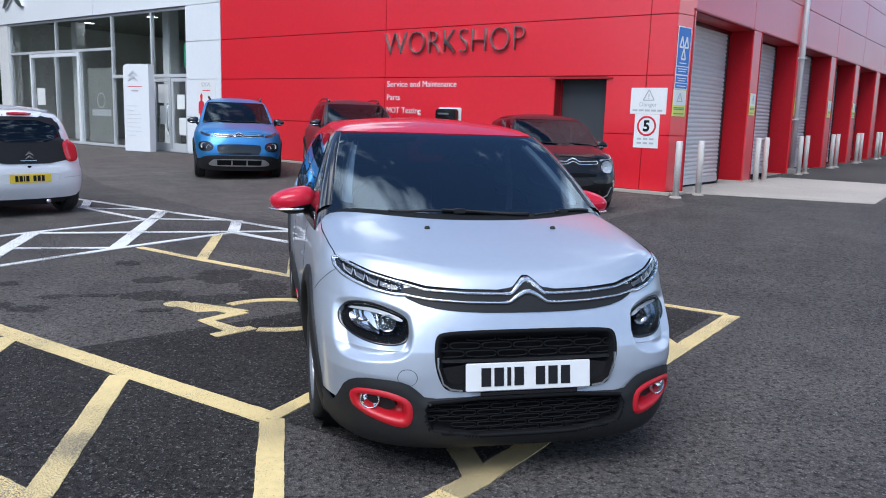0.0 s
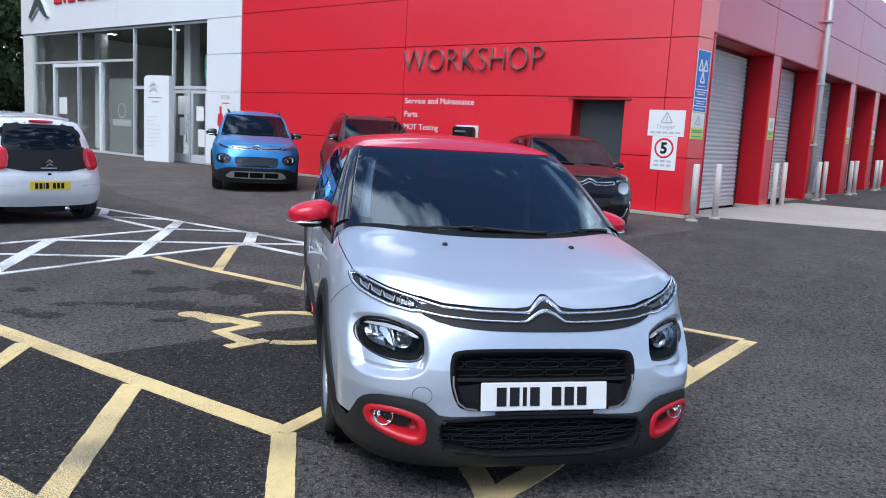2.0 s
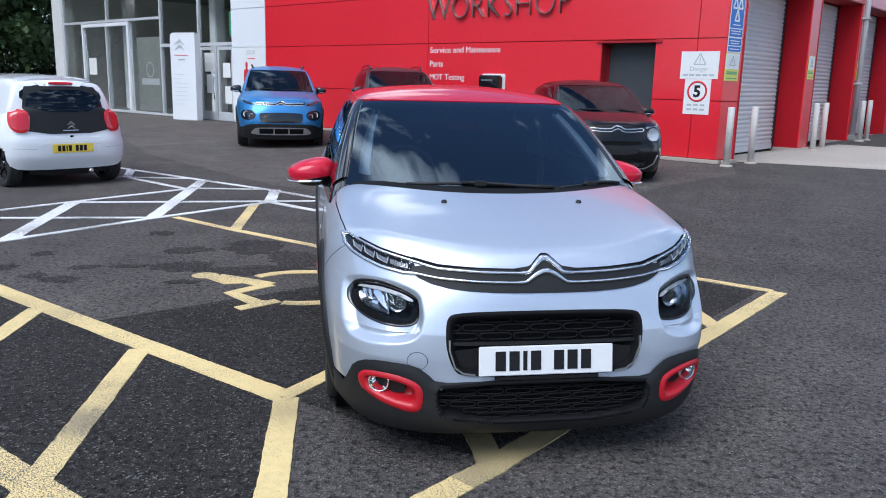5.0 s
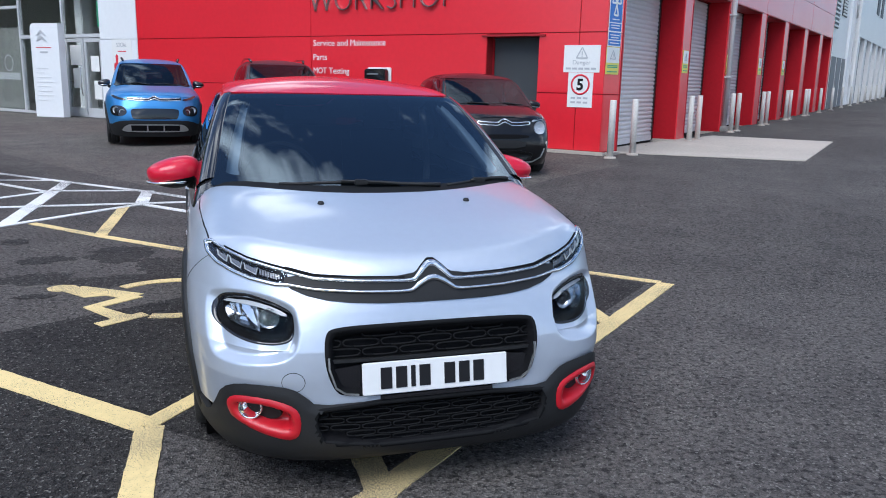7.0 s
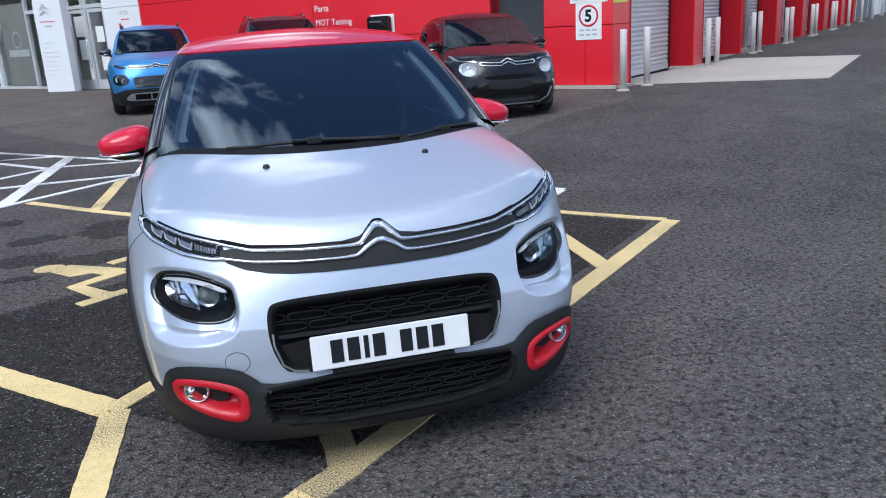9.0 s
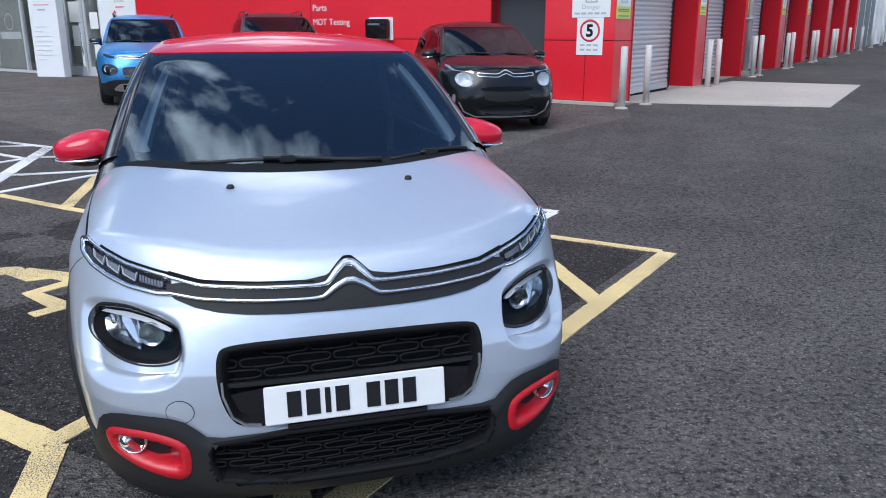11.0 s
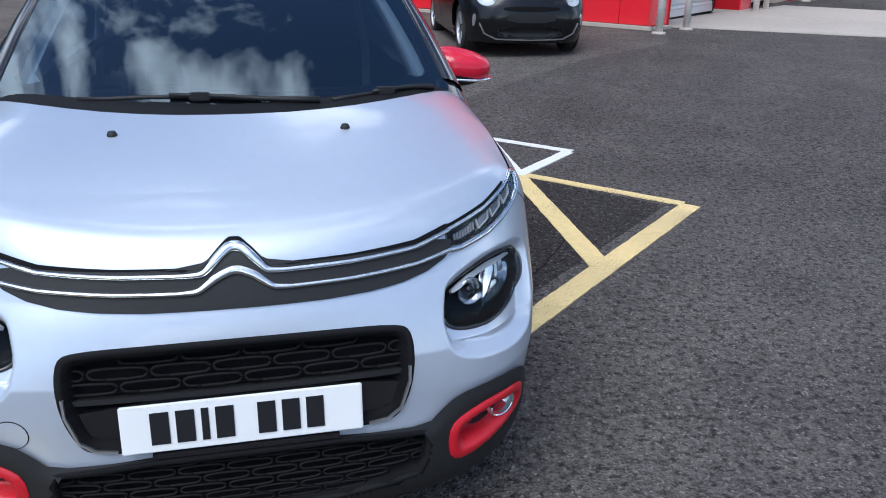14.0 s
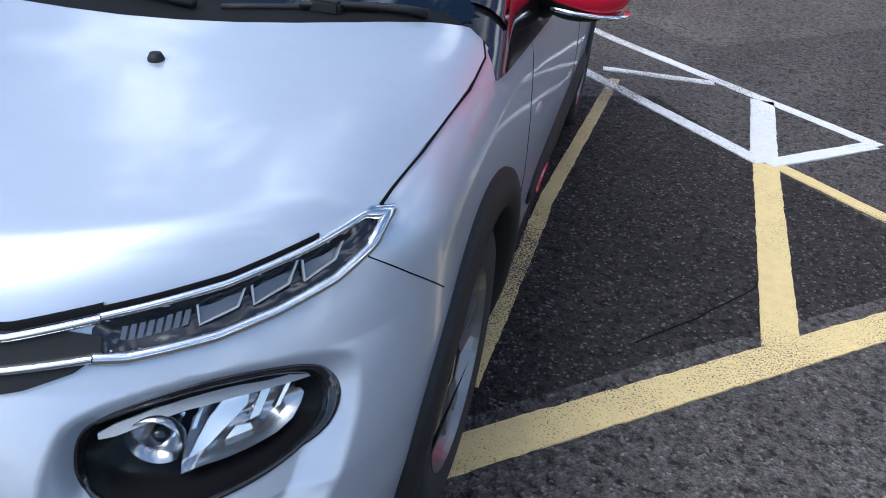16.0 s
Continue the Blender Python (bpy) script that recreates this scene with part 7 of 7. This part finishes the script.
def crossover(m, paint_mat, label, lamp_trim):
    sh = AIRCROSS
    car = base_car("crossover_car", m, label, sh, paint_mat, (0.84, 3.45), 0.34, [front_hole(A_GRILLE, 0.4)] + [front_hole(both(A_LAMP, s), 0.7) for s in (1, -1)], None, 0.36, fine=120, dz=0.018, group="parked cars")
    front_face(car, sh, 0.875)
    panel("bonnet", scaled(BONNET, 1.0, 1.03), "top", sh.body, paint_mat, car, 0.006, 0.012, 0.05, 1)
    panel("nose_band", [(-0.48, 0.84), (0.48, 0.84), (0.48, 0.895), (0.1, 0.885), (0, 0.93), (-0.1, 0.885), (-0.48, 0.895)], "front", sh.body, M_GLOSS_BLACK, car, 0.004, 0.01, 0.03, 0)
    panel("grille", A_GRILLE, "front", sh.body, M_DARK, car, 0.004, 0.03, 0.03, 2, wedge_relief(0.04, 0.02))
    panel("grille_frame", ribbon(rounded(A_GRILLE, 2) + rounded(A_GRILLE, 2)[:1], 0.014), "front", sh.body, M_GLOSS_BLACK, car, 0.008, 0.012, 0.03, 0)
    edge = [(-0.84, 0.30), (-0.74, 0.42), (-0.55, 0.475), (0, 0.47), (0.55, 0.475), (0.74, 0.42), (0.84, 0.30), (0.80, 0.20), (0.5, 0.17), (-0.5, 0.17), (-0.80, 0.20)]
    panel("lower_bumper", edge, "front", sh.body, M_BLACK_PLASTIC, car, 0.010, 0.03, 0.04, 1)
    sk = panel("skid_plate", A_SKID, "front", sh.body, M_SATIN, car, 0.022, 0.03, 0.03, 1, None, "satin silver skid plate")
    for c in (-0.29, 0.0, 0.29):
        panel("air_slot", [(c - 0.137, 0.386), (c + 0.137, 0.386), (c + 0.13, 0.288), (c - 0.13, 0.288)], "front", sh.body, M_DARK, sk, 0.028, 0.02, 0.03, 0)
    for sg in (1, -1):
        hl = panel("headlamp", both(A_LAMP, sg), "front", sh.body, M_GLOSS_BLACK, car, 0.004, 0.03, 0.03, 2, lambda d, p: -0.03 * np.clip((d - 0.02) / 0.02, 0, 1))
        for cx, cz, r in ((0.675, 0.655, 0.056), (0.575, 0.625, 0.046)):
            p, _ = lay(sh.body, np.array([(sg * cx, cz)]), "front")
            v, f = lathe([(0.0, 0.02), (r * 0.7, 0.012), (r, -0.012), (r * 1.1, -0.012)], 18, "y")
            link("reflector_bowl", mesh("reflector_bowl", v, f, M_EMBLEM, True), hl, m=pose(p[0, 0], p[0, 1] + 0.008, cz, 0, 0, sg * 24))
        panel("lamp_frame", ribbon(both(rounded(A_LAMP, 2) + rounded(A_LAMP, 2)[:1], sg), 0.022), "front", sh.body, lamp_trim, hl, 0.008, 0.014, 0.03, 0)
        panel("day_lamp", both(A_DRL, sg), "front", sh.body, M_GLOSS_BLACK, car, 0.006, 0.01, 0.03, 1)
        v, f = tube([(sg * 0.53, 1.95, 1.585), (sg * 0.555, 2.1, 1.635), (sg * 0.56, 2.8, 1.65), (sg * 0.53, 3.5, 1.58)], 0.022, 8)
        link("roof_rail", mesh("roof_rail", v, f, M_GLOSS_BLACK, True), car)
        for k in (0.84, 3.45):
            arch_band("arch_cladding", sh, k, 0.34, 0.385, 0.46, sg, M_BLACK_PLASTIC, car)
            wheel(car, sg * 0.76, k, 0.34, M_ALU, 0.21)
        panel("sill", [(1.25, 0.36), (3.05, 0.36), (3.05, 0.22), (1.25, 0.22)], "left" if sg > 0 else "right", sh.body, M_BLACK_PLASTIC, car, 0.010, 0.03, 0.08, 0)
        mirror_part(car, sg, (0.89, 1.42, 1.13), M_GLOSS_BLACK, 1.0)
    cabin_parts(car, sh, paint_mat, paint_mat)
    cabin_inside(car, sh)
    wiper(car, (-0.06, 0.87), (-0.60, 1.02), sh)
    wiper(car, (0.56, 0.95), (0.02, 0.9), sh)
    return car


def at_axle(x, y, yaw, axle):
    """A car's pose from the middle of its front axle."""
    a = radians(yaw)
    return pose(x + math.sin(a) * axle, y - math.cos(a) * axle, fall(x, y), 0, 0, yaw)


crossover(at_axle(-4.3, 16.5, 17.0, 0.84), M_BLUE_PAINT, "bright blue crossover with roof rails parked by the showroom", M_GLOSS_BLACK)
crossover(at_axle(-1.66, 16.2, 17.0, 0.84), M_DARKGREY_PAINT, "dark metallic grey crossover parked beside the blue one", M_GLOSS_BLACK)

CITY = Shape(dict(HATCH, rear_pow=5.0), (0.925, 0.868, 0.985))
C_LAMP = [(0.435, 0.645), (0.442, 0.72), (0.50, 0.772), (0.585, 0.775), (0.642, 0.735), (0.65, 0.66), (0.60, 0.605), (0.505, 0.597)]
black = base_car("city_car", at_axle(1.79, 12.15, 9.0, 0.71), "small glossy black city car with round headlamps and dark red sheen", CITY, M_BLACK_PAINT, (0.71, 3.05), 0.29, [front_hole([(-0.42, 0.36), (0.42, 0.36), (0.38, 0.24), (-0.38, 0.24)], 0.5)] + [front_hole(both(C_LAMP, s), 0.7) for s in (1, -1)], None, 0.17, fine=140, dz=0.016, group="parked cars")
front_face(black, CITY, 0.765, 0.40)
for sg in (1, -1):
    strip("chrome_strip", both([(0.37, 0.772), (0.385, 0.753), (0.37, 0.733)], sg), 0.013, "front", CITY.body, M_CHROME, black, 0.008, 0.004, "", 12)
panel("bonnet", scaled(BONNET, 0.92, 0.86), "top", CITY.body, M_BLACK_PAINT, black, 0.006, 0.012, 0.04, 1)
panel("bumper_insert", [(-0.36, 0.60), (0.36, 0.60), (0.33, 0.54), (-0.33, 0.54)], "front", CITY.body, M_DARK, black, 0.004, 0.012, 0.04, 1)
panel("plate_plinth", [(-0.30, 0.52), (0.30, 0.52), (0.30, 0.41), (-0.30, 0.41)], "front", CITY.body, M_BLACK_PLASTIC, black, 0.006, 0.012, 0.04, 1)
panel("lower_grille", [(-0.44, 0.38), (0.44, 0.38), (0.38, 0.22), (-0.38, 0.22)], "front", CITY.body, M_BLACK_PLASTIC, black, 0.004, 0.03, 0.03, 1, wedge_relief(0.04, 0.02))
panel("bumper_trim", ribbon([(-0.62, 0.40), (-0.56, 0.28), (-0.42, 0.215), (0, 0.205), (0.42, 0.215), (0.56, 0.28), (0.62, 0.40)], 0.012), "front", CITY.body, M_SATIN, black, 0.01, 0.012, 0.03, 0)
for sg in (1, -1):
    hl = panel("headlamp", both(C_LAMP, sg), "front", CITY.body, M_FROST, black, 0.004, 0.03, 0.02, 2, lambda d, p: -0.03 * np.clip((d - 0.006) / 0.03, 0, 1), "round clear headlamp")
    p, _ = lay(CITY.body, np.array([(sg * 0.543, 0.688)]), "front")
    v, f = lathe([(0.0, 0.022), (0.05, 0.016), (0.082, -0.004), (0.09, -0.006)], 24, "y")
    link("reflector_bowl", mesh("reflector_bowl", v, f, M_EMBLEM, True), hl, m=pose(p[0, 0], p[0, 1] + 0.006, 0.688, 0, 0, sg * 20))
    g = panel("lens", both(C_LAMP, sg), "front", CITY.body, M_LENS, hl, 0.008, 0.004, 0.03, 2, lambda d, p: 0.012 * np.clip(d / 0.04, 0, 1))
    g.visible_shadow = False
    panel("upper_lamp", both([(0.42, 0.79), (0.50, 0.812), (0.60, 0.832), (0.70, 0.872), (0.72, 0.86), (0.675, 0.80), (0.58, 0.795), (0.50, 0.788), (0.43, 0.765)], sg), "front", CITY.body, M_SATIN, black, 0.004, 0.012, 0.03, 1)
    panel("day_lamp", both([(0.655, 0.50), (0.69, 0.50), (0.69, 0.36), (0.665, 0.36)], sg), "front", CITY.body, M_SATIN, black, 0.006, 0.012, 0.03, 1)
    for k in (0.71, 3.05):
        wheel(black, sg * 0.68, k, 0.29, M_ALU, 0.175)
    mirror_part(black, sg, (0.81, 1.2, 0.985), M_BLACK_PAINT, 0.95)
cabin_parts(black, CITY, M_BLACK_PAINT, M_BLACK_PAINT)
cabin_inside(black, CITY)
wiper(black, (-0.05, 0.73), (-0.56, 0.84), CITY)
wiper(black, (0.50, 0.79), (0.02, 0.76), CITY)

# white city car, its tail to the camera
white = base_car("city_car", pose(-5.66, 10.50, 0, 0, 0, -128.0) @ pose(0, -3.05, 0), "small white city car with red tail lamps and black tailgate", CITY, M_WHITE_PAINT, (0.71, 3.0), 0.29, [], None, 0.25, fine=90, dz=0.016, group="parked cars", gap=0.03)
def city_all(p):
    return np.minimum(CITY.body(p), CITY.cabin(p))


panel("tailgate", [(-0.53, 0.69), (0.53, 0.69), (0.525, 0.86), (0.52, 1.0), (0.455, 1.26), (0.43, 1.285), (-0.43, 1.285), (-0.455, 1.26), (-0.52, 1.0), (-0.525, 0.86)], "rear", city_all, M_BLACK_PLASTIC, white, 0.010, 0.012, 0.03, 1)
panel("rear_glass", [(-0.49, 0.965), (0.49, 0.965), (0.43, 1.24), (-0.43, 1.24)], "rear", city_all, M_PRIVACY, white, 0.014, 0.004, 0.04, 1)
panel("rear_bumper", [(-0.75, 0.64), (-0.6, 0.635), (0.6, 0.635), (0.75, 0.64), (0.76, 0.40), (0.70, 0.26), (0.5, 0.235), (-0.5, 0.235), (-0.70, 0.26), (-0.76, 0.40)], "rear", CITY.body, M_WHITE_PAINT, white, 0.012, 0.03, 0.03, 1)
panel("plate_recess", [(-0.40, 0.58), (0.40, 0.58), (0.36, 0.43), (-0.36, 0.43)], "rear", CITY.body, M_WHITE_PAINT, white, 0.014, 0.012, 0.02, 1, lambda d, p: -0.012 * np.clip(d / 0.02, 0, 1))
panel("lower_valance", [(-0.56, 0.26), (0.56, 0.26), (0.48, 0.15), (-0.48, 0.15)], "rear", CITY.body, M_BLACK_PLASTIC, white, 0.006, 0.03, 0.04, 1)
number_plate(white, pose(0, 3.484, 0.505, 0, 0, 180), 0.52, 0.111, M_PLATE_Y)
panel("badge_line", [(-0.10, 0.735), (0.10, 0.735), (0.10, 0.725), (-0.10, 0.725)], "rear", CITY.body, M_SATIN, white, 0.014, 0.006, 0.03, 0)
chevrons(white, pose(0, 3.455, 0.755, 0, 0, 180), 0.11, 0.10, 0.012, M_CHROME)
# thin grey strips paint the shade line of a crease onto the white bumper
for sg in (1, -1):
    panel("crease_shade", both([(0.44, 0.505), (0.70, 0.515), (0.70, 0.510), (0.44, 0.499)], sg), "rear", CITY.body, M_INK_GREY, white, 0.0135, 0.003, 0.03, 0)
panel("lock_button", [(-0.025, 0.665), (0.025, 0.665), (0.02, 0.640), (-0.02, 0.640)], "rear", CITY.body, M_DARK, white, 0.014, 0.01, 0.02, 1)
panel("spoiler", [(-0.47, 2.92), (0.47, 2.92), (0.45, 3.08), (0.30, 3.13), (-0.30, 3.13), (-0.45, 3.08)], "top", CITY.cabin, M_WHITE_PAINT, white, 0.03, 0.05, 0.04, 1)
panel("brake_light", [(-0.15, 1.318), (0.15, 1.318), (0.15, 1.298), (-0.15, 1.298)], "rear", CITY.cabin, M_TAIL, white, 0.045, 0.03, 0.03, 1)
for sg in (1, -1):
    panel("tail_lamp", both([(0.475, 0.955), (0.53, 0.985), (0.63, 0.98), (0.69, 0.92), (0.70, 0.77), (0.63, 0.70), (0.51, 0.71), (0.475, 0.84)], sg), "rear", city_all, M_TAIL, white, 0.022, 0.03, 0.02, 2, lambda d, p: 0.012 * np.clip(d / 0.03, 0, 1), "red tail lamp cluster")
    panel("stripe", [(1.2, 0.825), (2.85, 0.855), (2.85, 0.815), (1.2, 0.785)], "left" if sg > 0 else "right", CITY.body, M_INK_GREY, white, 0.003, 0.003, 0.06, 0)
    for k in (0.71, 3.0):
        wheel(white, sg * 0.645, k, 0.29, M_GLOSS_BLACK, 0.175)
    mirror_part(white, sg, (0.81, 1.2, 0.985), M_WHITE_PAINT, 0.95)
    for line in ([(1.16, 0.3), (1.14, 0.6), (1.2, 0.95)], [(2.1, 0.3), (2.1, 0.95)], [(2.75, 0.4), (2.72, 0.7), (2.85, 0.95)]):
        panel("shut_line", ribbon(line, 0.006), "left" if sg > 0 else "right", CITY.body, M_DARK, white, 0.0012, 0.004, 0.05, 0)
v, f = tube([(-0.25, 3.42, 0.19), (-0.25, 3.3, 0.19)], 0.028, 12)
link("exhaust_pipe", mesh("exhaust_pipe", v, f, M_CHROME, True), white)
cabin_parts(white, CITY, M_WHITE_PAINT, M_WHITE_PAINT)
cabin_inside(white, CITY)
